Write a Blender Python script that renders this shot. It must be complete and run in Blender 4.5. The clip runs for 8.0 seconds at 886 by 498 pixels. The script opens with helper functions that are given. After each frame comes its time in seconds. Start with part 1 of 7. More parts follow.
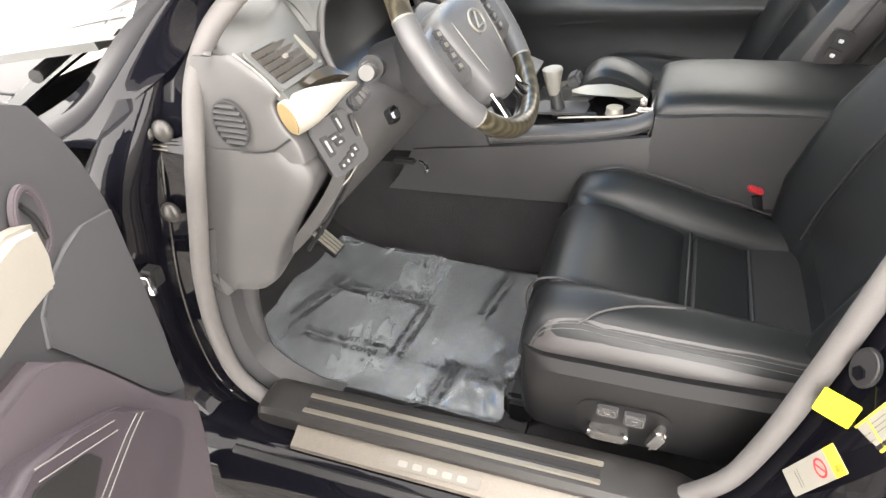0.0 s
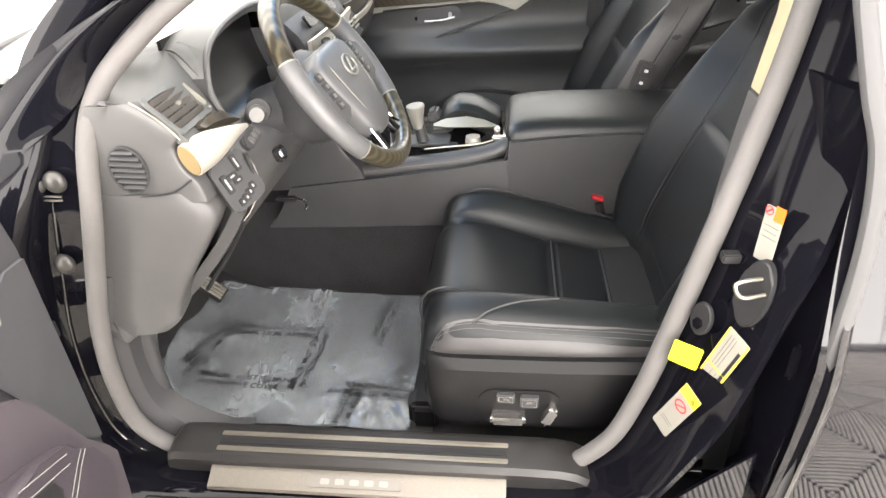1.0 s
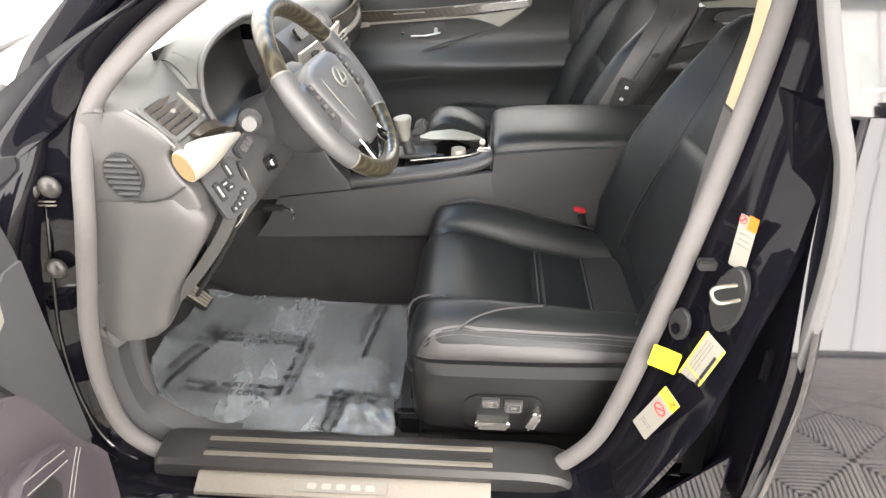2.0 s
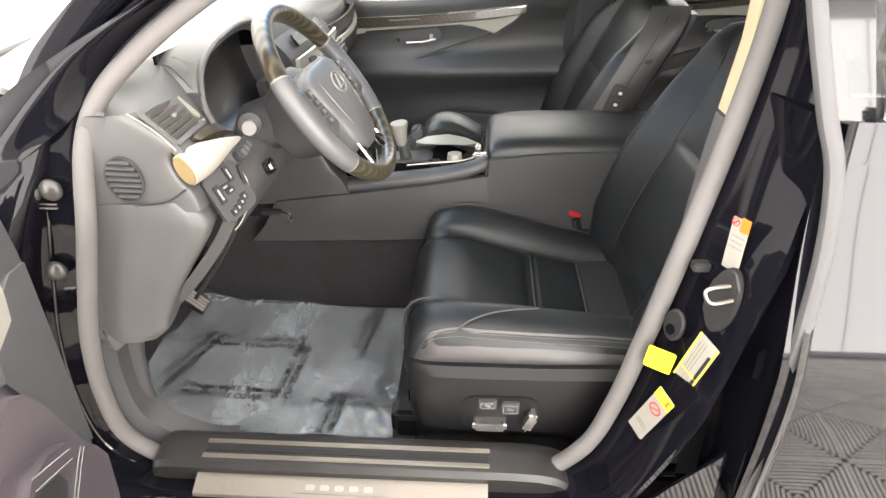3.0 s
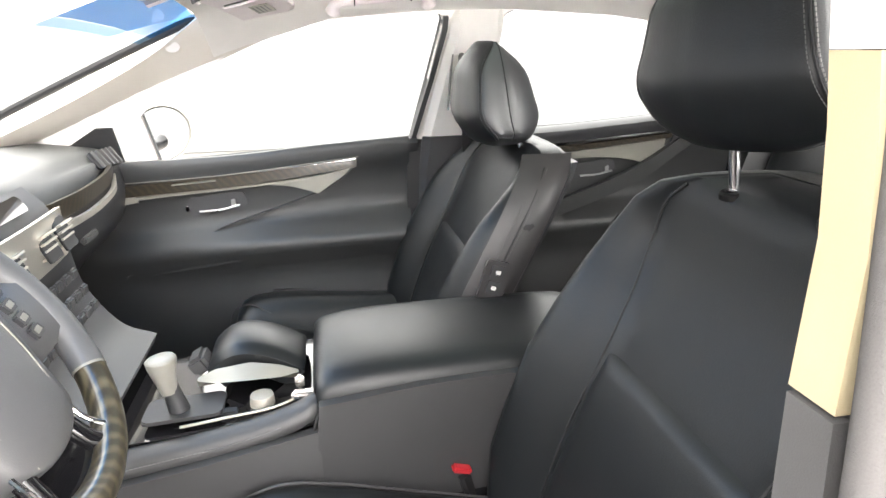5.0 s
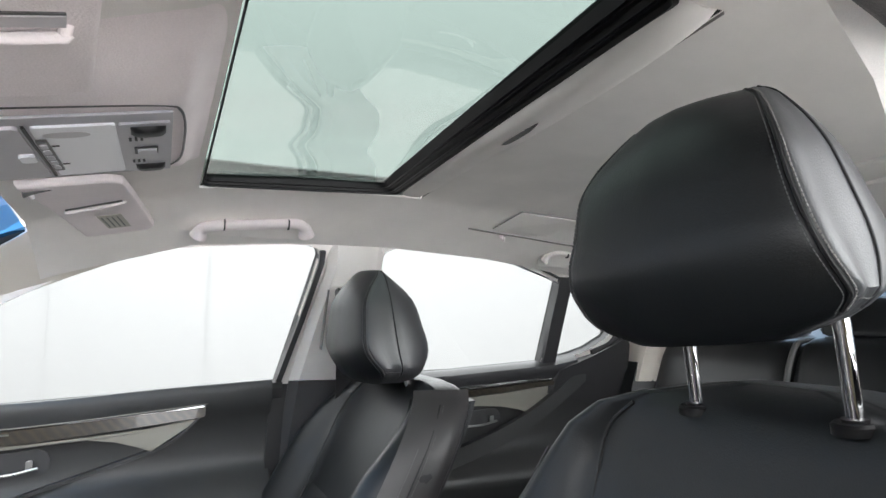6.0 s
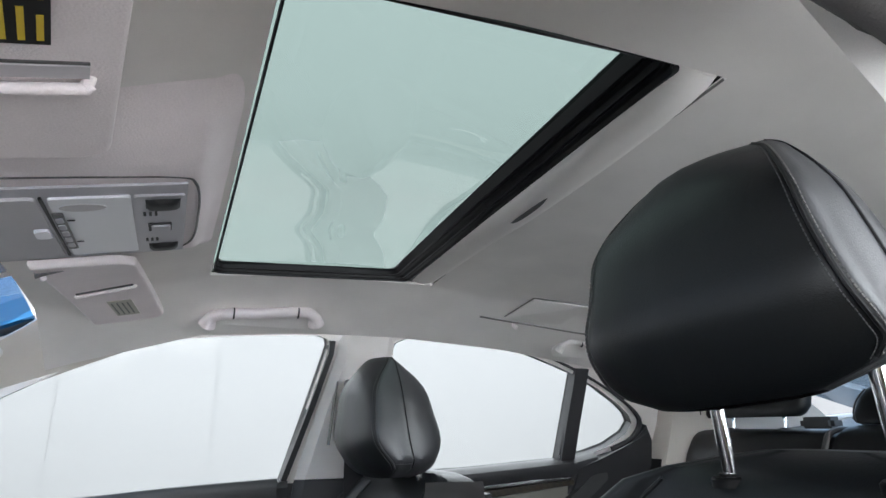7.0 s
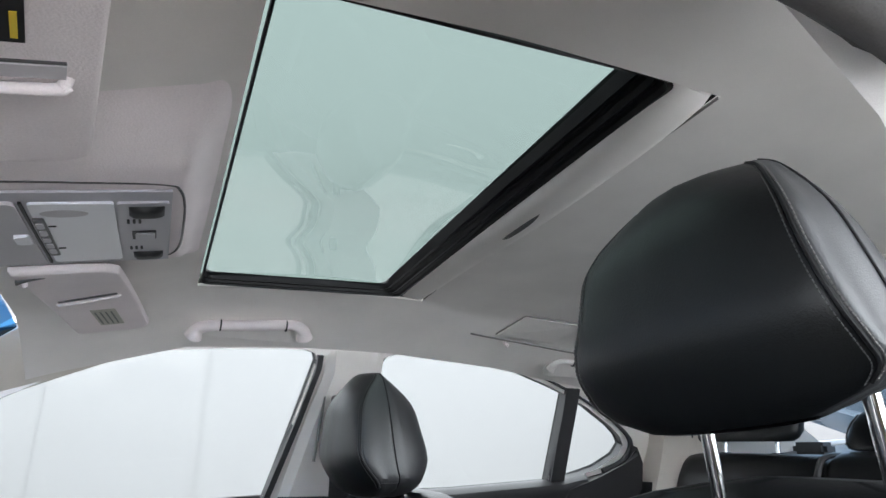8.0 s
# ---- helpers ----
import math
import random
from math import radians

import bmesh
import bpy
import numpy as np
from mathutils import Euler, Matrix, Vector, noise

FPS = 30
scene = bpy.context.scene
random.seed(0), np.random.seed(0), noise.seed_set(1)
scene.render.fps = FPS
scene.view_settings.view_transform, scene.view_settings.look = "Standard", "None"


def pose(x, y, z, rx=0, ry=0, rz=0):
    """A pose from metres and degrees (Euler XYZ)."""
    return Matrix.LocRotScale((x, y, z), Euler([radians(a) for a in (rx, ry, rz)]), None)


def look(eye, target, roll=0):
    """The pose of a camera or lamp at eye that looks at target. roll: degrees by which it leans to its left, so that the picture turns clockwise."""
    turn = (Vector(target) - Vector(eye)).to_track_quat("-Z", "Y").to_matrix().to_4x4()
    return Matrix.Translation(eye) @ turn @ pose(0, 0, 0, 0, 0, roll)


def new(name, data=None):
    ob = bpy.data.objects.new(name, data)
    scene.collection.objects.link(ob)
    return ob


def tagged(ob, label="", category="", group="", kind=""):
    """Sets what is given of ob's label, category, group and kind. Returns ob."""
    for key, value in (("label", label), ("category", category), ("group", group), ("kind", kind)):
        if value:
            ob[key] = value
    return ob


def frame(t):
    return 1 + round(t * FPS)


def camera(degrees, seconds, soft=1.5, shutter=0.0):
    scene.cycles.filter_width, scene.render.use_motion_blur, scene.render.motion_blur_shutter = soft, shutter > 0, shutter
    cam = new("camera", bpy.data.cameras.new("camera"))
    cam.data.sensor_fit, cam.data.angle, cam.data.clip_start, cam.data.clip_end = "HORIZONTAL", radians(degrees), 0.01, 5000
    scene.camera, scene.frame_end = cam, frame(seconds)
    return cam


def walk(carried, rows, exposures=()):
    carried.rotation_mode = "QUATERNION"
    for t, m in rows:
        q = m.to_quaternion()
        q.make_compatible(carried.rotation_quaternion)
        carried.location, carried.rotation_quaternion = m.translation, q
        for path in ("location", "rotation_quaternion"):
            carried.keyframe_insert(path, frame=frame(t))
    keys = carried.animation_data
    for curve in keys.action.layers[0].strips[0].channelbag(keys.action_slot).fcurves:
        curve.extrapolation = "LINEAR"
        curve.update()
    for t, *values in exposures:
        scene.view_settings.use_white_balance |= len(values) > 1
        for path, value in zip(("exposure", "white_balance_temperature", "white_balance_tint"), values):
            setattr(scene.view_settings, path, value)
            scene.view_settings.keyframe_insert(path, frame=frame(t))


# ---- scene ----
cam = camera(69.9, 8.0)
PATH = [
    (0, (0.542, -0.526, 1.245), (-0.083, 1.004, 0.119), -4.7),
    (0.5, (0.525, -0.619, 1.266), (0.204, 1.034, 0.187), -4.2),
    (1, (0.507, -0.644, 1.27), (0.306, 1.053, 0.232), -2.6),
    (1.5, (0.503, -0.659, 1.273), (0.339, 1.058, 0.261), -1.7),
    (3, (0.494, -0.688, 1.277), (0.37, 1.048, 0.291), -0.9),
    (3.5, (0.508, -0.649, 1.272), (0.396, 1.103, 0.315), -1.1),
    (4, (0.54, -0.512, 1.263), (0.469, 1.26, 0.339), -1.1),
    (4.2, (0.56, -0.429, 1.254), (0.511, 1.351, 0.344), -1.3),
    (5.3, (0.527, 0.006, 1.19), (1.088, 1.887, 0.805), -0.3),
    (5.5, (0.519, 0.041, 1.172), (1.203, 1.91, 0.972), 0.4),
    (6, (0.529, 0.095, 1.121), (1.329, 1.915, 1.344), 0.5),
    (6.5, (0.525, 0.108, 1.077), (1.294, 1.892, 1.552), -0.9),
    (7, (0.535, 0.112, 1.08), (1.279, 1.885, 1.632), -0.1),
    (7.5, (0.543, 0.116, 1.08), (1.297, 1.874, 1.663), 0.4),
    (8, (0.547, 0.121, 1.082), (1.298, 1.874, 1.683), 1.0),
]
EXPOSURES = [(0, 1.17, 6800, 13), (3.0, 1.05, 6800, 13), (4.2, 1.00, 6750, 13), (5.3, 1.42, 6500, 12), (6.0, 0.52, 6200, 11), (6.5, 0.26, 5900, 10), (8.0, 0.20, 5900, 10)]
walk(cam, [(t, look(e, a, r)) for t, e, a, r in PATH], EXPOSURES)

# ---- light ----
world = bpy.data.worlds.new("world")
scene.world = world
world.use_nodes = True
world.node_tree.nodes["Background"].inputs[0].default_value = (0.9, 0.95, 1.0, 1)
world.node_tree.nodes["Background"].inputs[1].default_value = 0.05

YC = 0.93          # centre line of the car
LAMP = 3.9        # radiance of the booth's ceiling fabric
SIDE = 7.6        # radiance of the light panels along the driver's side of the booth


# ---- materials ----
def material(name, color, rough=0.5, metal=0.0, spec=0.5, coat=0.0, grain=0.0, scale=400.0, bump=0.0, stain=0.0, emit=0.0):
    """Principled surface with colour variation at two scales and fine relief."""
    m = bpy.data.materials.new(name)
    m.use_nodes = True
    nt = m.node_tree
    b = nt.nodes["Principled BSDF"]
    b.inputs["Base Color"].default_value = (*color, 1)
    b.inputs["Roughness"].default_value = rough
    b.inputs["Metallic"].default_value = metal
    b.inputs["Specular IOR Level"].default_value = spec
    b.inputs["Coat Weight"].default_value = coat
    b.inputs["Coat Roughness"].default_value = 0.03
    tc = nt.nodes.new("ShaderNodeTexCoord")
    if grain or stain:
        n1 = nt.nodes.new("ShaderNodeTexNoise")
        n1.inputs["Scale"].default_value = scale
        n1.inputs["Detail"].default_value = 3
        n2 = nt.nodes.new("ShaderNodeTexNoise")
        n2.inputs["Scale"].default_value = 9
        n2.inputs["Detail"].default_value = 5
        nt.links.new(tc.outputs["Object"], n1.inputs["Vector"])
        nt.links.new(tc.outputs["Object"], n2.inputs["Vector"])
        mix = nt.nodes.new("ShaderNodeMath")
        mix.operation = "MULTIPLY_ADD"
        mix.inputs[1].default_value = grain
        mr = nt.nodes.new("ShaderNodeMapRange")
        mr.inputs["To Min"].default_value = 1 - grain / 2 - stain
        mr.inputs["To Max"].default_value = 1 - grain / 2 + stain
        mr.inputs["From Min"].default_value = 0.3
        mr.inputs["From Max"].default_value = 0.7
        nt.links.new(n2.outputs["Fac"], mr.inputs["Value"])
        nt.links.new(n1.outputs["Fac"], mix.inputs[0])
        nt.links.new(mr.outputs["Result"], mix.inputs[2])
        vm = nt.nodes.new("ShaderNodeVectorMath")
        vm.operation = "SCALE"
        vm.inputs[0].default_value = color
        nt.links.new(mix.outputs[0], vm.inputs["Scale"])
        nt.links.new(vm.outputs["Vector"], b.inputs["Base Color"])
        rr = nt.nodes.new("ShaderNodeMapRange")
        rr.inputs["To Min"].default_value = max(0.02, rough - 0.08)
        rr.inputs["To Max"].default_value = min(1.0, rough + 0.08)
        nt.links.new(n2.outputs["Fac"], rr.inputs["Value"])
        nt.links.new(rr.outputs["Result"], b.inputs["Roughness"])
    if bump:
        n3 = nt.nodes.new("ShaderNodeTexNoise")
        n3.inputs["Scale"].default_value = scale
        n3.inputs["Detail"].default_value = 4
        nt.links.new(tc.outputs["Object"], n3.inputs["Vector"])
        bp = nt.nodes.new("ShaderNodeBump")
        bp.inputs["Strength"].default_value = bump
        bp.inputs["Distance"].default_value = 0.002
        nt.links.new(n3.outputs["Fac"], bp.inputs["Height"])
        nt.links.new(bp.outputs["Normal"], b.inputs["Normal"])
    if emit:
        b.inputs["Emission Color"].default_value = (*color, 1)
        b.inputs["Emission Strength"].default_value = emit
    return m


def clear_glass(name, tint, gloss=1.0):
    """Thin pane: lets light straight through, tinted, with a Fresnel sheen."""
    m = bpy.data.materials.new(name)
    m.use_nodes = True
    nt = m.node_tree
    out = nt.nodes["Material Output"]
    nt.nodes.remove(nt.nodes["Principled BSDF"])
    tr = nt.nodes.new("ShaderNodeBsdfTransparent")
    tr.inputs[0].default_value = (*tint, 1)
    gl = nt.nodes.new("ShaderNodeBsdfGlossy")
    gl.inputs["Roughness"].default_value = 0.02
    lw = nt.nodes.new("ShaderNodeLayerWeight")
    lw.inputs[0].default_value = 0.5
    pw = nt.nodes.new("ShaderNodeMath")
    pw.operation = "POWER"
    pw.inputs[1].default_value = 4.0
    nt.links.new(lw.outputs["Facing"], pw.inputs[0])
    fr = nt.nodes.new("ShaderNodeMath")
    fr.operation = "MULTIPLY_ADD"
    fr.inputs[1].default_value = 0.8
    fr.inputs[2].default_value = 0.025 * gloss
    nt.links.new(pw.outputs[0], fr.inputs[0])
    mx = nt.nodes.new("ShaderNodeMixShader")
    nt.links.new(fr.outputs[0], mx.inputs[0])
    nt.links.new(tr.outputs[0], mx.inputs[1])
    nt.links.new(gl.outputs[0], mx.inputs[2])
    nt.links.new(mx.outputs[0], out.inputs["Surface"])
    return m


def wood_material(name, light):
    m = material(name, (0.05, 0.035, 0.02), rough=0.28, coat=0.4)
    nt = m.node_tree
    b = nt.nodes["Principled BSDF"]
    tc = nt.nodes.new("ShaderNodeTexCoord")
    w = nt.nodes.new("ShaderNodeTexWave")
    w.inputs["Scale"].default_value = 26
    w.inputs["Distortion"].default_value = 2.5
    w.inputs["Detail"].default_value = 3
    w.inputs["Detail Scale"].default_value = 1.5
    r = nt.nodes.new("ShaderNodeValToRGB")
    r.color_ramp.elements[0].color = (0.022, 0.019, 0.013, 1)
    r.color_ramp.elements[1].color = (*light, 1)
    r.color_ramp.elements[0].position = 0.2
    mp = nt.nodes.new("ShaderNodeMapping")
    mp.inputs["Rotation"].default_value = (0.3, 0.5, 0.9)
    nt.links.new(tc.outputs["Object"], mp.inputs[0])
    nt.links.new(mp.outputs[0], w.inputs["Vector"])
    nt.links.new(w.outputs["Fac"], r.inputs[0])
    nt.links.new(r.outputs[0], b.inputs["Base Color"])
    return m


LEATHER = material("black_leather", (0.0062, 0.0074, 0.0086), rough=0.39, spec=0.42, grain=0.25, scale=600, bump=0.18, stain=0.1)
# lighter side leather; on the backrests its pale tone also stands in for light
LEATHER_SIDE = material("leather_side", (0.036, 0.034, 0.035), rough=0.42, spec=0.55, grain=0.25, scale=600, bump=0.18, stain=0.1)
PLASTIC = material("grey_plastic", (0.076, 0.074, 0.074), rough=0.44, grain=0.2, scale=900, bump=0.15, stain=0.06)
PLASTIC_DARK = material("dark_plastic", (0.038, 0.038, 0.040), rough=0.45, grain=0.2, scale=900, bump=0.15, stain=0.08)
CONSOLE = material("console_skin", (0.033, 0.033, 0.034), rough=0.45, grain=0.2, scale=700, bump=0.15, stain=0.1)
# the black seat leather again, lightened in place of bright reflections on the headrests
HEAD_LIT = material("headrest_lit_leather", (0.046, 0.047, 0.050), rough=0.40, spec=0.95, grain=0.25, scale=600, bump=0.18, stain=0.1)
COVER = material("seat_cover_plastic", (0.0065, 0.0065, 0.007), rough=0.42, spec=0.24, grain=0.2, scale=900, bump=0.12, stain=0.1)
DULL_THREAD = material("dull_thread", (0.10, 0.10, 0.10), rough=0.8)
DASH = material("dash_top", (0.080, 0.082, 0.080), rough=0.46, grain=0.2, scale=900, bump=0.2, stain=0.06)
RUBBER = material("black_rubber", (0.012, 0.012, 0.013), rough=0.55, grain=0.2, stain=0.1)
GLOSS_BLACK = material("gloss_black", (0.006, 0.006, 0.007), rough=0.06, coat=0.5)
PAINT = material("black_car_paint", (0.004, 0.004, 0.006), rough=0.05, spec=0.20)
SKIN = material("door_skin_paint", (0.006, 0.006, 0.009), rough=0.045, spec=0.5)
SEAL = material("grey_door_seal", (0.108, 0.102, 0.100), rough=0.85, grain=0.3, scale=700, bump=0.4, stain=0.08)
LINER = material("headliner_cloth", (0.79, 0.755, 0.725), rough=0.95, grain=0.14, scale=1200, bump=0.25, stain=0.05)
BEIGE = material("beige_trim", (0.66, 0.61, 0.55), rough=0.6, grain=0.1, scale=900, bump=0.1, stain=0.04)
SAND = material("sand_trim", (0.41, 0.35, 0.225), rough=0.65, grain=0.1, scale=900, bump=0.1, stain=0.04)
VISOR = material("visor_vinyl", (0.86, 0.785, 0.79), rough=0.8, grain=0.15, scale=500, bump=0.35, stain=0.05)
CARPET = material("black_carpet", (0.0175, 0.0172, 0.0185), rough=1.0, grain=0.95, scale=320, bump=0.9, stain=0.25)
SILVER = material("satin_silver", (0.52, 0.49, 0.43), rough=0.36, metal=0.55, grain=0.06, stain=0.03)
STEEL = material("brushed_steel", (0.30, 0.28, 0.24), rough=0.42, metal=0.85, grain=0.3, scale=300, stain=0.08)
CHROME = material("chrome", (0.85, 0.85, 0.86), rough=0.07, metal=1.0)
WOOD = wood_material("striped_wood", (0.040, 0.030, 0.018))
RIM_WOOD = wood_material("rim_wood", (0.075, 0.064, 0.040))
WHITE_MARK = material("white_mark", (0.75, 0.75, 0.72), rough=0.6)
THREAD = material("pale_thread", (0.20, 0.195, 0.19), rough=0.8)
PAPER = material("paper_label", (0.27, 0.26, 0.23), rough=0.5, grain=0.06, stain=0.05)
INK = material("dark_ink", (0.010, 0.010, 0.012), rough=0.6)
YELLOW = material("yellow_tag", (0.66, 0.68, 0.015), rough=0.5)
AMBER = material("amber_print", (0.75, 0.55, 0.05), rough=0.5)
ORANGE = material("orange_print", (0.80, 0.16, 0.02), rough=0.5)
TAN = material("tan_wood_end", (0.20, 0.145, 0.07), rough=0.55, grain=0.2, scale=200, stain=0.1)
RED = material("red_plastic", (0.40, 0.022, 0.03), rough=0.35)
LENS = material("lamp_lens", (0.74, 0.74, 0.78), rough=0.35)
WALL = material("booth_wall", (0.74, 0.74, 0.74), rough=0.8, stain=0.02, grain=0.02)
TILE = material("floor_tile", (0.70, 0.66, 0.60), rough=0.6, grain=0.4, scale=150, stain=0.15)
TILE_MID = material("floor_plain", (0.26, 0.245, 0.23), rough=0.7, grain=0.3, scale=150, stain=0.15)
TILE_BASE = material("floor_base", (0.035, 0.033, 0.032), rough=0.8, grain=0.3, stain=0.2)
GLASS = clear_glass("window_glass", (0.95, 0.965, 0.96))
ROOF_GLASS = clear_glass("roof_glass", (0.330, 0.368, 0.350))
BLUE_GLASS = clear_glass("blue_band_glass", (0.03, 0.22, 0.55))
FILM = clear_glass("plastic_film", (0.90, 0.92, 0.94), 2.5)


def cloudy(m):
    """Turns a clear pane into crumpled film: hazy, its patches and creases whitened in place of reflections, with fine
    ridges that catch the light.
    """
    nt = m.node_tree
    node, link = nt.nodes.new, nt.links.new
    tc = node("ShaderNodeTexCoord")

    def ridges(scale, detail, bend, stretch):
        mp = node("ShaderNodeMapping")
        mp.inputs["Rotation"].default_value = (0, 0, stretch)
        mp.inputs["Scale"].default_value = (1.0, 0.45, 1.0)
        link(tc.outputs["Object"], mp.inputs[0])
        n = node("ShaderNodeTexNoise")
        n.inputs["Scale"].default_value, n.inputs["Detail"].default_value, n.inputs["Distortion"].default_value = scale, detail, bend
        link(mp.outputs[0], n.inputs["Vector"])
        a = node("ShaderNodeMath")
        a.operation = "SUBTRACT"
        a.inputs[1].default_value = 0.5
        b = node("ShaderNodeMath")
        b.operation = "ABSOLUTE"
        c = node("ShaderNodeMapRange")
        c.inputs["From Min"].default_value, c.inputs["From Max"].default_value = 0.0, 0.10
        c.inputs["To Min"].default_value, c.inputs["To Max"].default_value = 1.0, 0.0
        link(n.outputs["Fac"], a.inputs[0])
        link(a.outputs[0], b.inputs[0])
        link(b.outputs[0], c.inputs["Value"])
        return c.outputs["Result"]

    def plus(a, b, k):
        q = node("ShaderNodeMath")
        q.operation = "MULTIPLY_ADD"
        q.inputs[1].default_value = k
        link(b, q.inputs[0])
        link(a, q.inputs[2])
        return q.outputs[0]

    height = plus(ridges(6, 2, 1.6, 0.6), ridges(15, 2, 1.2, -0.7), 0.5)
    bump = node("ShaderNodeBump")
    bump.inputs["Strength"].default_value, bump.inputs["Distance"].default_value = 0.30, 0.012
    link(height, bump.inputs["Height"])
    milk = node("ShaderNodeBsdfPrincipled")
    milk.inputs["Base Color"].default_value, milk.inputs["Roughness"].default_value = (0.60, 0.65, 0.69, 1), 0.20
    gl = nt.nodes["Glossy BSDF"]
    gl.inputs["Roughness"].default_value = 0.16
    for target in (milk, gl):
        link(bump.outputs["Normal"], target.inputs["Normal"])
    # broad milky patches: the film's haze together with painted-in pale reflections
    broad = node("ShaderNodeTexNoise")
    broad.inputs["Scale"].default_value, broad.inputs["Detail"].default_value = 5, 4
    link(tc.outputs["Object"], broad.inputs["Vector"])
    lo = node("ShaderNodeMapRange")
    lo.inputs["From Min"].default_value, lo.inputs["From Max"].default_value = 0.35, 0.68
    lo.inputs["To Min"].default_value, lo.inputs["To Max"].default_value = 0.08, 0.32
    link(broad.outputs["Fac"], lo.inputs["Value"])
    cl = node("ShaderNodeClamp")
    link(plus(lo.outputs["Result"], height, 0.085), cl.inputs["Value"])
    mx = node("ShaderNodeMixShader")
    link(cl.outputs["Result"], mx.inputs[0])
    link(nt.nodes["Mix Shader"].outputs[0], mx.inputs[1])
    link(milk.outputs[0], mx.inputs[2])
    link(mx.outputs[0], nt.nodes["Material Output"].inputs["Surface"])


cloudy(FILM)


# ---- building helpers ----
def part(name, bm, mat, parent=None, label="", smooth=True, bevel=0.0):
    """Links a bmesh as one mesh object, under a thing or a part."""
    if bevel:
        edges = [e for e in bm.edges if len(e.link_faces) == 2 and e.calc_face_angle(0) > 0.6]
        bmesh.ops.bevel(bm, geom=edges, offset=bevel, segments=2, affect="EDGES", clamp_overlap=True)
    bmesh.ops.recalc_face_normals(bm, faces=bm.faces)
    me = bpy.data.meshes.new(name)
    if smooth:
        for fc in bm.faces:
            fc.smooth = True
        for e in bm.edges:
            if len(e.link_faces) == 2 and e.calc_face_angle(0) > 0.7:
                e.smooth = False
    bm.to_mesh(me)
    bm.free()
    me.materials.append(mat)
    ob = new(name, me)
    if parent is not None:
        ob.parent = parent
    if label:
        tagged(ob, label)
    return ob


def thing(name, label, category, group="", kind=""):
    ob = new(name)
    ob.empty_display_size = 0.05
    return tagged(ob, label, category, group, kind)


def join(*bms):
    out = bmesh.new()
    for b in bms:
        me = bpy.data.meshes.new("tmp")
        b.to_mesh(me)
        b.free()
        out.from_mesh(me)
        bpy.data.meshes.remove(me)
    return out


def box(cx, cy, cz, sx, sy, sz, m=None, bevel=0.0, seg=2):
    bm = bmesh.new()
    bmesh.ops.create_cube(bm, size=1)
    bmesh.ops.scale(bm, vec=(sx, sy, sz), verts=bm.verts)
    if bevel:
        bmesh.ops.bevel(bm, geom=list(bm.edges), offset=min(bevel, 0.49 * min(sx, sy, sz)), segments=seg, affect="EDGES")
    bmesh.ops.transform(bm, matrix=Matrix.Translation((cx, cy, cz)) @ (m or Matrix()), verts=bm.verts)
    return bm


def turned(bm, rx=0, ry=0, rz=0, about=(0, 0, 0)):
    p = Vector(about)
    bmesh.ops.transform(bm, matrix=Matrix.Translation(p) @ pose(0, 0, 0, rx, ry, rz) @ Matrix.Translation(-p), verts=bm.verts)
    return bm


def moved(bm, m):
    bmesh.ops.transform(bm, matrix=m, verts=bm.verts)
    return bm


def loft(rings, closed=True, cap=True):
    """Skin over rings of points, each with the same count."""
    bm = bmesh.new()
    vs = [[bm.verts.new(p) for p in r] for r in rings]
    n = len(rings[0])
    for a, b in zip(vs, vs[1:]):
        for i in range(n if closed else n - 1):
            j = (i + 1) % n
            try:
                bm.faces.new((a[i], a[j], b[j], b[i]))
            except ValueError:
                pass
    if cap and closed:
        for r in (vs[0][::-1], vs[-1]):
            try:
                bm.faces.new(r)
            except ValueError:
                pass
    return bm


def catmull(pts, n):
    """Smooth points through the given ones."""
    p = [Vector(q) for q in pts]
    p = [2 * p[0] - p[1]] + p + [2 * p[-1] - p[-2]]
    out = []
    segs = len(p) - 3
    for k in range(n):
        s = k / (n - 1) * segs
        i = min(int(s), segs - 1)
        t = s - i
        a, b, c, d = p[i:i + 4]
        out.append(0.5 * ((2 * b) + (c - a) * t + (2 * a - 5 * b + 4 * c - d) * t * t + (3 * b - a - 3 * c + d) * t ** 3))
    return out


def tube(pts, r, sides=8, n=0, closed=False, flat=1.0, cap=True):
    """Round bar along a path; r may be a number or a function of the way along it."""
    pts = catmull(pts, n) if n else [Vector(p) for p in pts]
    rings = []
    m = len(pts)
    ref = None
    for i, p in enumerate(pts):
        if closed:
            d = pts[(i + 1) % m] - pts[i - 1]
        else:
            d = pts[min(i + 1, m - 1)] - pts[max(i - 1, 0)]
        d.normalize()
        if ref is None:
            ref = d.orthogonal().normalized()
            if abs(d.z) < 0.9:
                ref = (Vector((0, 0, 1)) - d * d.z).normalized()
        ref = (ref - d * ref.dot(d)).normalized()
        q = d.cross(ref)
        rad = r(i / (m - 1)) if callable(r) else r
        rings.append([p + rad * (math.cos(a) * ref + flat * math.sin(a) * q) for a in (2 * math.pi * k / sides for k in range(sides))])
    if closed:
        rings.append(rings[0])
        bm = loft(rings, cap=False)
        bmesh.ops.remove_doubles(bm, verts=bm.verts, dist=1e-6)
        return bm
    return loft(rings, cap=cap)


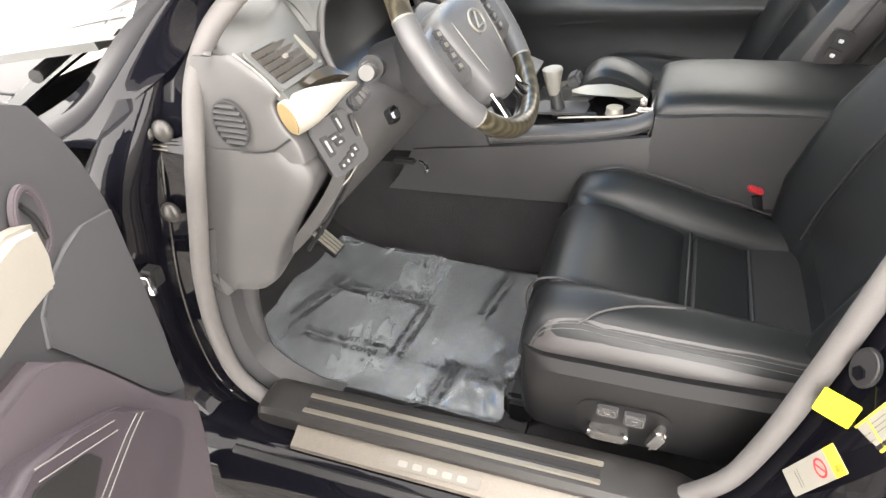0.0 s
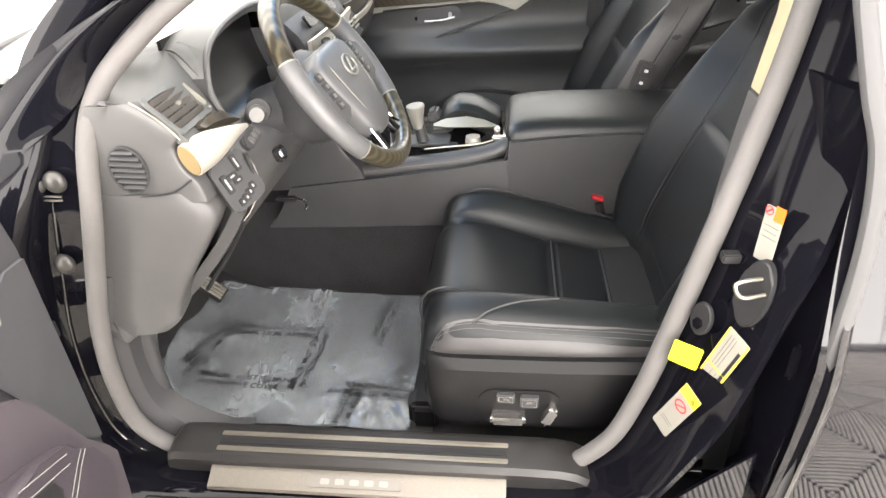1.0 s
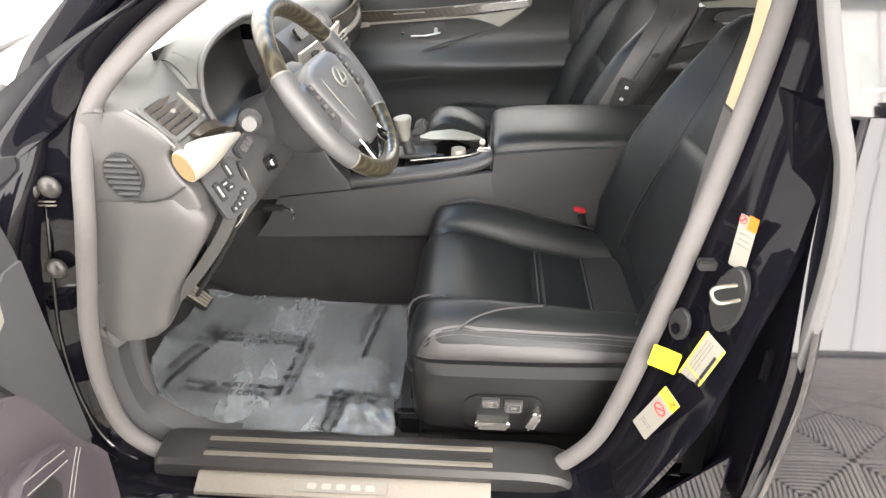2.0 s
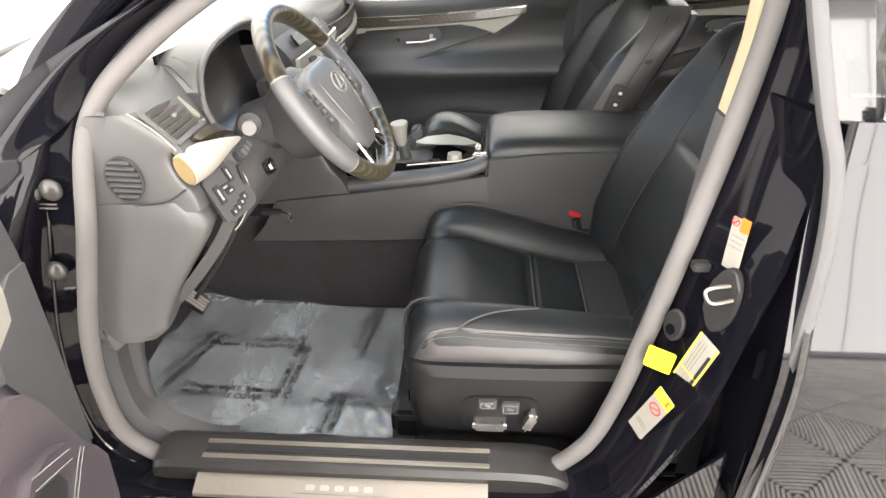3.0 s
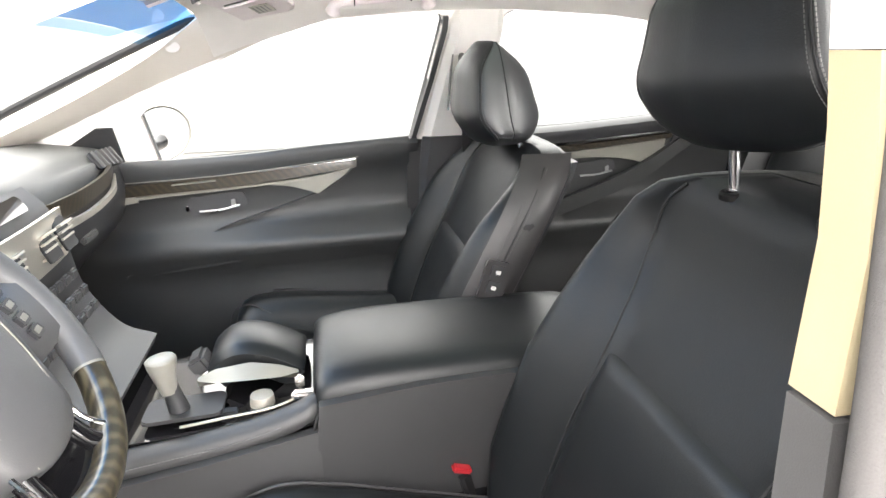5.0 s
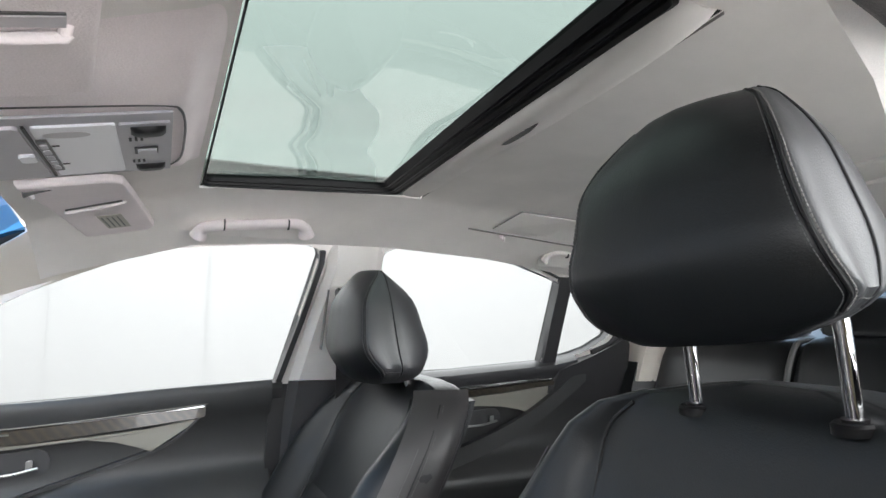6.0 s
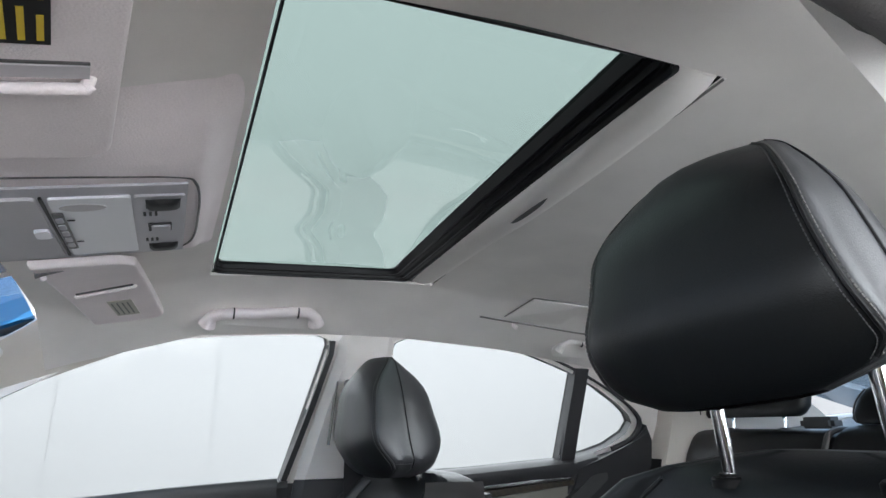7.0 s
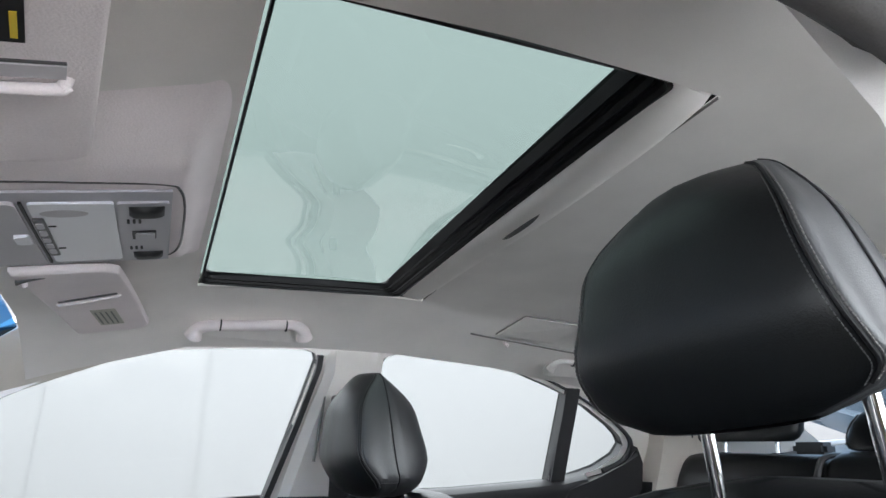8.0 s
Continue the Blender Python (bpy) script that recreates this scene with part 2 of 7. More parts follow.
def sheet(rows, nu, nv, thick=0.0):
    """Smooth surface through a small grid of control points, with thickness."""
    cols = [catmull(r, nv) for r in rows]
    lines = [catmull([c[j] for c in cols], nu) for j in range(nv)]
    bm = bmesh.new()
    vs = [[bm.verts.new(lines[j][i]) for j in range(nv)] for i in range(nu)]
    for i in range(nu - 1):
        for j in range(nv - 1):
            bm.faces.new((vs[i][j], vs[i + 1][j], vs[i + 1][j + 1], vs[i][j + 1]))
    if thick:
        bmesh.ops.recalc_face_normals(bm, faces=bm.faces)
        bmesh.ops.solidify(bm, geom=list(bm.faces), thickness=thick)
    return bm


def pad(rows, nu=16, nv=16, puff=0.02, back=0.03, power=6, out=None):
    """Stuffed panel over a control grid: bulges along its normals, rolls off at its edges, closed at the back."""
    cols = [catmull(r, nv) for r in rows]
    g = [[None] * nv for _ in range(nu)]
    for j in range(nv):
        for i, p in enumerate(catmull([c[j] for c in cols], nu)):
            g[i][j] = p
    nrm = [[None] * nv for _ in range(nu)]
    for i in range(nu):
        for j in range(nv):
            a = g[min(i + 1, nu - 1)][j] - g[max(i - 1, 0)][j]
            b = g[i][min(j + 1, nv - 1)] - g[i][max(j - 1, 0)]
            q = a.cross(b)
            if out is not None and q.dot(Vector(out)) < 0:
                q = -q
            nrm[i][j] = q.normalized()
    def prof(s):
        return max(0.0, 1 - abs(2 * s - 1) ** power) ** 0.5
    bm = bmesh.new()
    top = [[bm.verts.new(g[i][j] + nrm[i][j] * puff * prof(i / (nu - 1)) * prof(j / (nv - 1))) for j in range(nv)] for i in range(nu)]
    bot = [[bm.verts.new(g[i][j] - nrm[i][j] * back) if i in (0, nu - 1) or j in (0, nv - 1) else None for j in range(nv)] for i in range(nu)]
    for i in range(nu - 1):
        for j in range(nv - 1):
            bm.faces.new((top[i][j], top[i + 1][j], top[i + 1][j + 1], top[i][j + 1]))
    rim = [(i, 0) for i in range(nu)] + [(nu - 1, j) for j in range(1, nv)] + [(i, nv - 1) for i in range(nu - 2, -1, -1)] + [(0, j) for j in range(nv - 2, 0, -1)]
    for k in range(len(rim)):
        (a, b), (c, d) = rim[k], rim[(k + 1) % len(rim)]
        bm.faces.new((top[a][b], bot[a][b], bot[c][d], top[c][d]))
    try:
        bm.faces.new([bot[a][b] for a, b in rim])
    except ValueError:
        pass
    return bm


def plate(outline, m, depth, bevel=0.0, seg=2):
    """Flat piece cut to a 2D outline, of some depth along its local z, placed by m."""
    bm = bmesh.new()
    lo = [bm.verts.new((x, y, 0)) for x, y in outline]
    hi = [bm.verts.new((x, y, depth)) for x, y in outline]
    bm.faces.new(lo[::-1])
    topf = bm.faces.new(hi)
    n = len(lo)
    for i in range(n):
        bm.faces.new((lo[i], lo[(i + 1) % n], hi[(i + 1) % n], hi[i]))
    if bevel:
        bmesh.ops.bevel(bm, geom=list(topf.edges), offset=bevel, segments=seg, affect="EDGES")
    return moved(bm, m)


def ring_xy(w, h, r=None, n=6):
    """Rounded rectangle outline."""
    r = min(w, h) * 0.3 if r is None else min(r, w / 2 - 1e-4, h / 2 - 1e-4)
    out = []
    for cx, cy, a0 in ((w / 2 - r, h / 2 - r, 0), (-w / 2 + r, h / 2 - r, 90), (-w / 2 + r, -h / 2 + r, 180), (w / 2 - r, -h / 2 + r, 270)):
        for k in range(n):
            a = radians(a0 + 90 * k / (n - 1))
            out.append((cx + r * math.cos(a), cy + r * math.sin(a)))
    return out


def oval(w, h, n=24):
    return [(w / 2 * math.cos(2 * math.pi * k / n), h / 2 * math.sin(2 * math.pi * k / n)) for k in range(n)]


def frame_at(p, ex, ey):
    """Pose at p with local x along ex and local y near ey."""
    ex = Vector(ex).normalized()
    ez = ex.cross(Vector(ey)).normalized()
    ey = ez.cross(ex)
    m = Matrix((ex, ey, ez)).transposed().to_4x4()
    m.translation = p
    return m


def panel_with_holes(outline, holes, m, depth):
    """Flat wall with real openings."""
    bm = bmesh.new()
    edges = []
    for loop in (outline, *holes):
        vs = [bm.verts.new((x, y, 0)) for x, y in loop]
        edges += [bm.edges.new((vs[i], vs[(i + 1) % len(vs)])) for i in range(len(vs))]
    bmesh.ops.triangle_fill(bm, use_beauty=True, edges=edges)
    ext = bmesh.ops.extrude_face_region(bm, geom=list(bm.faces))
    bmesh.ops.translate(bm, vec=(0, 0, depth), verts=[v for v in ext["geom"] if isinstance(v, bmesh.types.BMVert)])
    return moved(bm, m)


def stitches(path, n, parent, size=0.0011, mat=None, length=0.55):
    """Row of short raised threads along a path."""
    pts = catmull(path, 3 * n + 1)
    bms = bmesh.new()
    for k in range(n):
        a, b = pts[3 * k], pts[3 * k + 2]
        d = (b - a)
        if d.length < 1e-6:
            continue
        c = (a + b) / 2
        m = d.to_track_quat("X", "Z").to_matrix().to_4x4()
        m.translation = c
        q = bmesh.ops.create_cube(bms, size=1)["verts"]
        bmesh.ops.transform(bms, matrix=m @ Matrix.Diagonal((d.length * 1.05, size * 1.6, size * 1.6, 1)), verts=q)
    return part("stitching", bms, mat or THREAD, parent, "pale contrast stitching", smooth=False)


def lettering(text, size, m, mat, parent, name="lettering"):
    """Raised print in the built-in font, turned to mesh."""
    cu = bpy.data.curves.new(name, "FONT")
    cu.body, cu.size, cu.extrude, cu.resolution_u, cu.offset = text, size, 0.0002, 2, 0.0003
    ob = bpy.data.objects.new(name, cu)
    scene.collection.objects.link(ob)
    dg = bpy.context.evaluated_depsgraph_get()
    me = bpy.data.meshes.new_from_object(ob.evaluated_get(dg))
    bpy.data.objects.remove(ob)
    me.transform(m)
    me.materials.clear()
    me.materials.append(mat)
    out = new(name, me)
    out.parent = parent
    return out


def mirrored(p):
    return (p[0], 2 * YC - p[1], p[2])

# ---- photo booth ----
X0, X1, Y0, Y1, HB = -3.6, 8.8, -3.0, 8.2, 3.1


def structure(name, bm, mat, label, category, smooth=False):
    return tagged(part(name, bm, mat, smooth=smooth), label, category, kind="structure")


# white wall paint darkened, so less light shows through the side windows
WALL_DIMMED = material("booth_wall_dimmed", (0.34, 0.34, 0.34), rough=0.8, stain=0.02, grain=0.02)
ground = structure("ground", box((X0 + X1) / 2, (Y0 + Y1) / 2, -0.06, X1 - X0 + 0.4, Y1 - Y0 + 0.4, 0.1), TILE_MID,
                   "dark floor of the photo booth under ribbed tiles", "floor")
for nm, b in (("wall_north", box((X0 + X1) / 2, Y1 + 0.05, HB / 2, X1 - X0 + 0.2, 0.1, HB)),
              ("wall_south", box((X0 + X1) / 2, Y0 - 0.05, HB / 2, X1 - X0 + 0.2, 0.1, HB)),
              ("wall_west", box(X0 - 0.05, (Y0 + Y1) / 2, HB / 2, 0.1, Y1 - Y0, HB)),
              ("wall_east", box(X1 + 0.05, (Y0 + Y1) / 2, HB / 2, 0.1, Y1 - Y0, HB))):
    structure(nm, b, WALL_DIMMED if nm in ("wall_north", "wall_east") else WALL, "plain white wall of a photo booth", "wall")
structure("ceiling", box((X0 + X1) / 2, (Y0 + Y1) / 2, HB + 0.05, X1 - X0 + 0.2, Y1 - Y0 + 0.2, 0.1), WALL, "white booth ceiling above the light panels", "ceiling")
# seams and a low plinth line on the far booth wall
for xs in (-0.62, 1.02, 2.66):
    structure("trim", box(xs, Y1 - 0.004, HB / 2, 0.012, 0.008, HB), WALL_DIMMED, "joint strip between two white wall panels", "trim")

# stretched light ceiling, and softbox panels along the wall on the driver's side
def glow(name, strength):
    m = bpy.data.materials.new(name)
    m.use_nodes = True
    nt = m.node_tree
    em = nt.nodes.new("ShaderNodeEmission")
    em.inputs[0].default_value = (1.0, 0.985, 0.955, 1)
    em.inputs[1].default_value = strength
    nt.links.new(em.outputs[0], nt.nodes["Material Output"].inputs["Surface"])
    return m


lamp = thing("ceiling_light", "wide white fabric light sheet under the booth ceiling", "light")
part("diffuser", box(2.6, 2.6, HB - 0.04, 12.2, 11.1, 0.02), glow("ceiling_fabric", LAMP), lamp, "glowing white fabric", smooth=False)
for yy in (2.6 - 5.57, 2.6 + 5.57):
    part("frame", box(2.6, yy, HB - 0.04, 12.26, 0.03, 0.06), WALL, lamp, "white metal frame", smooth=False)
SOFT = glow("softbox_fabric", SIDE)
for cx, z0, z1 in ((-2.65, 0.1, 2.8), (-1.75, 0.1, 2.8), (-0.85, 1.85, 2.8), (0.05, 1.85, 2.8), (0.95, 0.1, 2.8), (1.85, 0.1, 2.8), (2.75, 0.1, 2.8), (3.65, 0.1, 2.8), (4.55, 0.1, 2.8)):
    lamp = thing("wall_light", "tall white softbox light panel on the booth wall", "light", "softbox panels")
    mz, hz = (z0 + z1) / 2, z1 - z0
    part("diffuser", box(cx, Y0 + 0.05, mz, 0.886, 0.02, hz), SOFT, lamp, "glowing white fabric", smooth=False)
    part("frame", join(box(cx - 0.446, Y0 + 0.05, mz, 0.006, 0.022, hz + 0.06), box(cx + 0.446, Y0 + 0.05, mz, 0.006, 0.022, hz + 0.06), box(cx, Y0 + 0.05, mz + hz / 2 + 0.015, 0.886, 0.022, 0.03), box(cx, Y0 + 0.05, mz - hz / 2 - 0.015, 0.886, 0.022, 0.03)), WALL, lamp, "white metal frame", smooth=False)

# ---- the car's shell ----
def lean(z):
    """How far the body side falls inward above the belt."""
    return 0.36 * max(0.0, z - 0.86)


def zc(x):
    k = [(0.1, 1.215), (0.22, 1.272), (0.35, 1.318), (0.45, 1.347), (0.58, 1.386), (0.8, 1.402), (1.03, 1.404), (1.3, 1.388), (1.6, 1.348), (1.9, 1.296), (2.06, 1.262), (2.5, 1.12)]
    return float(np.interp(x, [a for a, _ in k], [b for _, b in k]))


def liner_z(x, y):
    d = abs(y - YC)
    if y < YC:
        return zc(x) + 0.030 * (d / 0.43) ** 1.3 - 0.05 * max(0.0, d - 0.43)
    return zc(x) - 0.02 * (d / 0.43) ** 2 - 0.45 * max(0.0, d - 0.43) ** 1.2


car = thing("car", "black saloon with its driver door open in a white booth", "car")

# aperture line of the driver's door, front half, sill, rear half, roof rail
AP = [(-0.115, 0.842), (-0.145, 0.735), (-0.172, 0.628), (-0.182, 0.502), (-0.160, 0.398), (-0.067, 0.334), (0.05, 0.326), (0.27, 0.322), (0.48, 0.326), (0.595, 0.337), (0.687, 0.415),
      (0.730, 0.523), (0.763, 0.663), (0.790, 0.80), (0.823, 0.926), (0.862, 1.05), (0.889, 1.16), (0.897, 1.25), (0.85, 1.305), (0.74, 1.322), (0.58, 1.322),
      (0.43, 1.302), (0.29, 1.262), (0.16, 1.205), (0.049, 1.139), (-0.021, 1.085), (-0.075, 1.030), (-0.104, 0.959)]


def ap_point(x, z, off=0.0, dy=0.0):
    c = Vector((0.35, 0.78))
    d = (c - Vector((x, z))).normalized() * off
    return (x + d.x, 0.12 + lean(z) + dy, z + d.y)


part("door_seal", tube(catmull([ap_point(x, z, 0.0145) for x, z in AP] + [ap_point(*AP[0], 0.0145)], 140)[:-1], 0.015, 10, closed=True, flat=1.15), SEAL, car,
     "thick light grey rubber weatherstrip round the door opening")

# hinge pillar, A-pillar and roof rail in black paint, in one swept skin outside the seal
def body_ring(x, z, k):
    c = Vector((0.35, 0.78))
    d = (Vector((x, z)) - c).normalized()
    y = 0.12 + lean(z)
    o = [(-0.006, 0.022), (0.0, 0.010), (0.035, 0.008), (0.062, 0.002), (0.070, -0.045), (0.085, -0.062), (0.11, -0.075), (0.15, -0.07), (0.15, 0.0), (0.0, 0.028)]
    f = float(np.interp(z, [0.80, 0.93, 1.2, 1.3], [1.0, 0.55, 0.55, 1.0])) if x < 0.4 else 1.0
    g = float(np.interp(z, [0.82, 0.95, 1.2, 1.3], [1.0, 0.25, 0.3, 1.0])) if x < 0.4 else 1.0
    return [(x + d.x * a * f, y + b * g, z + d.y * a * f) for a, b in o]


front = catmull([(x, 0, z) for x, z in (AP[17:][0:] + AP[:7])], 60)
part("side_frame", loft([body_ring(p.x, p.z, 0) for p in front]), PAINT, car, "gloss black painted pillar and roof rail")

# foot of the A-pillar, running forward over the wing beside the windscreen
part("a_pillar_foot", sheet([[o, ((o[0] + q[0]) / 2, (o[1] + q[1]) / 2 - 0.02, (o[2] + q[2]) / 2 + 0.004), q] for o, q in (
    ((-0.46, 0.125, 0.872), (-0.26, 0.098, 0.875)), ((-0.369, 0.148, 0.911), (-0.215, 0.105, 0.912)), ((-0.285, 0.152, 0.956), (-0.160, 0.120, 0.952)), ((-0.175, 0.155, 1.040), (-0.096, 0.160, 1.0)),
    ((-0.074, 0.165, 1.099), (-0.042, 0.195, 1.072)), ((0.03, 0.182, 1.152), (0.042, 0.215, 1.140)), ((0.16, 0.215, 1.228), (0.158, 0.238, 1.208)))], 40, 12, 0.008), PAINT, car, "gloss black foot of the A-pillar")

# B-pillar: a broad black face turned to the front, with a rolled outer edge
bp = [(0.60, 0.337), (0.687, 0.415), (0.730, 0.523), (0.763, 0.663), (0.790, 0.80), (0.823, 0.926), (0.862, 1.05), (0.889, 1.16), (0.900, 1.26), (0.87, 1.30)]
rings = []
for p in catmull([(x, 0, z) for x, z in bp], 36):
    x, z = p.x, p.z
    y = 0.12 + lean(z)
    k = min(1.0, max(0.25, (z - 0.337) / 0.25))
    w = min(1.0, max(0.0, (1.25 - z) / 0.2))
    dx = 0.062 * k
    dz = -0.05 * (1 - k)
    rings.append([(x - 0.012, y + 0.02, z), (x + 0.004, y, z), (x + 0.25 * dx, y - 0.03, z + 0.3 * dz), (x + 0.6 * dx, y - 0.068, z + 0.6 * dz), (x + 0.86 * dx, y - 0.098, z + 0.85 * dz), (x + dx, y - 0.108, z + dz),
                  (x + dx + 0.012, y - 0.104, z + dz), (x + dx + 0.02, y - 0.08, z + dz), (x + dx + 0.025, y + 0.02, z + dz), (x + 0.02, y + 0.03, z)])
part("b_pillar", loft(rings), PAINT, car, "gloss black painted B-pillar")

TREAD = material("sill_plastic", (0.019, 0.018, 0.018), rough=0.42, grain=0.2, scale=700, bump=0.12, stain=0.08)
# sill: rocker skin, tread with two strips, scuff plate
def along(profile, x0, x1, n=2, taper=0.0):
    return loft([[(x0 + (x1 - x0) * i / (n - 1), y, z) for y, z in profile] for i in range(n)])


part("rocker", along([(0.20, 0.31), (0.10, 0.345), (0.03, 0.335), (0.005, 0.31), (-0.012, 0.26), (-0.02, 0.20), (0.0, 0.16), (0.10, 0.14), (0.25, 0.14)], -0.30, 1.02, 8), PAINT, car, "gloss black rocker panel")
part("door_seal_lower", along([(0.038, 0.334), (0.028, 0.337), (0.018, 0.330), (0.02, 0.322)], -0.12, 0.66), RUBBER, car, "thin black sill seal")
part("sill_tread", loft([[(x, y + 0.3 * d, z - d * (1.0 if z > 0.34 else 0.0)) for y, z in ((0.175, 0.27), (0.165, 0.36), (0.155, 0.392), (0.140, 0.401), (0.11, 0.402), (0.080, 0.397), (0.074, 0.385), (0.082, 0.362), (0.086, 0.33))] for x, d in ((-0.100, 0.030), (-0.092, 0.010), (-0.080, 0.002), (-0.06, 0.0), (0.2, 0.0), (0.56, 0.0), (0.60, 0.003), (0.63, 0.012), (0.655, 0.032))]), TREAD, car, "ribbed dark plastic sill tread")
for y, z in ((0.122, 0.4025), (0.091, 0.3990)):
    part("tread_strip", box(0.257, y, z + 0.001, 0.515, 0.010, 0.004, bevel=0.0015), STEEL, car, "narrow bright metal strip")
part("tread_groove", box(0.257, 0.106, 0.4015, 0.51, 0.010, 0.003), RUBBER, car)
BADGE_SHAPE = material("badge_shape", (0.21, 0.20, 0.18), rough=0.5, metal=0.3, grain=0.1)
BADGE = material("badge_steel", (0.15, 0.14, 0.125), rough=0.55, metal=0.3, grain=0.2, scale=300, stain=0.06)
plate_ob = part("scuff_plate", along([(0.084, 0.366), (0.080, 0.3675), (0.047, 0.351), (0.045, 0.345), (0.084, 0.345)], -0.012, 0.512), material("scuff_steel", (0.17, 0.155, 0.135), rough=0.5, metal=0.85, grain=0.3, scale=300, stain=0.08), car, "brushed steel scuff plate")
pm = frame_at((0.25, 0.0622, 0.3602), (1, 0, 0), (0, 0.88, 0.47))
part("badge_panel", plate(ring_xy(0.165, 0.020, 0.003), pm, 0.0012), BADGE, plate_ob, "raised pale badge panel", smooth=False)
for k in range(5):
    part("badge_bar", plate(ring_xy(0.016, 0.010, 0.003), pm @ pose(-0.052 + 0.026 * k, 0, 0.0012), 0.0006), BADGE_SHAPE, plate_ob, smooth=False)

BOLT = material("bolt_cap_grey", (0.045, 0.043, 0.040), rough=0.32, metal=0.2, grain=0.1)
part("flange_bead", tube([ap_point(x, z, -0.046, 0.004) for x, z in ((-0.104, 0.959), (-0.115, 0.842), (-0.145, 0.735), (-0.172, 0.628), (-0.182, 0.502), (-0.160, 0.398), (-0.067, 0.334))], 0.0026, 6, 60), GLOSS_BLACK, car, "thin black bead along the body flange")
# hinge domes, harness, check strap, latch hardware on the hinge pillar
def dome(p, r, mat, name, label):
    bm = bmesh.new()
    bmesh.ops.create_uvsphere(bm, u_segments=20, v_segments=10, radius=r)
    bmesh.ops.scale(bm, vec=(1, 0.62, 1), verts=bm.verts)
    return part(name, moved(bm, Matrix.Translation(p)), mat, car, label)


for p in ((-0.137, 0.122, 0.903), (-0.168, 0.118, 0.901), (-0.168, 0.115, 0.768)):
    dome(p, 0.0168, BOLT, "bolt_cap", "round grey bolt cap")
part("clip", join(box(-0.148, 0.119, 0.8815, 0.030, 0.004, 0.0016), box(-0.148, 0.118, 0.8755, 0.030, 0.004, 0.0016)), STEEL, car, "small bright metal clip", bevel=0.0004)
part("harness", join(box(-0.212, 0.075, 0.665, 0.03, 0.03, 0.035, bevel=0.006), tube([(-0.215, 0.08, 0.66), (-0.235, 0.04, 0.64), (-0.25, 0.0, 0.65)], 0.008, 8, 10)), RUBBER, car, "rubber cable boot between door and pillar")
part("connector_clip", join(box(-0.205, 0.056, 0.668, 0.014, 0.008, 0.022), box(-0.198, 0.054, 0.652, 0.010, 0.008, 0.010)), CHROME, car, "bright metal clip on the cable boot", bevel=0.001)
part("door_hinge", join(box(-0.235, 0.05, 0.80, 0.05, 0.03, 0.06, bevel=0.006), box(-0.25, 0.02, 0.80, 0.03, 0.05, 0.04, bevel=0.006)), PAINT, car, "black painted door hinge")
part("door_hinge", join(box(-0.235, 0.05, 0.50, 0.05, 0.03, 0.06, bevel=0.006), box(-0.25, 0.02, 0.50, 0.03, 0.05, 0.04, bevel=0.006)), PAINT, car, "black painted door hinge")

part("pillar_foot", sheet([[(x, 0.028 - 0.02 * (z - 0.2), z) for x, z in row] for row in (((0.56, 0.14), (0.63, 0.24), (0.655, 0.30)), ((0.70, 0.14), (0.715, 0.28), (0.735, 0.375)), ((0.80, 0.14), (0.80, 0.33), (0.80, 0.455)), ((0.868, 0.14), (0.868, 0.36), (0.868, 0.53)))], 12, 12, 0.006), SKIN, car, "mirror-like black panel below the B-pillar")

# striker, pad, stickers on the B-pillar
BN = Vector((-0.866, -0.5, 0)).normalized()


def bp_frame(p, lift=0.003):
    """Pose on the B-pillar's face: local x runs outward across it, local y up along it."""
    up = Vector((0.16, 0.0, 0.98))
    ex = Vector((0.52, -0.84, -0.05))
    m = frame_at(Vector(p), ex, up)
    if m.col[2].xyz.dot(BN) < 0:
        m = m @ pose(0, 0, 0, 0, 180, 0)
    m.translation = Vector(p) + BN * lift
    return m


st = thing("door_striker", "bright steel U-shaped door striker on an oval black pad", "striker")
part("pad", plate(oval(0.046, 0.100), bp_frame((0.825, 0.049, 0.788), 0.002), 0.010, 0.004, 3), RUBBER, st, "oval black plastic pad")
part("loop", tube([(0.828, 0.042, 0.815), (0.799, 0.031, 0.818), (0.787, 0.027, 0.814), (0.790, 0.022, 0.804), (0.799, 0.019, 0.801), (0.828, 0.031, 0.799)], 0.0027, 10, 30), STEEL, st, "polished steel loop")


def sticker(p, w, h, axis, mat, name, label, bars=(), lift=0.004):
    t = thing(name, label, "sticker")
    m = frame_at(Vector(p) + BN * lift, axis, (-0.5, 0.866, 0.3)) @ pose(0, 0, 0, 0, 0, -90)
    part("sheet", plate(ring_xy(w, h, 0.002, 3), m, 0.0004), mat, t, smooth=False)
    for bx, by, bw, bh, bmat in bars:
        part("print_bar", plate([(-bw / 2, -bh / 2), (bw / 2, -bh / 2), (bw / 2, bh / 2), (-bw / 2, bh / 2)], m @ pose(bx, by, 0.0005), 0.0003), bmat, t, smooth=False)
    return t, m


def ringmark(t, m, x, y, r):
    a = [(x + r * math.cos(k * math.pi / 12), y + r * math.sin(k * math.pi / 12)) for k in range(24)]
    b = [(x + 0.78 * r * math.cos(k * math.pi / 12), y + 0.78 * r * math.sin(k * math.pi / 12)) for k in range(24)]
    part("ring_mark", panel_with_holes(a, [b], m @ pose(0, 0, 0.0006), 0.0003), RED, t, "red ring", smooth=False)
    part("ring_stroke", plate([(-r * 0.8, -0.0012), (r * 0.8, -0.0012), (r * 0.8, 0.0012), (-r * 0.8, 0.0012)], m @ pose(x, y, 0.0006, 0, 0, 45), 0.0003), RED, t, smooth=False)

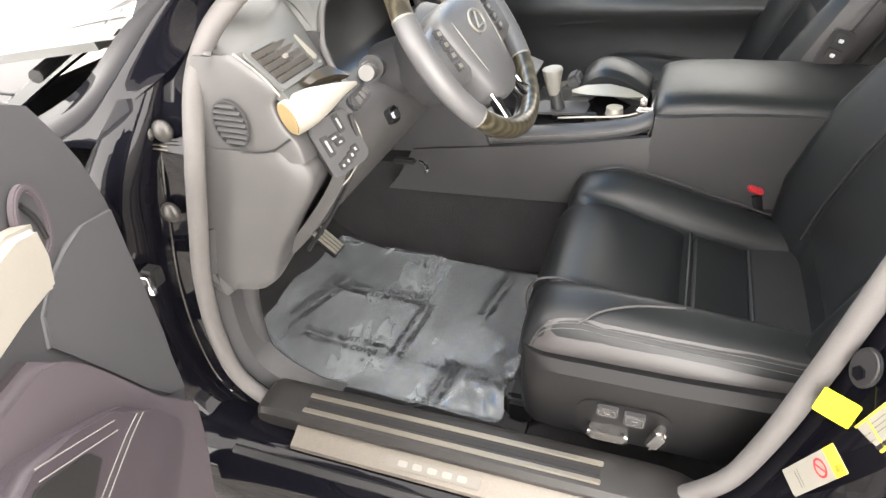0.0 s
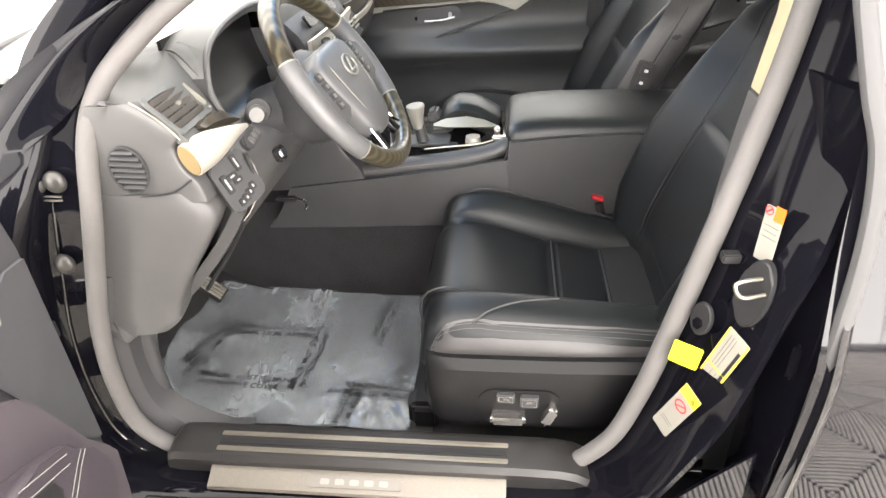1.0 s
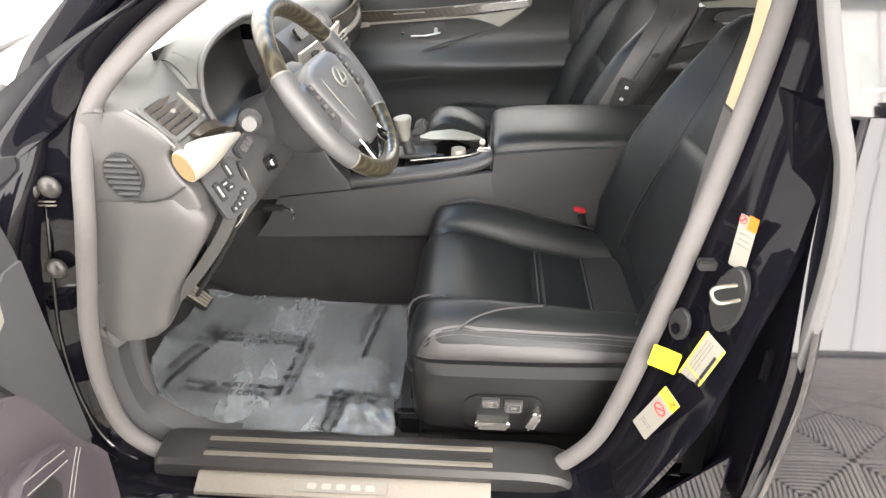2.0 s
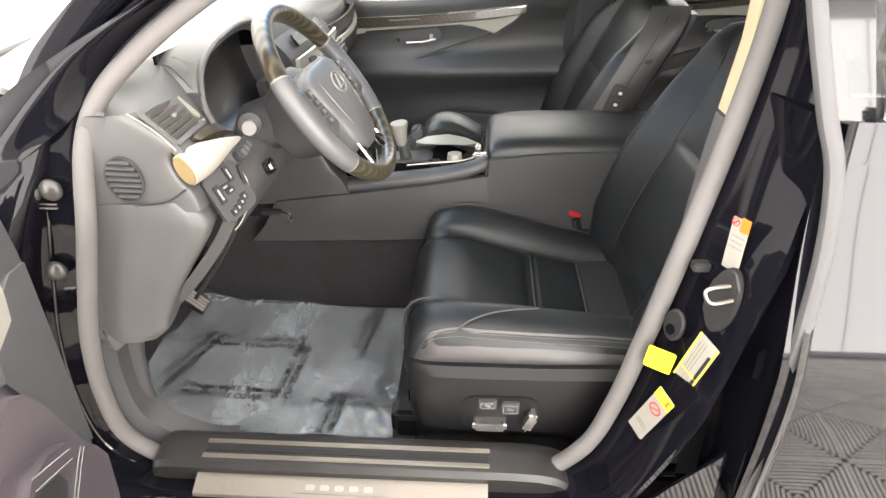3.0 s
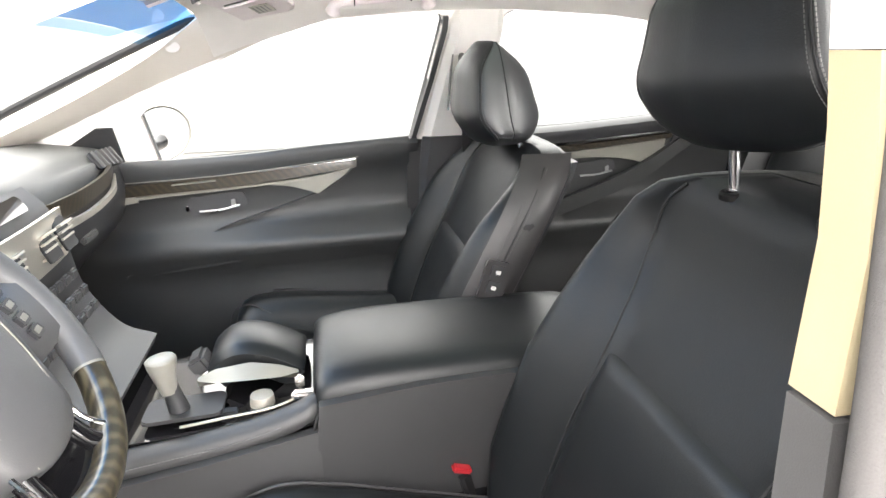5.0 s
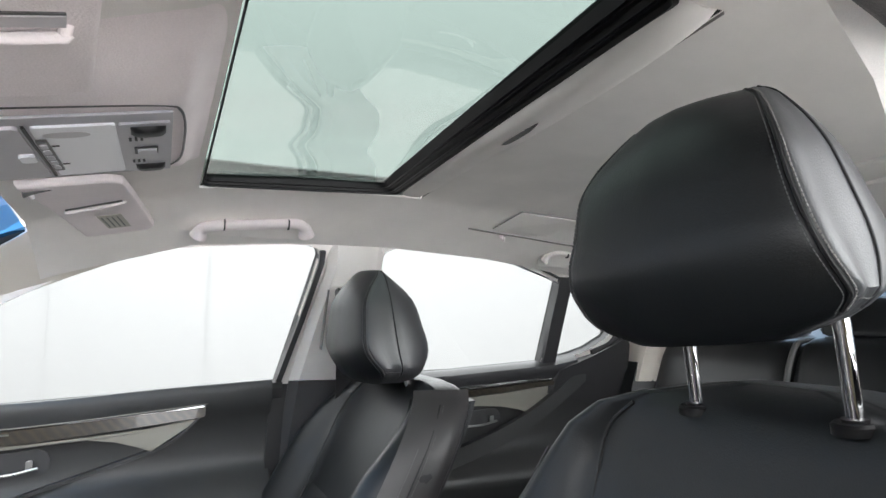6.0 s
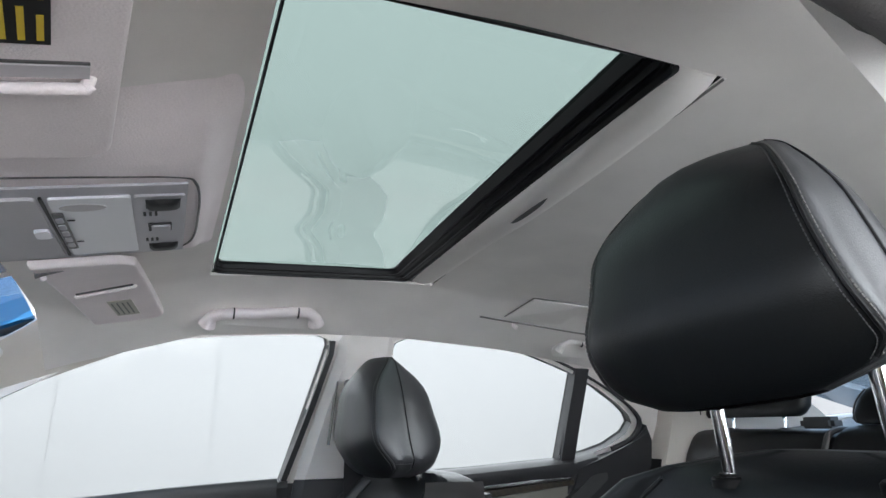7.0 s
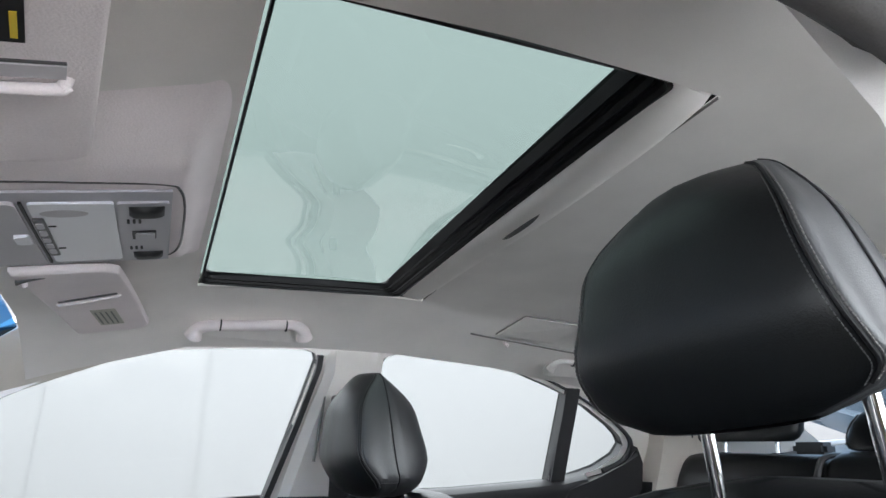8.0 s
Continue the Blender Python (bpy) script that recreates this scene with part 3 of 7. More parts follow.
# ---- rear door, closed, with its outer skin ----
rd = thing("rear_door", "closed gloss black rear door with bright window moulding", "car door")
rows = []
for z, y in ((0.24, 0.020), (0.33, 0.000), (0.48, -0.020), (0.62, -0.032), (0.70, -0.034), (0.76, -0.026), (0.88, 0.002), (0.985, 0.018), (1.0, 0.020), (1.045, 0.024)):
    rows.append([(0.895, y + 0.012, z), (0.905, y + 0.001, z), (1.2, y - 0.006, z), (1.6, y, z), (2.0, y + 0.01, z)])
part("outer_skin", sheet(rows, 40, 24, 0.02), SKIN, rd, "mirror-like black paint")
part("front_edge", loft([[(0.868, 0.10 + lean(z), z), (0.872, 0.05 + lean(z), z), (0.892, 0.008 + 0.8 * lean(z), z), (0.905, 0.004 + 0.8 * lean(z), z), (0.915, 0.06 + lean(z), z)] for z in (0.25, 0.4, 0.6, 0.8, 0.95, 1.04)]), PAINT, rd, "dark blue-black shut face")
part("edge_lip", tube([(0.900, 0.003, 0.25), (0.900, -0.012, 0.5), (0.899, -0.018, 0.7), (0.897, -0.014, 0.88), (0.890, 0.004, 0.99), (0.872, 0.026, 1.06), (0.850, 0.075, 1.18), (0.836, 0.115, 1.30)], 0.013, 10, 60, flat=0.8), material("lip_seal", (0.075, 0.074, 0.076), rough=0.85), rd, "grey rubber edge of the rear door")
part("window_frame", loft([[(xa, y, z), (xa + 0.05, y - 0.003, z), (xa + 0.055, y + 0.02, z), (xa, y + 0.025, z)] for xa, y, z in ((0.880, 0.03, 1.045), (0.866, 0.072, 1.16), (0.848, 0.122, 1.30), (0.842, 0.15, 1.36))]), GLOSS_BLACK, rd)
part("moulding", box(1.475, 0.006, 1.060, 1.10, 0.012, 0.020, bevel=0.004), CHROME, rd, "bright chrome belt moulding")
part("pane", sheet([[(0.90, 0.035, 1.07), (1.9, 0.05, 1.07)], [(0.875, 0.09, 1.20), (1.85, 0.10, 1.20)], [(0.86, 0.14, 1.32), (1.6, 0.15, 1.32)]], 6, 6, 0.004), GLASS, rd, "clear side glass")
for z in (0.42,):
    part("hinge", join(box(0.862, 0.045, z, 0.03, 0.03, 0.05, bevel=0.005), tube([(0.868, 0.028, z - 0.035), (0.868, 0.028, z + 0.035)], 0.009, 10), box(0.885, 0.03, z, 0.02, 0.02, 0.04, bevel=0.003)), RUBBER, rd, "black door hinge")
part("buffer", box(0.880, 0.022, 0.70, 0.014, 0.016, 0.06, bevel=0.006), PAINT, rd, "dark rubber buffer")

# stickers
tg = thing("paper_tag", "square bright yellow tag stuck on the B-pillar", "tag")
part("sheet", plate(ring_xy(0.041, 0.038, 0.003, 3), frame_at((0.763, 0.078, 0.658), (0.90, -0.42, -0.14), (0.14, 0.0, 1)), 0.0012), YELLOW, tg, smooth=False)
_, m1 = sticker((0.760, 0.055, 0.5715), 0.034, 0.125, (0.0265, -0.0465, 0.1235), PAPER, "airbag_label", "white and amber warning label on the B-pillar", [(0, 0.050, 0.034, 0.024, AMBER), (0.009, 0.050, 0.010, 0.014, INK), (0, -0.030, 0.022, 0.0006, PLASTIC), (0, -0.036, 0.022, 0.0006, PLASTIC)])
ringmark(_, m1, 0, 0.018, 0.0115)
sticker((0.803, 0.0485, 0.670), 0.038, 0.130, (0.021, -0.036, 0.128), PAPER, "tyre_label", "white tyre data label with amber borders on the B-pillar", [(0.0172, 0, 0.0026, 0.128, AMBER), (-0.0172, 0.0, 0.0026, 0.128, AMBER), (0, -0.012, 0.034, 0.003, AMBER), (0.0125, 0.0, 0.0045, 0.085, INK), (-0.010, 0.02, 0.0006, 0.07, PLASTIC), (-0.005, 0.02, 0.0006, 0.07, PLASTIC), (0.0, 0.02, 0.0006, 0.07, PLASTIC), (0.004, -0.038, 0.0006, 0.04, PLASTIC), (-0.004, -0.038, 0.0006, 0.04, PLASTIC), (-0.009, -0.054, 0.008, 0.008, INK)])
t2, m2 = sticker((0.8295, 0.063, 0.866), 0.027, 0.076, (0.001, -0.0015, 0.072), PAPER, "side_airbag_label", "white label with an orange corner on the B-pillar", [(0.007, 0.031, 0.014, 0.020, ORANGE), (0, 0.012, 0.022, 0.0006, PLASTIC), (0, 0.004, 0.020, 0.0006, PLASTIC), (0, -0.004, 0.022, 0.0006, PLASTIC)])
ringmark(t2, m2, -0.008, 0.031, 0.006)
gm = thing("grommet", "round black rubber grommet on the B-pillar", "grommet")
part("disc", plate(oval(0.036, 0.052), bp_frame((0.779, 0.086, 0.718), 0.001), 0.006, 0.003, 3), RUBBER, gm)
part("bolt", plate(oval(0.016, 0.018, 6), bp_frame((0.779, 0.086, 0.712), 0.006), 0.006, 0.001), PAINT, gm)
part("latch_slot", box(0.799, 0.092, 0.815, 0.024, 0.016, 0.014, bevel=0.002), RUBBER, car, "black slot in the B-pillar")

# ---- headliner with the sunroof opening ----
SX0, SX1, SY0, SY1, SXR = 0.58, 1.032, 0.535, 1.362, 0.978
xs = sorted({round(v, 4) for v in [*np.linspace(0.305, SX0, 9), *np.linspace(SX0, SX1, 10), *np.linspace(SX1, 2.06, 20)]})
ys = sorted({round(v, 4) for v in [*np.linspace(0.255, 0.30, 4), *np.linspace(0.30, SY0, 9), *np.linspace(SY0, SY1, 14), *np.linspace(SY1, 1.56, 9)]})


def roof_grid(fz, keep):
    bm = bmesh.new()
    v = {}
    for i in range(len(xs) - 1):
        for j in range(len(ys) - 1):
            if keep((xs[i] + xs[i + 1]) / 2, (ys[j] + ys[j + 1]) / 2):
                q = []
                for a, b in ((i, j), (i + 1, j), (i + 1, j + 1), (i, j + 1)):
                    if (a, b) not in v:
                        v[a, b] = bm.verts.new((xs[a], ys[b], fz(xs[a], ys[b])))
                    q.append(v[a, b])
                bm.faces.new(q)
    return bm


open_roof = lambda x, y: not (SX0 < x < SX1 and SY0 < y < SY1)
b = roof_grid(liner_z, lambda x, y: open_roof(x, y) and (y > 0.30 or x > 0.86))
edge = [e for e in b.edges if e.is_boundary and all(SX0 - 1e-3 <= q.co.x <= SX1 + 1e-3 and SY0 - 1e-3 <= q.co.y <= SY1 + 1e-3 for q in e.verts)]
r = bmesh.ops.extrude_edge_only(b, edges=edge)
for q in r["geom"]:
    if isinstance(q, bmesh.types.BMVert):
        q.co.z += 0.005
structure("headliner", b, LINER, "pale grey woven headliner with a sunroof opening", "ceiling", smooth=True)
b = roof_grid(lambda x, y: liner_z(x, y) + 0.068 + 0.05 * max(0, abs(y - YC) - 0.45), lambda x, y: y > 0.30 and not (SX0 - 0.03 < x < SX1 and SY0 - 0.03 < y < SY1 + 0.07))
bmesh.ops.solidify(b, geom=list(b.faces), thickness=0.01)
part("roof_skin", b, PAINT, car, "black painted roof")

LID_GREY_ = material("seam_grey", (0.22, 0.21, 0.20), rough=0.8)
sf = thing("sunroof_frame", "black rubber frame round the sunroof glass", "sunroof")
ROOF_RUBBER = material("roof_rubber", (0.005, 0.005, 0.006), rough=0.5, spec=0.35, grain=0.2, stain=0.1)


def rise(y):
    """The glass lies closer to the liner toward the passenger side."""
    return 1 - 0.5 * min(1.0, max(0.0, (y - 1.12) / 0.24))


def roof_loop(i, h):
    """Loop round the sunroof opening, set in by i and raised by h."""
    x0, x1, y0, y1 = SX0 + 0.004 + 0.15 * i, SXR - 1.0 * i, SY0 + 0.003 + 0.1 * i, SY1 - 0.003 - 0.4 * i
    return [((x0 + x1) / 2 + a, (y0 + y1) / 2 + b, liner_z((x0 + x1) / 2 + a, (y0 + y1) / 2 + b) + h * rise((y0 + y1) / 2 + b)) for a, b in ring_xy(x1 - x0, y1 - y0, 0.018, 8)]


part("roof_glass", sheet([[(x, y, liner_z(x, y) + 0.040 * rise(y)) for y in (0.52, 0.72, YC, 1.05, 1.14, 1.22, 1.30, 1.375)] for x in (0.575, 0.70, 0.85, 0.98)], 10, 28, 0.004), ROOF_GLASS, car, "green tinted sunroof glass").visible_shadow = False
for name_, prof in (("outer_frame", ((-0.004, 0.005), (0.004, 0.002), (0.006, 0.009), (0.012, 0.010), (0.0125, 0.012))), ("middle_frame", ((0.0125, 0.012), (0.018, 0.010), (0.020, 0.018), (0.026, 0.019), (0.0265, 0.022))), ("glass_seal", ((0.0265, 0.022), (0.033, 0.020), (0.036, 0.028), (0.040, 0.041)))):
    part(name_, loft([roof_loop(i, h) for i, h in prof], cap=False), ROOF_RUBBER, sf, "black rubber ridge")
lip_rows = [[(x, y, liner_z(x, y) + d) for y in (SY0 + 0.004, 0.66, 0.80, YC, 1.06, 1.20, SY1 - 0.004)] for x, d in ((SXR - 0.004, 0.012), (SXR + 0.012, 0.004), (SXR + 0.028, 0.001), (SXR + 0.042, 0.002), (SX1 - 0.003, 0.010))]
part("rear_liner", pad(lip_rows, 20, 50, 0.011, 0.012, 5, (0, 0, -1)), LINER, sf, "cloth covered rear lip of the sunroof")
part("lip_seam", tube([(SX1, y, liner_z(SX1, y) + 0.0015) for y in np.linspace(SY0 + 0.004, SY1 - 0.01, 12)], 0.0018, 6, 24), LID_GREY_, sf, "dark seam behind the lip")
part("vent_slot", tube([(1.000, y, liner_z(1.000, y) - 0.0092) for y in (0.835, 0.89, 0.945)], lambda t: 0.0058 * (1 - abs(2 * t - 1) ** 4) + 0.0005, 8, 16, flat=0.4), PLASTIC, sf, "narrow grey slot in the lip")

# ---- windscreen and A-pillar trim ----
ws = thing("windscreen", "large curved windscreen with a blue shade band", "windscreen")
def wsp(s, y):
    e = ((y - YC) / 0.66) ** 2
    return (-0.62 + 0.925 * s + 0.16 * e * (1 - s) - 0.015 * e * s, YC + (y - YC) * (1.06 - 0.24 * s), 0.965 + 0.34 * math.copysign(abs(s) ** 0.9, s) - 0.024 * e)
part("pane", sheet([[wsp(s, y) for y in np.linspace(0.20, 1.66, 7)] for s in (-0.22, 0, 0.3, 0.6, 0.82)], 14, 16), GLASS, ws, "clear glass").visible_shadow = False
part("shade_band", sheet([[wsp(s, y) for y in np.linspace(0.26, 1.60, 5)] for s in (0.86, 0.93, 1.0)], 10, 40), BLUE_GLASS, ws, "deep blue tinted band").visible_shadow = False
part("shade_band", sheet([[wsp(s, y) for y in np.linspace(0.26, 1.60, 5)] for s in (0.822, 0.84, 0.858)], 4, 40), clear_glass("pale_blue_glass", (0.35, 0.62, 0.85)), ws, "pale blue lower edge of the band").visible_shadow = False
part("edge_seal", tube([wsp(0, y) for y in np.linspace(0.24, 1.62, 7)], 0.012, 8, 24), RUBBER, ws, "black ceramic edge")
part("edge_seal", tube([wsp(s, 1.605) for s in (0, 0.3, 0.6, 1.0)], 0.010, 8, 16), RUBBER, ws, "black ceramic edge")

for side in (1, -1):
    f = (lambda p: p) if side == 1 else mirrored
    mid = [(-0.22, 1.615, 0.985), (-0.05, 1.600, 1.06), (0.12, 1.575, 1.145), (0.24, 1.55, 1.205), (0.35, 1.515, 1.262), (0.47, 1.48, 1.31)]
    inn = [(-0.28, 1.575, 0.99), (-0.09, 1.555, 1.07), (0.08, 1.53, 1.15), (0.20, 1.505, 1.215), (0.31, 1.462, 1.288), (0.42, 1.43, 1.335)]
    out_ = [(-0.20, 1.68, 0.975), (0.00, 1.665, 1.055), (0.185, 1.635, 1.130), (0.345, 1.60, 1.200), (0.50, 1.56, 1.262)]
    if side < 0:
        out_ = [(x, y - 0.075, z + 0.012) for x, y, z in out_]
        mid = [(x, y - 0.045, z + 0.006) for x, y, z in mid]
        inn = [(x, y - 0.03, z) for x, y, z in inn]
    o2 = [(x, y + (0.04 if side > 0 else 0.012), z + 0.01) for x, y, z in out_]
    i2 = [(x - 0.01, y + 0.05, z + 0.035) for x, y, z in inn]
    L = [catmull([f(p) for p in q], 14) for q in (inn, mid, out_, o2, i2)]
    part("a_pillar_trim", loft([[l[i] for l in L] for i in range(14)]), BEIGE if side == 1 else LINER, car, "pale beige trim of the A-pillar")
part("speaker_cap", plate(oval(0.032, 0.030), frame_at((0.225, 1.512, 1.218), (0.85, -0.2, 0.45), (0.2, 0.6, -0.6)), 0.002, 0.001), LINER, car, "round cap in the A-pillar trim")

# ---- passenger side: greenhouse panel with three windows ----
GM = frame_at((0, 1.662, 0.975), (1, 0, 0), (0, -0.275, 0.961))
gz = lambda x, z: (x, (z - 0.975) / 0.961)
fw = [gz(*p) for p in ((0.12, 0.922), (0.10, 1.055), (0.135, 1.085), (0.237, 1.147), (0.36, 1.214), (0.43, 1.248), (0.53, 1.268), (0.65, 1.281), (0.78, 1.290), (0.835, 1.292), (0.856, 1.285), (0.862, 1.268), (0.828, 1.13), (0.783, 0.962))]
rw = [gz(*p) for p in ((1.010, 0.972), (1.000, 1.12), (1.004, 1.240), (1.022, 1.285), (1.055, 1.300), (1.15, 1.306), (1.254, 1.302), (1.386, 1.276), (1.500, 1.242), (1.542, 1.226), (1.520, 0.998), (1.25, 0.978))]
qw = [gz(*p) for p in ((1.572, 1.214), (1.62, 1.194), (1.70, 1.150), (1.735, 1.124), (1.750, 1.100), (1.732, 1.070), (1.672, 1.036), (1.620, 1.020), (1.556, 1.006))]
outline = [gz(*p) for p in ((-0.25, 0.90), (-0.23, 1.00), (0.05, 1.12), (0.3, 1.25), (0.5, 1.31), (0.8, 1.335), (1.2, 1.335), (1.6, 1.28), (1.95, 1.17), (2.05, 1.05), (2.05, 0.90))]
structure("side_panel", panel_with_holes(outline, [fw, rw, qw], GM @ pose(0, 0, -0.03), 0.03), LINER, "pale grey trim round the side windows", "trim")


def pane_frame(loop, name, r=0.008):
    pts = [GM @ Vector((x, y, -0.027)) for x, y in loop]
    return tube(pts, r, 6, closed=True)


for nm, loop in (("window_1", fw), ("window_2", rw), ("window_3", qw)):
    mx_, my_ = sum(p[0] for p in loop) / len(loop), sum(p[1] for p in loop) / len(loop)
    w = thing(nm, "clear side window of the car with a black rubber edge", "window", kind="structure")
    part("pane", plate(loop, GM @ pose(0, 0, -0.018), 0.003), GLASS, w, "clear glass", smooth=False).visible_shadow = False
    part("reveal", loft([[GM @ Vector((x, y, d)) for x, y in [((1 - 0.008) * a + 0.008 * mx_, (1 - 0.008) * b + 0.008 * my_) for a, b in loop]] for d in (-0.029, -0.012 if nm == "window_1" else 0.0015)], cap=False), PLASTIC_DARK, w, "dark inner edge of the opening")
    part("window_frame", pane_frame(loop, nm, 0.0045), RUBBER, w, "black rubber edge")
# dark posts behind the front window and between rear and quarter windows
part("window_post", loft([[GM @ Vector((x, y, 0.012)) for x, y in ((a, h), (a + 0.013, h))] + [GM @ Vector((x, y, -0.02)) for x, y in ((a + 0.013, h), (a, h))] for a, h in ((0.783, 0.0), (0.828, 0.161), (0.860, 0.29), (0.861, 0.32))]), PLASTIC_DARK, car, "black window post")
part("window_post", loft([[GM @ Vector((x, y, 0.010)) for x, y in ((a, h), (a + 0.042, h))] + [GM @ Vector((x, y, -0.02)) for x, y in ((a + 0.042, h), (a, h))] for a, h in ((1.520, 0.015), (1.528, 0.14), (1.536, 0.235), (1.538, 0.28))]), PLASTIC_DARK, car, "dark post before the quarter window")
part("window_edge", tube([GM @ Vector((*gz(*p), 0.004)) for p in ((1.03, 1.312), (1.25, 1.314), (1.40, 1.286), (1.55, 1.236), (1.66, 1.188), (1.745, 1.138), (1.774, 1.10), (1.752, 1.055), (1.69, 1.025))], lambda t: 0.004 + 0.014 * max(0.0, t - 0.55) / 0.45, 8, 50, flat=0.6), PLASTIC_DARK, car, "dark rubber edge above the rear window")
part("quarter_trim", plate([gz(*p) for p in ((1.54, 0.90), (1.56, 0.999), (1.63, 1.012), (1.69, 1.026), (1.75, 1.052), (1.785, 1.10), (1.81, 1.06), (1.83, 0.90))], GM @ pose(0, 0, 0.0), 0.030, 0.010, 3), PLASTIC_DARK, car, "dark moulded trim below the quarter window")
part("rear_sill", loft([[GM @ Vector((x, (z - 0.975) / 0.961 + a, b)) for a, b in ((0.006, -0.02), (0.010, 0.004), (0.004, 0.022), (-0.012, 0.028), (-0.035, 0.020), (-0.035, -0.02))] for x, z in ((0.985, 0.966), (1.25, 0.978), (1.45, 0.992), (1.56, 1.000), (1.63, 1.014))]), PLASTIC_DARK, car, "dark padded sill under the rear window")
part("window_sill", loft([[GM @ Vector((x, (z - 0.975) / 0.961 + a, b)) for a, b in ((0.004, -0.02), (0.006, 0.004), (-0.004, 0.014), (-0.03, 0.014), (-0.03, -0.02))] for x, z in ((0.06, 0.922), (0.30, 0.933), (0.55, 0.951), (0.80, 0.966))]), PLASTIC_DARK, car, "dark sill under the front window")

# B-pillar trim with belt guide
bt = thing("b_pillar_trim", "pale beige pillar trim above dark plastic", "trim", kind="structure")
part("upper_trim", loft([[(xa, y, z), (xa + 0.02, y - 0.018, z), (xa + w - 0.02, y - 0.018, z), (xa + w, y, z), (xa + w, y + 0.02, z), (xa, y + 0.02, z)] for xa, w, y, z in ((0.815, 0.16, 1.655, 0.975), (0.850, 0.15, 1.61, 1.13), (0.880, 0.135, 1.574, 1.24), (0.882, 0.140, 1.578, 1.29), (0.880, 0.150, 1.592, 1.33))]), LINER, bt)
part("lower_trim", loft([[(xa, y, z), (xa + 0.02, y - 0.02, z), (xa + w - 0.02, y - 0.02, z), (xa + w, y, z), (xa + w, y + 0.03, z), (xa, y + 0.03, z)] for xa, w, y, z in ((0.76, 0.22, 1.68, 0.35), (0.78, 0.20, 1.68, 0.7), (0.815, 0.165, 1.658, 0.973))]), PLASTIC_DARK, bt)
sb = thing("seat_belt", "dark seat belt hanging from a chrome guide", "seat belt")
part("guide", tube([(0.905, 1.555, 1.185), (0.90, 1.535, 1.18), (0.905, 1.532, 1.155), (0.915, 1.545, 1.14)], 0.009, 8, 12), PLASTIC, sb, "grey plastic belt guide")
part("webbing", sheet([[(0.900, 1.545, 1.16), (0.935, 1.54, 1.16)], [(0.91, 1.58, 0.95), (0.955, 1.575, 0.95)], [(0.93, 1.62, 0.6), (0.975, 1.62, 0.6)]], 10, 3, 0.002), RUBBER, sb, "black webbing")
# added dark filler, hides the bright gap between door lining and pillar trim
part("door_gap", loft([[(x0_, 1.672, z), (x0_, 1.664, z), (x0_ + 0.06, 1.664, z), (x0_ + 0.06, 1.70, z)] for x0_, z in ((0.755, 0.36), (0.765, 0.7), (0.772, 0.966))]), RUBBER, bt, "dark filler added to close the gap beside the door")
part("slot", box(0.878, 1.577, 1.12, 0.003, 0.016, 0.14, Matrix.Rotation(0.1, 4, "Y")), LID_GREY_, bt, "narrow slot beside the belt")

# ---- passenger side doors, inner faces ----
DOORDARK = material("door_soft_plastic", (0.035, 0.036, 0.036), rough=0.42, grain=0.2, scale=900, bump=0.15, stain=0.08)
def inner_door(name, x0, x1, label, dy, sill):
    d = thing(name, label, "car door")
    n = 5
    X = [x0 + (x1 - x0) * i / (n - 1) for i in range(n)]
    prof = [(0.990, 1.672), (0.988, 1.645), (0.94, 1.650), (0.86, 1.672), (0.775, 1.676), (0.735, 1.640), (0.71, 1.605), (0.685, 1.600), (0.655, 1.622), (0.60, 1.655), (0.48, 1.640), (0.36, 1.645), (0.34, 1.70)]
    rows = []
    for z, y in prof:
        row = []
        for i, x in enumerate(X):
            k = i / (n - 1)
            arm = max(0.0, 1.662 - y) * (1 - k) * 1.0 if 0.6 < z < 0.78 else 0.0
            row.append((x, y + arm * 0.75 + dy, z + (sill(x) if z > 0.9 else 0.035 * (k - 0.5))))
        rows.append(row)
    part("panel", sheet(rows, 44, 24, 0.012), DOORDARK, d, "dark soft-touch door lining")
    return d


fd = inner_door("passenger_door", -0.16, 0.775, "closed passenger door lined in dark soft plastic with wood trim", 0.0, lambda x: float(np.interp(x, [-0.16, 0.1, 0.3, 0.55, 0.775], [-0.054, -0.050, -0.045, -0.026, -0.013])))
rdp = inner_door("rear_passenger_door", 0.985, 1.78, "closed rear door lined in dark soft plastic with wood trim", 0.01, lambda x: -0.022 + 0.05 * (x - 0.985))


def strip(path, w0, w1, out, mat, parent, name, label, th=0.006, n=24):
    """Flat strip along a path, its width along z tapering from w0 to w1, standing proud along out."""
    pts = catmull(path, n)
    rings = []
    for i, p in enumerate(pts):
        w = w0 + (w1 - w0) * i / (n - 1)
        o = Vector(out) * th
        rings.append([p + Vector((0, 0, w / 2)), p + Vector((0, 0, w / 2 - 0.002)) + o, p - Vector((0, 0, w / 2 - 0.002)) + o, p - Vector((0, 0, w / 2))])
    return part(name, loft(rings), mat, parent, label)


IN = (0, -1, 0)
DULL_SILVER = material("dull_silver", (0.26, 0.25, 0.22), rough=0.5, metal=0.4, grain=0.05, stain=0.03)
SATIN = material("satin_trim", (0.24, 0.23, 0.20), rough=0.42, metal=0.3, grain=0.05, stain=0.03)
FACE = frame_at((0, 1.662, 0), (1, 0, 0), (0, 0, 1))
strip([(-0.02, 1.652, 0.862), (0.10, 1.652, 0.869), (0.25, 1.652, 0.876), (0.42, 1.654, 0.890), (0.63, 1.657, 0.913)], 0.034, 0.030, IN, WOOD, fd, "wood_strip", "glossy dark striped wood strip", 0.010)
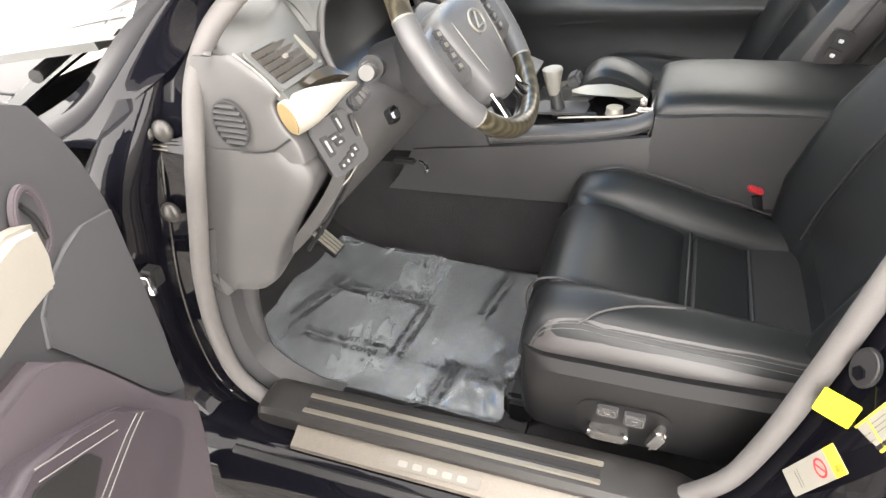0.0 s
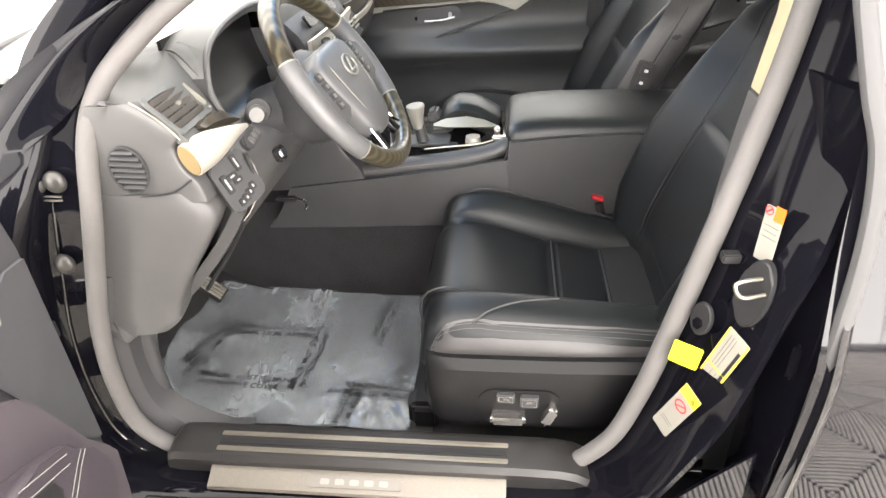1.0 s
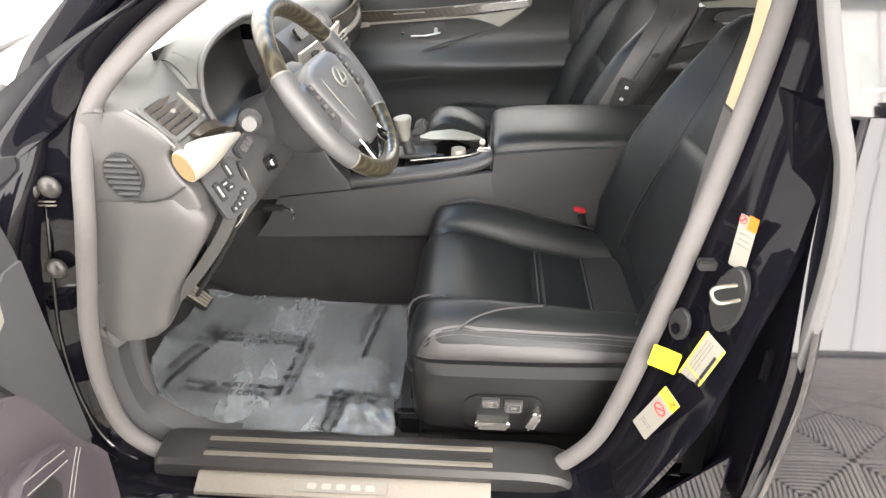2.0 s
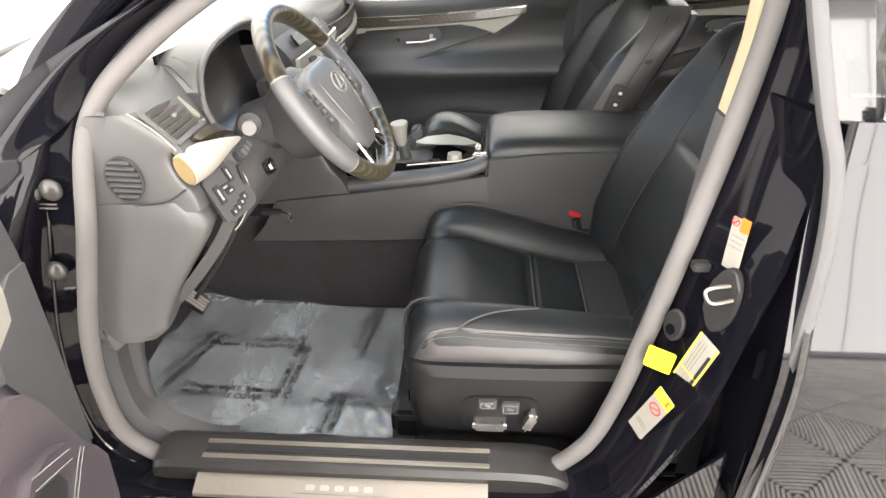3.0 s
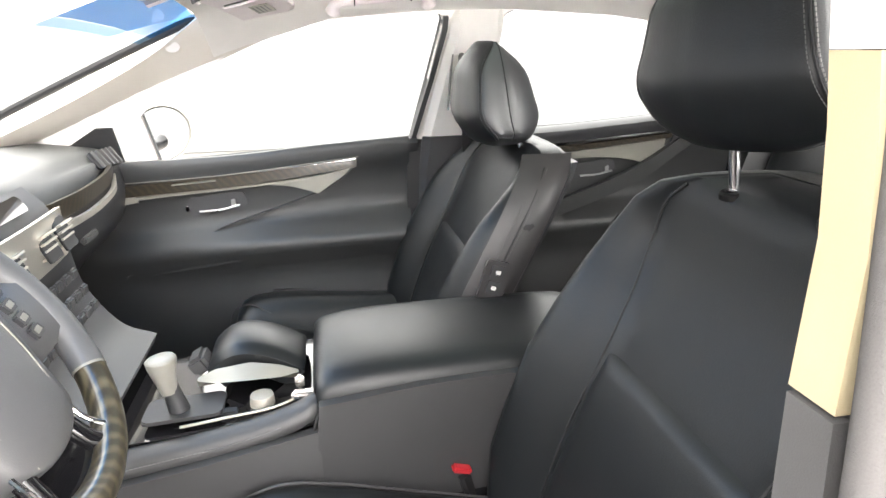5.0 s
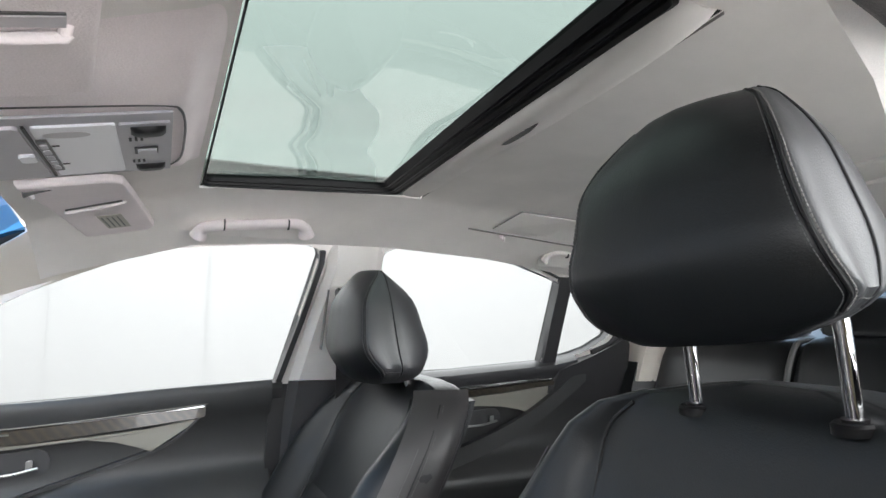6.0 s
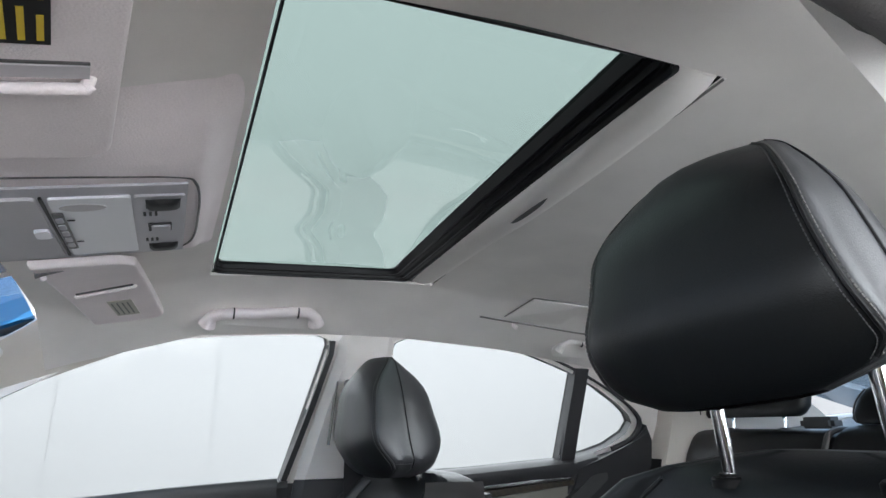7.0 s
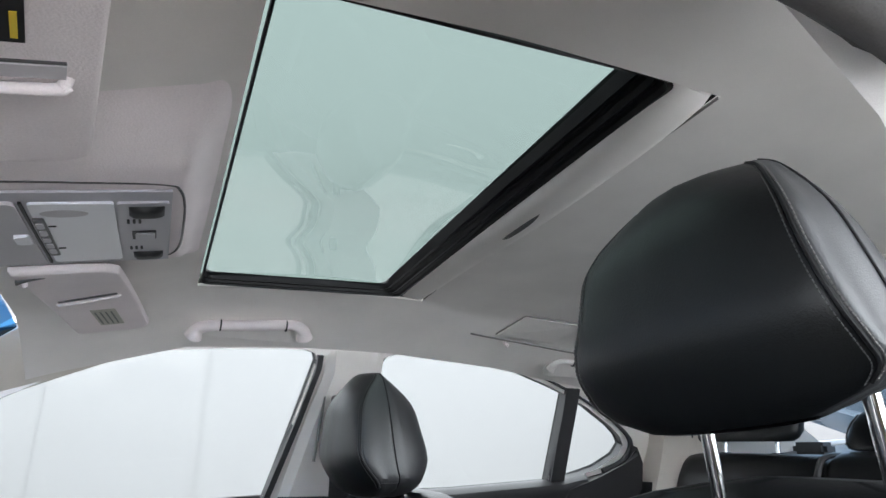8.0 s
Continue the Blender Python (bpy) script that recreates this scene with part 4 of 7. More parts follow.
strip([(0.02, 1.655, 0.886), (0.3, 1.653, 0.898), (0.635, 1.653, 0.929)], 0.0018, 0.0022, IN, DULL_SILVER, fd, "wood_edge", "thin bright edge", 0.011)
strip([(0.36, 1.655, 0.900), (0.50, 1.653, 0.912), (0.625, 1.653, 0.924)], 0.002, 0.005, IN, CHROME, fd, "wood_edge", "bright spear at the end of the strip", 0.013)
strip([(-0.06, 1.650, 0.832), (0.10, 1.655, 0.848), (0.25, 1.658, 0.856), (0.42, 1.658, 0.868), (0.50, 1.658, 0.876)], 0.012, 0.008, IN, SATIN, fd, "silver_strip", "satin silver accent strip", 0.007)
part("silver_wedge", plate([(x, z) for x, z in ((0.40, 0.866), (0.50, 0.876), (0.614, 0.895), (0.600, 0.880), (0.56, 0.855), (0.522, 0.829), (0.49, 0.842), (0.45, 0.854), (0.40, 0.860))], FACE @ pose(0, 0, -0.004), 0.008, 0.002), SATIN, fd, "satin silver wedge at the end of the strip")
strip([(-0.08, 1.635, 0.880), (0.0, 1.650, 0.848), (0.06, 1.656, 0.842)], 0.055, 0.018, IN, SATIN, fd, "silver_cap", "pale satin cap at the front of the strip", 0.010)
strip([(0.15, 1.640, 0.878), (0.26, 1.640, 0.884)], 0.004, 0.004, IN, DULL_SILVER, fd, "strip_mark", "small pale marking", 0.006)
strip([(0.0, 1.655, 0.630), (0.066, 1.660, 0.663), (0.178, 1.664, 0.716), (0.294, 1.668, 0.758), (0.417, 1.672, 0.795), (0.52, 1.672, 0.828), (0.575, 1.670, 0.856), (0.625, 1.664, 0.905)], 0.010, 0.012, IN, DOORDARK, fd, "lining_crease", "soft diagonal crease of the lining", 0.009)
strip([(0.02, 1.660, 0.632), (0.235, 1.645, 0.657), (0.40, 1.640, 0.682), (0.478, 1.635, 0.712), (0.60, 1.622, 0.716), (0.75, 1.615, 0.716)], 0.014, 0.016, IN, DOORDARK, fd, "armrest_edge", "rolled edge of the armrest", 0.008)


SATIN_CHROME = material("satin_chrome", (0.42, 0.42, 0.41), rough=0.28, metal=0.9, grain=0.05)


def pull(parent, x, y, z, s=1.0):
    part("handle_bowl", plate(ring_xy(0.160 * s, 0.052 * s, 0.024), frame_at((x - 0.01, y, z + 0.004), (1, 0, 0.10), (0, 0, 1)), 0.004, 0.001), PLASTIC_DARK, parent, "dark handle recess")
    part("door_handle", join(tube([(x - 0.056 * s, y - 0.010, z - 0.014 * s), (x, y - 0.018, z - 0.010 * s), (x + 0.050 * s, y - 0.018, z)], 0.0034 * s, 8, 12),
                             box(x + 0.034 * s, y - 0.014, z + 0.006 * s, 0.012 * s, 0.008, 0.022 * s, bevel=0.002)), SATIN_CHROME, parent, "polished chrome pull handle")
    part("lock_button", box(x - 0.086 * s, y - 0.008, z - 0.004, 0.008, 0.008, 0.014, bevel=0.002), CHROME, parent, "small chrome lock button")


pull(fd, 0.262, 1.672, 0.812)
pull(rdp, 1.335, 1.672, 0.850, 0.9)
for k in range(3):
    part("window_switch", box(0.20 + 0.024 * k, 1.652, 0.702 + 0.004 * k, 0.014, 0.012, 0.008, bevel=0.002), PLASTIC, fd, "small grey window switch")
strip([(1.0, 1.655, 0.922), (1.25, 1.655, 0.939), (1.59, 1.658, 0.965)], 0.012, 0.010, IN, CHROME, rdp, "bright_strip", "polished bright strip", 0.012)
strip([(1.0, 1.655, 0.906), (1.25, 1.655, 0.923), (1.60, 1.658, 0.950)], 0.022, 0.016, IN, WOOD, rdp, "wood_strip", "glossy dark wood strip", 0.012)
part("silver_panel", plate([(x, z) for x, z in ((1.02, 0.893), (1.26, 0.910), (1.585, 0.940), (1.53, 0.900), (1.482, 0.866), (1.45, 0.876), (1.40, 0.886), (1.33, 0.891), (1.26, 0.890), (1.02, 0.880))], FACE @ pose(0, 0, -0.006), 0.010, 0.002), SATIN, rdp, "satin silver panel under the wood strip")
strip([(1.05, 1.665, 0.70), (1.30, 1.66, 0.775), (1.47, 1.655, 0.845), (1.60, 1.65, 0.93), (1.66, 1.648, 0.975)], 0.05, 0.05, IN, DOORDARK, rdp, "lining_crease", "dark sweeping crease of the lining", 0.016)

# mirror outside the passenger window
mr = thing("door_mirror", "black door mirror standing outside the passenger window", "mirror")
MIRROR_M = frame_at((0.088, 1.872, 0.984), (0.58, 0.81, 0), (0, 0, 1))
part("housing", loft([[MIRROR_M @ Vector((a * k, b * k, -z)) for a, b in oval(0.212, 0.160, 32)] for k, z in ((1.0, -0.008), (1.03, 0.0), (1.02, 0.02), (0.92, 0.05), (0.70, 0.075), (0.3, 0.088))]), PAINT, mr, "gloss black housing")
# pale tube in place of glare along the edge of the black housing
part("glare_rim", tube([MIRROR_M @ Vector((a, b, 0.008)) for a, b in oval(0.212, 0.160, 32)], 0.003, 8, closed=True), SILVER, mr, "black housing edge, paled to stand in for glare")
part("mirror_glass", plate(oval(0.200, 0.148, 32), MIRROR_M @ pose(0, 0, 0.006), 0.004), CHROME, mr, "mirror glass")
part("arm", tube([(0.08, 1.70, 0.965), (0.09, 1.78, 0.965), (0.10, 1.82, 0.97)], 0.02, 10, 8), PAINT, mr)
part("sail", plate([gz(-0.16, 0.94), gz(0.04, 0.925), gz(0.03, 1.03), gz(-0.01, 1.03)], GM @ pose(0, 0, -0.004), 0.012), RUBBER, fd, "black sail panel", smooth=False)

# ---- driver door, open ----
DH = Vector((-0.163, -0.034, 0.0))
DANG = radians(-62)
DM = Matrix.Translation(DH) @ Matrix.Rotation(DANG, 4, "Z")
dd = thing("driver_door", "open driver door with grey lining, silver pull and stitched armrest", "car door")


def dpt(u, z, o=0.0):
    """Point of the open door: u along it from the hinge, o out of the lining toward the cabin side."""
    return DM @ Vector((u, 0.035 + o, z))


def dsheet(rows, nu, nv, th):
    return sheet([[dpt(*p) for p in r] for r in rows], nu, nv, th)


DOORGREY = material("door_lining", (0.056, 0.055, 0.060), rough=0.5, grain=0.2, scale=900, bump=0.15, stain=0.05)
DOORMAUVE = material("door_mauve", (0.076, 0.063, 0.072), rough=0.55, grain=0.2, scale=900, bump=0.15, stain=0.05)
DU = DM.to_3x3() @ Vector((1, 0, 0))


def dplate(outline, o, depth, bevel, smooth_n=0):
    """Shaped layer of the lining: outline in distance from the hinge and height, standing off the door by o."""
    pts = outline
    if smooth_n:
        pts = [(p.x, p.y) for p in catmull([(a, b, 0) for a, b in outline + outline[:1]], smooth_n)[:-1]]
    return plate([(-a, b) for a, b in pts], frame_at(dpt(0, 0, o), -DU, (0, 0, 1)), depth, bevel, 3)


part("panel", dplate([(0.40, 1.075), (0.194, 1.081), (0.153, 1.05), (0.110, 1.012), (0.086, 0.970), (0.080, 0.911), (0.073, 0.80), (0.072, 0.70), (0.074, 0.59), (0.115, 0.52), (0.162, 0.45), (0.20, 0.35), (1.08, 0.33), (1.08, 1.06)], 0.006, 0.036, 0.012), DOORGREY, dd, "grey soft-touch door lining")
part("outer_skin", dsheet([[(0.02, z, o), (0.5, z, o - 0.01), (1.10, z, o)] for z, o in ((1.0, -0.08), (0.85, -0.11), (0.6, -0.12), (0.35, -0.10), (0.25, -0.07))], 16, 12, 0.01), PAINT, dd, "gloss black outer skin")
part("front_edge", loft([[dpt(0.0, z, -0.10), dpt(0.02, z, -0.02), dpt(0.10, z, 0.004), dpt(0.12, z, -0.10)] for z in (0.30, 0.5, 0.7, 0.9, 0.97)]), PAINT, dd, "black painted hinge edge")
part("lining_insert", dplate([(0.080, 0.900), (0.158, 0.921), (0.205, 0.926), (0.245, 0.920), (0.285, 0.905), (0.300, 0.875), (0.274, 0.846), (0.229, 0.780), (0.180, 0.705), (0.135, 0.640), (0.082, 0.600)], 0.040, 0.006, 0.004), material("door_insert", (0.062, 0.062, 0.067), rough=0.5, grain=0.2, scale=900, bump=0.15, stain=0.05), dd, "smooth paler lining insert")
part("lower_panel", dplate([(0.312, 0.872), (0.285, 0.842), (0.240, 0.775), (0.190, 0.697), (0.145, 0.630), (0.092, 0.590), (0.120, 0.530), (0.166, 0.455), (0.22, 0.36), (1.05, 0.36), (1.05, 0.91), (0.42, 0.915), (0.34, 0.900)], 0.040, 0.020, 0.009), DOORMAUVE, dd, "mauve grey lower lining")
twm = frame_at(dpt(0.238, 0.972, 0.043), -DU, (0.0, 0.1, 1))
part("speaker_ring", panel_with_holes(oval(0.058, 0.074, 28), [oval(0.044, 0.060, 28)], twm, 0.007), DOORMAUVE, dd, "oval grey ring round the tweeter", smooth=False, bevel=0.0015)
part("speaker_mesh", plate(oval(0.046, 0.062), twm @ pose(0, 0, 0.0), 0.003), DOORGREY, dd, "grey tweeter mesh")
part("speaker_slot", tube([twm @ Vector((-0.006, 0.022, 0.004)), twm @ Vector((0.008, 0.0, 0.004)), twm @ Vector((0.012, -0.022, 0.004))], 0.003, 8, 12), RUBBER, dd, "dark slot in the tweeter")
part("silver_trim", dplate([(0.262, 0.984), (0.270, 0.955), (0.276, 0.926), (0.340, 0.946), (0.90, 0.955), (0.90, 1.01), (0.300, 0.996)], 0.044, 0.022, 0.006), SILVER, dd, "broad satin silver pull trim")
arm = part("armrest", dplate([(0.430, 0.880), (0.375, 0.845), (0.308, 0.799), (0.279, 0.776), (0.240, 0.727), (0.205, 0.672), (0.192, 0.642), (0.215, 0.628), (0.30, 0.610), (0.95, 0.60), (0.95, 0.88)], 0.056, 0.022, 0.009), material("armrest_leather", (0.046, 0.037, 0.045), rough=0.5, grain=0.2, scale=600, bump=0.2), dd, "soft purple-grey leather armrest")
for d in (0.0, 0.011):
    stitches([dpt(0.268 + d, 0.752 + d, 0.0785), dpt(0.300 + d, 0.758 + d, 0.0788), dpt(0.345 + d, 0.762 + d, 0.0788), dpt(0.40 + d, 0.765 + d, 0.0788)], 40, arm, 0.0006)
    stitches([dpt(0.43 + 0.2 * d, 0.872 - d, 0.0785), dpt(0.37 + 0.2 * d, 0.832 - d, 0.0788), dpt(0.318 + 0.2 * d, 0.797 - d, 0.0788)], 40, arm, 0.0006)
part("pull_pocket", dplate([(0.44, 0.862), (0.372, 0.818), (0.360, 0.795), (0.396, 0.785), (0.80, 0.79), (0.80, 0.862)], 0.0765, 0.003, 0.001), RUBBER, dd, "dark pull pocket")
part("window_channel", loft([[dpt(u, 1.070, -0.02), dpt(u, 1.074, 0.006), dpt(u, 1.085, 0.0), dpt(u, 1.085, -0.02)] for u in (0.20, 0.6, 1.08)]), RUBBER, dd, "black window channel")

# ---- rear compartment ----
rs = thing("rear_bench", "black leather rear bench with outer headrests", "rear seat")
for yc, w, zt in ((1.345, 0.43, 0.0), (0.93, 0.39, 0.008), (0.515, 0.43, 0.0)):
    part("backrest", pad([[(x, yc + s * w / 2, z + zt) for s in (-1, -0.4, 0.4, 1)] for x, z in ((1.72, 0.50), (1.80, 0.78), (1.86, 0.97), (1.885, 1.035), (1.92, 1.066), (2.03, 1.066))], 22, 16, 0.016, 0.03, 10, out=(-1, 0, 0.5)), LEATHER, rs, "padded black leather backrest")
    part("cushion", pad([[(x, yc + s * w / 2, z) for s in (-1, -0.4, 0.4, 1)] for x, z in ((1.28, 0.40), (1.30, 0.50), (1.5, 0.50), (1.80, 0.48))], 12, 10, 0.02, 0.03, out=(-0.3, 0, 1)), LEATHER, rs, "black leather bench cushion")
for sd in (-1, 1):
    part("side_bolster", loft([[(x + a, YC + sd * (0.675 + b), z) for a, b in ((0.0, -0.045), (-0.045, -0.015), (-0.045, 0.03), (0.0, 0.05), (0.12, 0.05), (0.12, -0.045))] for x, z in ((1.72, 0.50), (1.79, 0.78), (1.85, 0.98), (1.875, 1.04), (1.915, 1.068))]), LEATHER, rs, "narrow leather side bolster")
    part("edge_piping", tube([(x - 0.018, YC + sd * 0.200, z) for x, z in ((1.80, 0.78), (1.86, 0.97), (1.885, 1.04), (1.92, 1.078), (2.02, 1.082))], 0.007, 8, 30), PLASTIC, rs, "grey rolled edge of the folding armrest")


def rear_headrest(yc, w, z0, z1):
    """Rounded cushion on two chrome posts."""
    rings = []
    for k in (0.0, 0.05, 0.16, 0.4, 0.66, 0.86, 0.96, 1.0):
        e = float(np.interp(k, [0, 0.05, 0.16, 0.66, 0.86, 0.96, 1.0], [0.72, 0.88, 1.0, 0.97, 0.86, 0.70, 0.50]))
        rings.append([(1.945 + 0.05 * k + 0.5 * a * e, yc + b * (0.5 + 0.5 * e), z0 + (z1 - z0) * k) for a, b in ring_xy(0.12, w, 0.05, 6)])
    h = part("headrest", loft(rings), LEATHER, rs, "black leather rear headrest")
    part("piping", tube([(1.945 + 0.05 * k - 0.058 * e, yc + w * 0.40 * (0.5 + 0.5 * e), z0 + (z1 - z0) * k) for k, e in ((0.06, 0.9), (0.3, 1.0), (0.6, 0.98), (0.85, 0.86))], 0.002, 6, 16), RUBBER, h, "dark seam")
    for sd in (-1, 1):
        part("post", tube([(1.965, yc + sd * 0.082, 1.06), (1.968, yc + sd * 0.082, z0 + 0.02)], 0.0058, 10), CHROME, h, "chrome post")
        part("post_collar", tube([(1.965, yc + sd * 0.082, 1.076), (1.965, yc + sd * 0.082, 1.086)], 0.014, 14), RUBBER, h, "black post collar")


rear_headrest(1.385, 0.33, 1.113, 1.265)
rear_headrest(0.475, 0.33, 1.113, 1.265)
rear_headrest(0.935, 0.35, 1.092, 1.180)
part("shelf", sheet([[(x, y, z) for y in (0.33, YC, 1.53)] for x, z in ((2.03, 1.072), (2.12, 1.082), (2.35, 1.112), (2.62, 1.135))], 10, 8, 0.02), PLASTIC_DARK, car, "dark parcel shelf")
part("shelf_edge", tube([(2.08, 1.50, 1.080), (2.30, 1.46, 1.110), (2.50, 1.30, 1.130), (2.56, YC, 1.136), (2.50, 0.56, 1.130)], 0.010, 8, 30), LINER, car, "pale edge along the parcel shelf")
part("shelf_lamp", box(2.15, 1.345, 1.098, 0.05, 0.10, 0.034, bevel=0.010), PLASTIC, car, "grey lamp housing on the shelf")
part("belt_tongue", tube([(1.95, 1.58, 1.02), (1.90, 1.55, 0.9), (1.84, 1.50, 0.6)], 0.018, 6, 10, flat=0.2), RUBBER, car, "dark rear seat belt")
for side in (1, -1):
    f = (lambda p: p) if side == 1 else mirrored
    L = [catmull([f(p) for p in q], 10) for q in (
        [(1.80, 1.575, 0.95), (1.84, 1.56, 1.12), (1.80, 1.52, 1.24)], [(2.02, 1.50, 0.95), (2.06, 1.47, 1.08), (2.02, 1.44, 1.215)], [(2.35, 1.44, 0.95), (2.36, 1.43, 1.06), (2.15, 1.42, 1.20)],
        [(2.36, 1.55, 0.95), (2.37, 1.52, 1.02), (2.26, 1.50, 1.16)], [(1.80, 1.70, 0.95), (1.84, 1.68, 1.12), (1.80, 1.62, 1.26)])]
    part("c_pillar_trim", loft([[l[i] for l in L] for i in range(10)]), BEIGE, car, "pale beige trim of the C-pillar")
rg = part("rear_glass", sheet([[(2.04, 0.42, 1.232), (2.06, YC, 1.262), (2.04, 1.44, 1.232)], [(2.62, 0.36, 1.125), (2.70, YC, 1.130), (2.62, 1.50, 1.125)]], 6, 8, 0.004), clear_glass("rear_glass_tint", (0.50, 0.59, 0.68)), car, "blue tinted rear window")
rg.visible_shadow = False

# driver side upper wall and floor, dark
part("side_wall", loft([[(0.86, 0.16, z), (0.90, 0.20, z), (1.9, 0.20, z), (1.9, 0.12, z)] for z in (0.28, 0.6, 0.95)]), PLASTIC_DARK, car, "dark rear door lining")
part("roof_rail_trim", loft([[(x, 0.27, liner_z(x, 0.30) - 0.01), (x, 0.31, liner_z(x, 0.31) + 0.004), (x, 0.31, liner_z(x, 0.31) + 0.05), (x, 0.25, liner_z(x, 0.3) + 0.04)] for x in (0.40, 0.6, 0.8, 1.0, 1.3, 1.6, 1.9)]), LINER, car, "pale trim along the roof rail")
part("b_pillar_trim_driver", loft([[(x, y, z), (x + 0.13, y, z), (x + 0.13, y - 0.04, z), (x, y - 0.04, z)] for x, y, z in ((0.78, 0.20, 0.35), (0.80, 0.20, 0.85), (0.817, 0.222, 0.94), (0.830, 0.238, 0.992))]), PLASTIC, car, "grey lower pillar trim")
for rows_, mat_, lab_ in ((((0.833, 0.241, 0.995), (0.852, 0.258, 1.09), (0.860, 0.275, 1.16), (0.864, 0.288, 1.205)), SAND, "sand coloured upper pillar trim"), (((0.864, 0.288, 1.206), (0.868, 0.30, 1.25), (0.862, 0.335, 1.34), (0.85, 0.36, 1.415)), LINER, "pale cloth head of the pillar trim")):
    part("b_pillar_trim_driver", loft([[(x, y, z), (x + 0.05, y + 0.012, z), (x + 0.12, y, z), (x + 0.12, y - 0.04, z), (x, y - 0.04, z)] for x, y, z in rows_]), mat_, car, lab_)

cf = structure("carpet", sheet([[(-0.62, y, 0.62), (-0.45, y, 0.46), (-0.22, y, 0.285), (0.0, y, 0.262), (0.3, y, 0.262), (0.9, y, 0.262), (2.0, y, 0.262)] for y in (0.15, 0.5, 0.93, 1.40, 1.72)], 12, 60, 0.01), CARPET, "black cut-pile carpet of the footwell", "carpet", smooth=True)
part("tunnel", loft([[(x, 0.765, 0.255), (x, 0.775, 0.40), (x, 0.785, 0.53), (x, 1.075, 0.53), (x, 1.09, 0.40), (x, 1.10, 0.255)] for x in (-0.62, 0.0, 0.5, 1.1)]), CARPET, car, "carpeted tunnel side")
part("bulkhead", box(-0.66, YC, 0.55, 0.04, 1.5, 0.60), CARPET, car, "carpeted bulkhead")
part("rear_floor", box(1.6, YC, 0.20, 2.2, 1.6, 0.06), RUBBER, car, "dark underbody")
part("rear_bulkhead", box(2.6, YC, 0.67, 0.06, 1.6, 0.88), RUBBER, car, "dark rear bulkhead")
part("outer_side", box(1.0, 1.83, 0.55, 3.0, 0.03, 0.65, bevel=0.01), PAINT, car, "black outer side")
def bonnet_z(x, y):
    """Crowned bonnet and wings, falling away to the front and at the sides."""
    side_ = 0.93 - abs(y - YC)
    z = float(np.interp(side_, [-0.03, 0.0, 0.05, 0.14, 0.30, 0.60, 0.93], [0.80, 0.858, 0.884, 0.898, 0.910, 0.928, 0.936]))
    return z - 0.11 * max(0.0, -0.75 - x) ** 1.6


bonnet_y = [YC + k * d for k, d in ([(-1, d) for d in (0.96, 0.93, 0.88, 0.80, 0.70, 0.55, 0.35, 0.15)] + [(1, d) for d in (0.0, 0.15, 0.35, 0.55, 0.70, 0.80, 0.88, 0.93, 0.96)])]
bonnet_edge = lambda y: float(np.interp(abs(y - YC), [0.0, 0.35, 0.60, 0.75, 0.84, 0.96], [-0.64, -0.60, -0.53, -0.47, -0.43, -0.30]))
part("bonnet", sheet([[(bonnet_edge(y) * (1 - u) - 1.9 * u, y, bonnet_z(bonnet_edge(y) * (1 - u) - 1.9 * u, y)) for y in bonnet_y] for u in (0, 0.08, 0.2, 0.4, 0.6, 0.8, 1.0)], 24, 48, 0.006), SKIN, car, "gloss black bonnet and wings")
part("bonnet_joint", tube([(x, 0.20 - 0.04 * (x + 0.5), bonnet_z(x, 0.20 - 0.04 * (x + 0.5)) + 0.0005) for x in np.linspace(-0.52, -1.8, 9)], 0.0022, 6, 30), RUBBER, car, "dark joint between bonnet and wing")
part("front_wing", sheet([[(-1.7, 0.0, z), (-1.0, -0.02, z), (-0.30, 0.0, z)] for z in (0.25, 0.6, 0.78, 0.845)], 8, 10, 0.02), PAINT, car, "black front wing")

# ---- front seats ----
def seat_line(z):
    """Front surface of the backrest, as x over height."""
    return float(np.interp(z, [0.50, 0.62, 0.75, 0.88, 0.98, 1.045], [0.800, 0.832, 0.886, 0.953, 1.005, 1.04]))


SWITCH = material("satin_switch", (0.34, 0.33, 0.32), rough=0.22, metal=0.9)


def catmull_at(pts, u):
    """Point at u along a smooth line, counted in steps between the given points."""
    p = [Vector((*q, 0)) for q in pts]
    p = [2 * p[0] - p[1]] + p + [2 * p[-1] - p[-2]]
    i = min(int(u), len(p) - 4)
    t = u - i
    a, b, c, d = p[i:i + 4]
    return 0.5 * ((2 * b) + (c - a) * t + (2 * a - 5 * b + 4 * c - d) * t * t + (3 * b - a - 3 * c + d) * t ** 3)


# half width, front, rear and seam distance of the headrest, from its bottom to its top
HEAD = {"half": (0.1450, 0.1410, 0.1330, 0.1170, 0.082), "front": (-0.036, -0.070, -0.071, -0.064, -0.027), "rear": (0.015, 0.0875, 0.0755, 0.057, 0.003), "seam": (0.1377, 0.1317, 0.1181, 0.1049, 0.0717)}


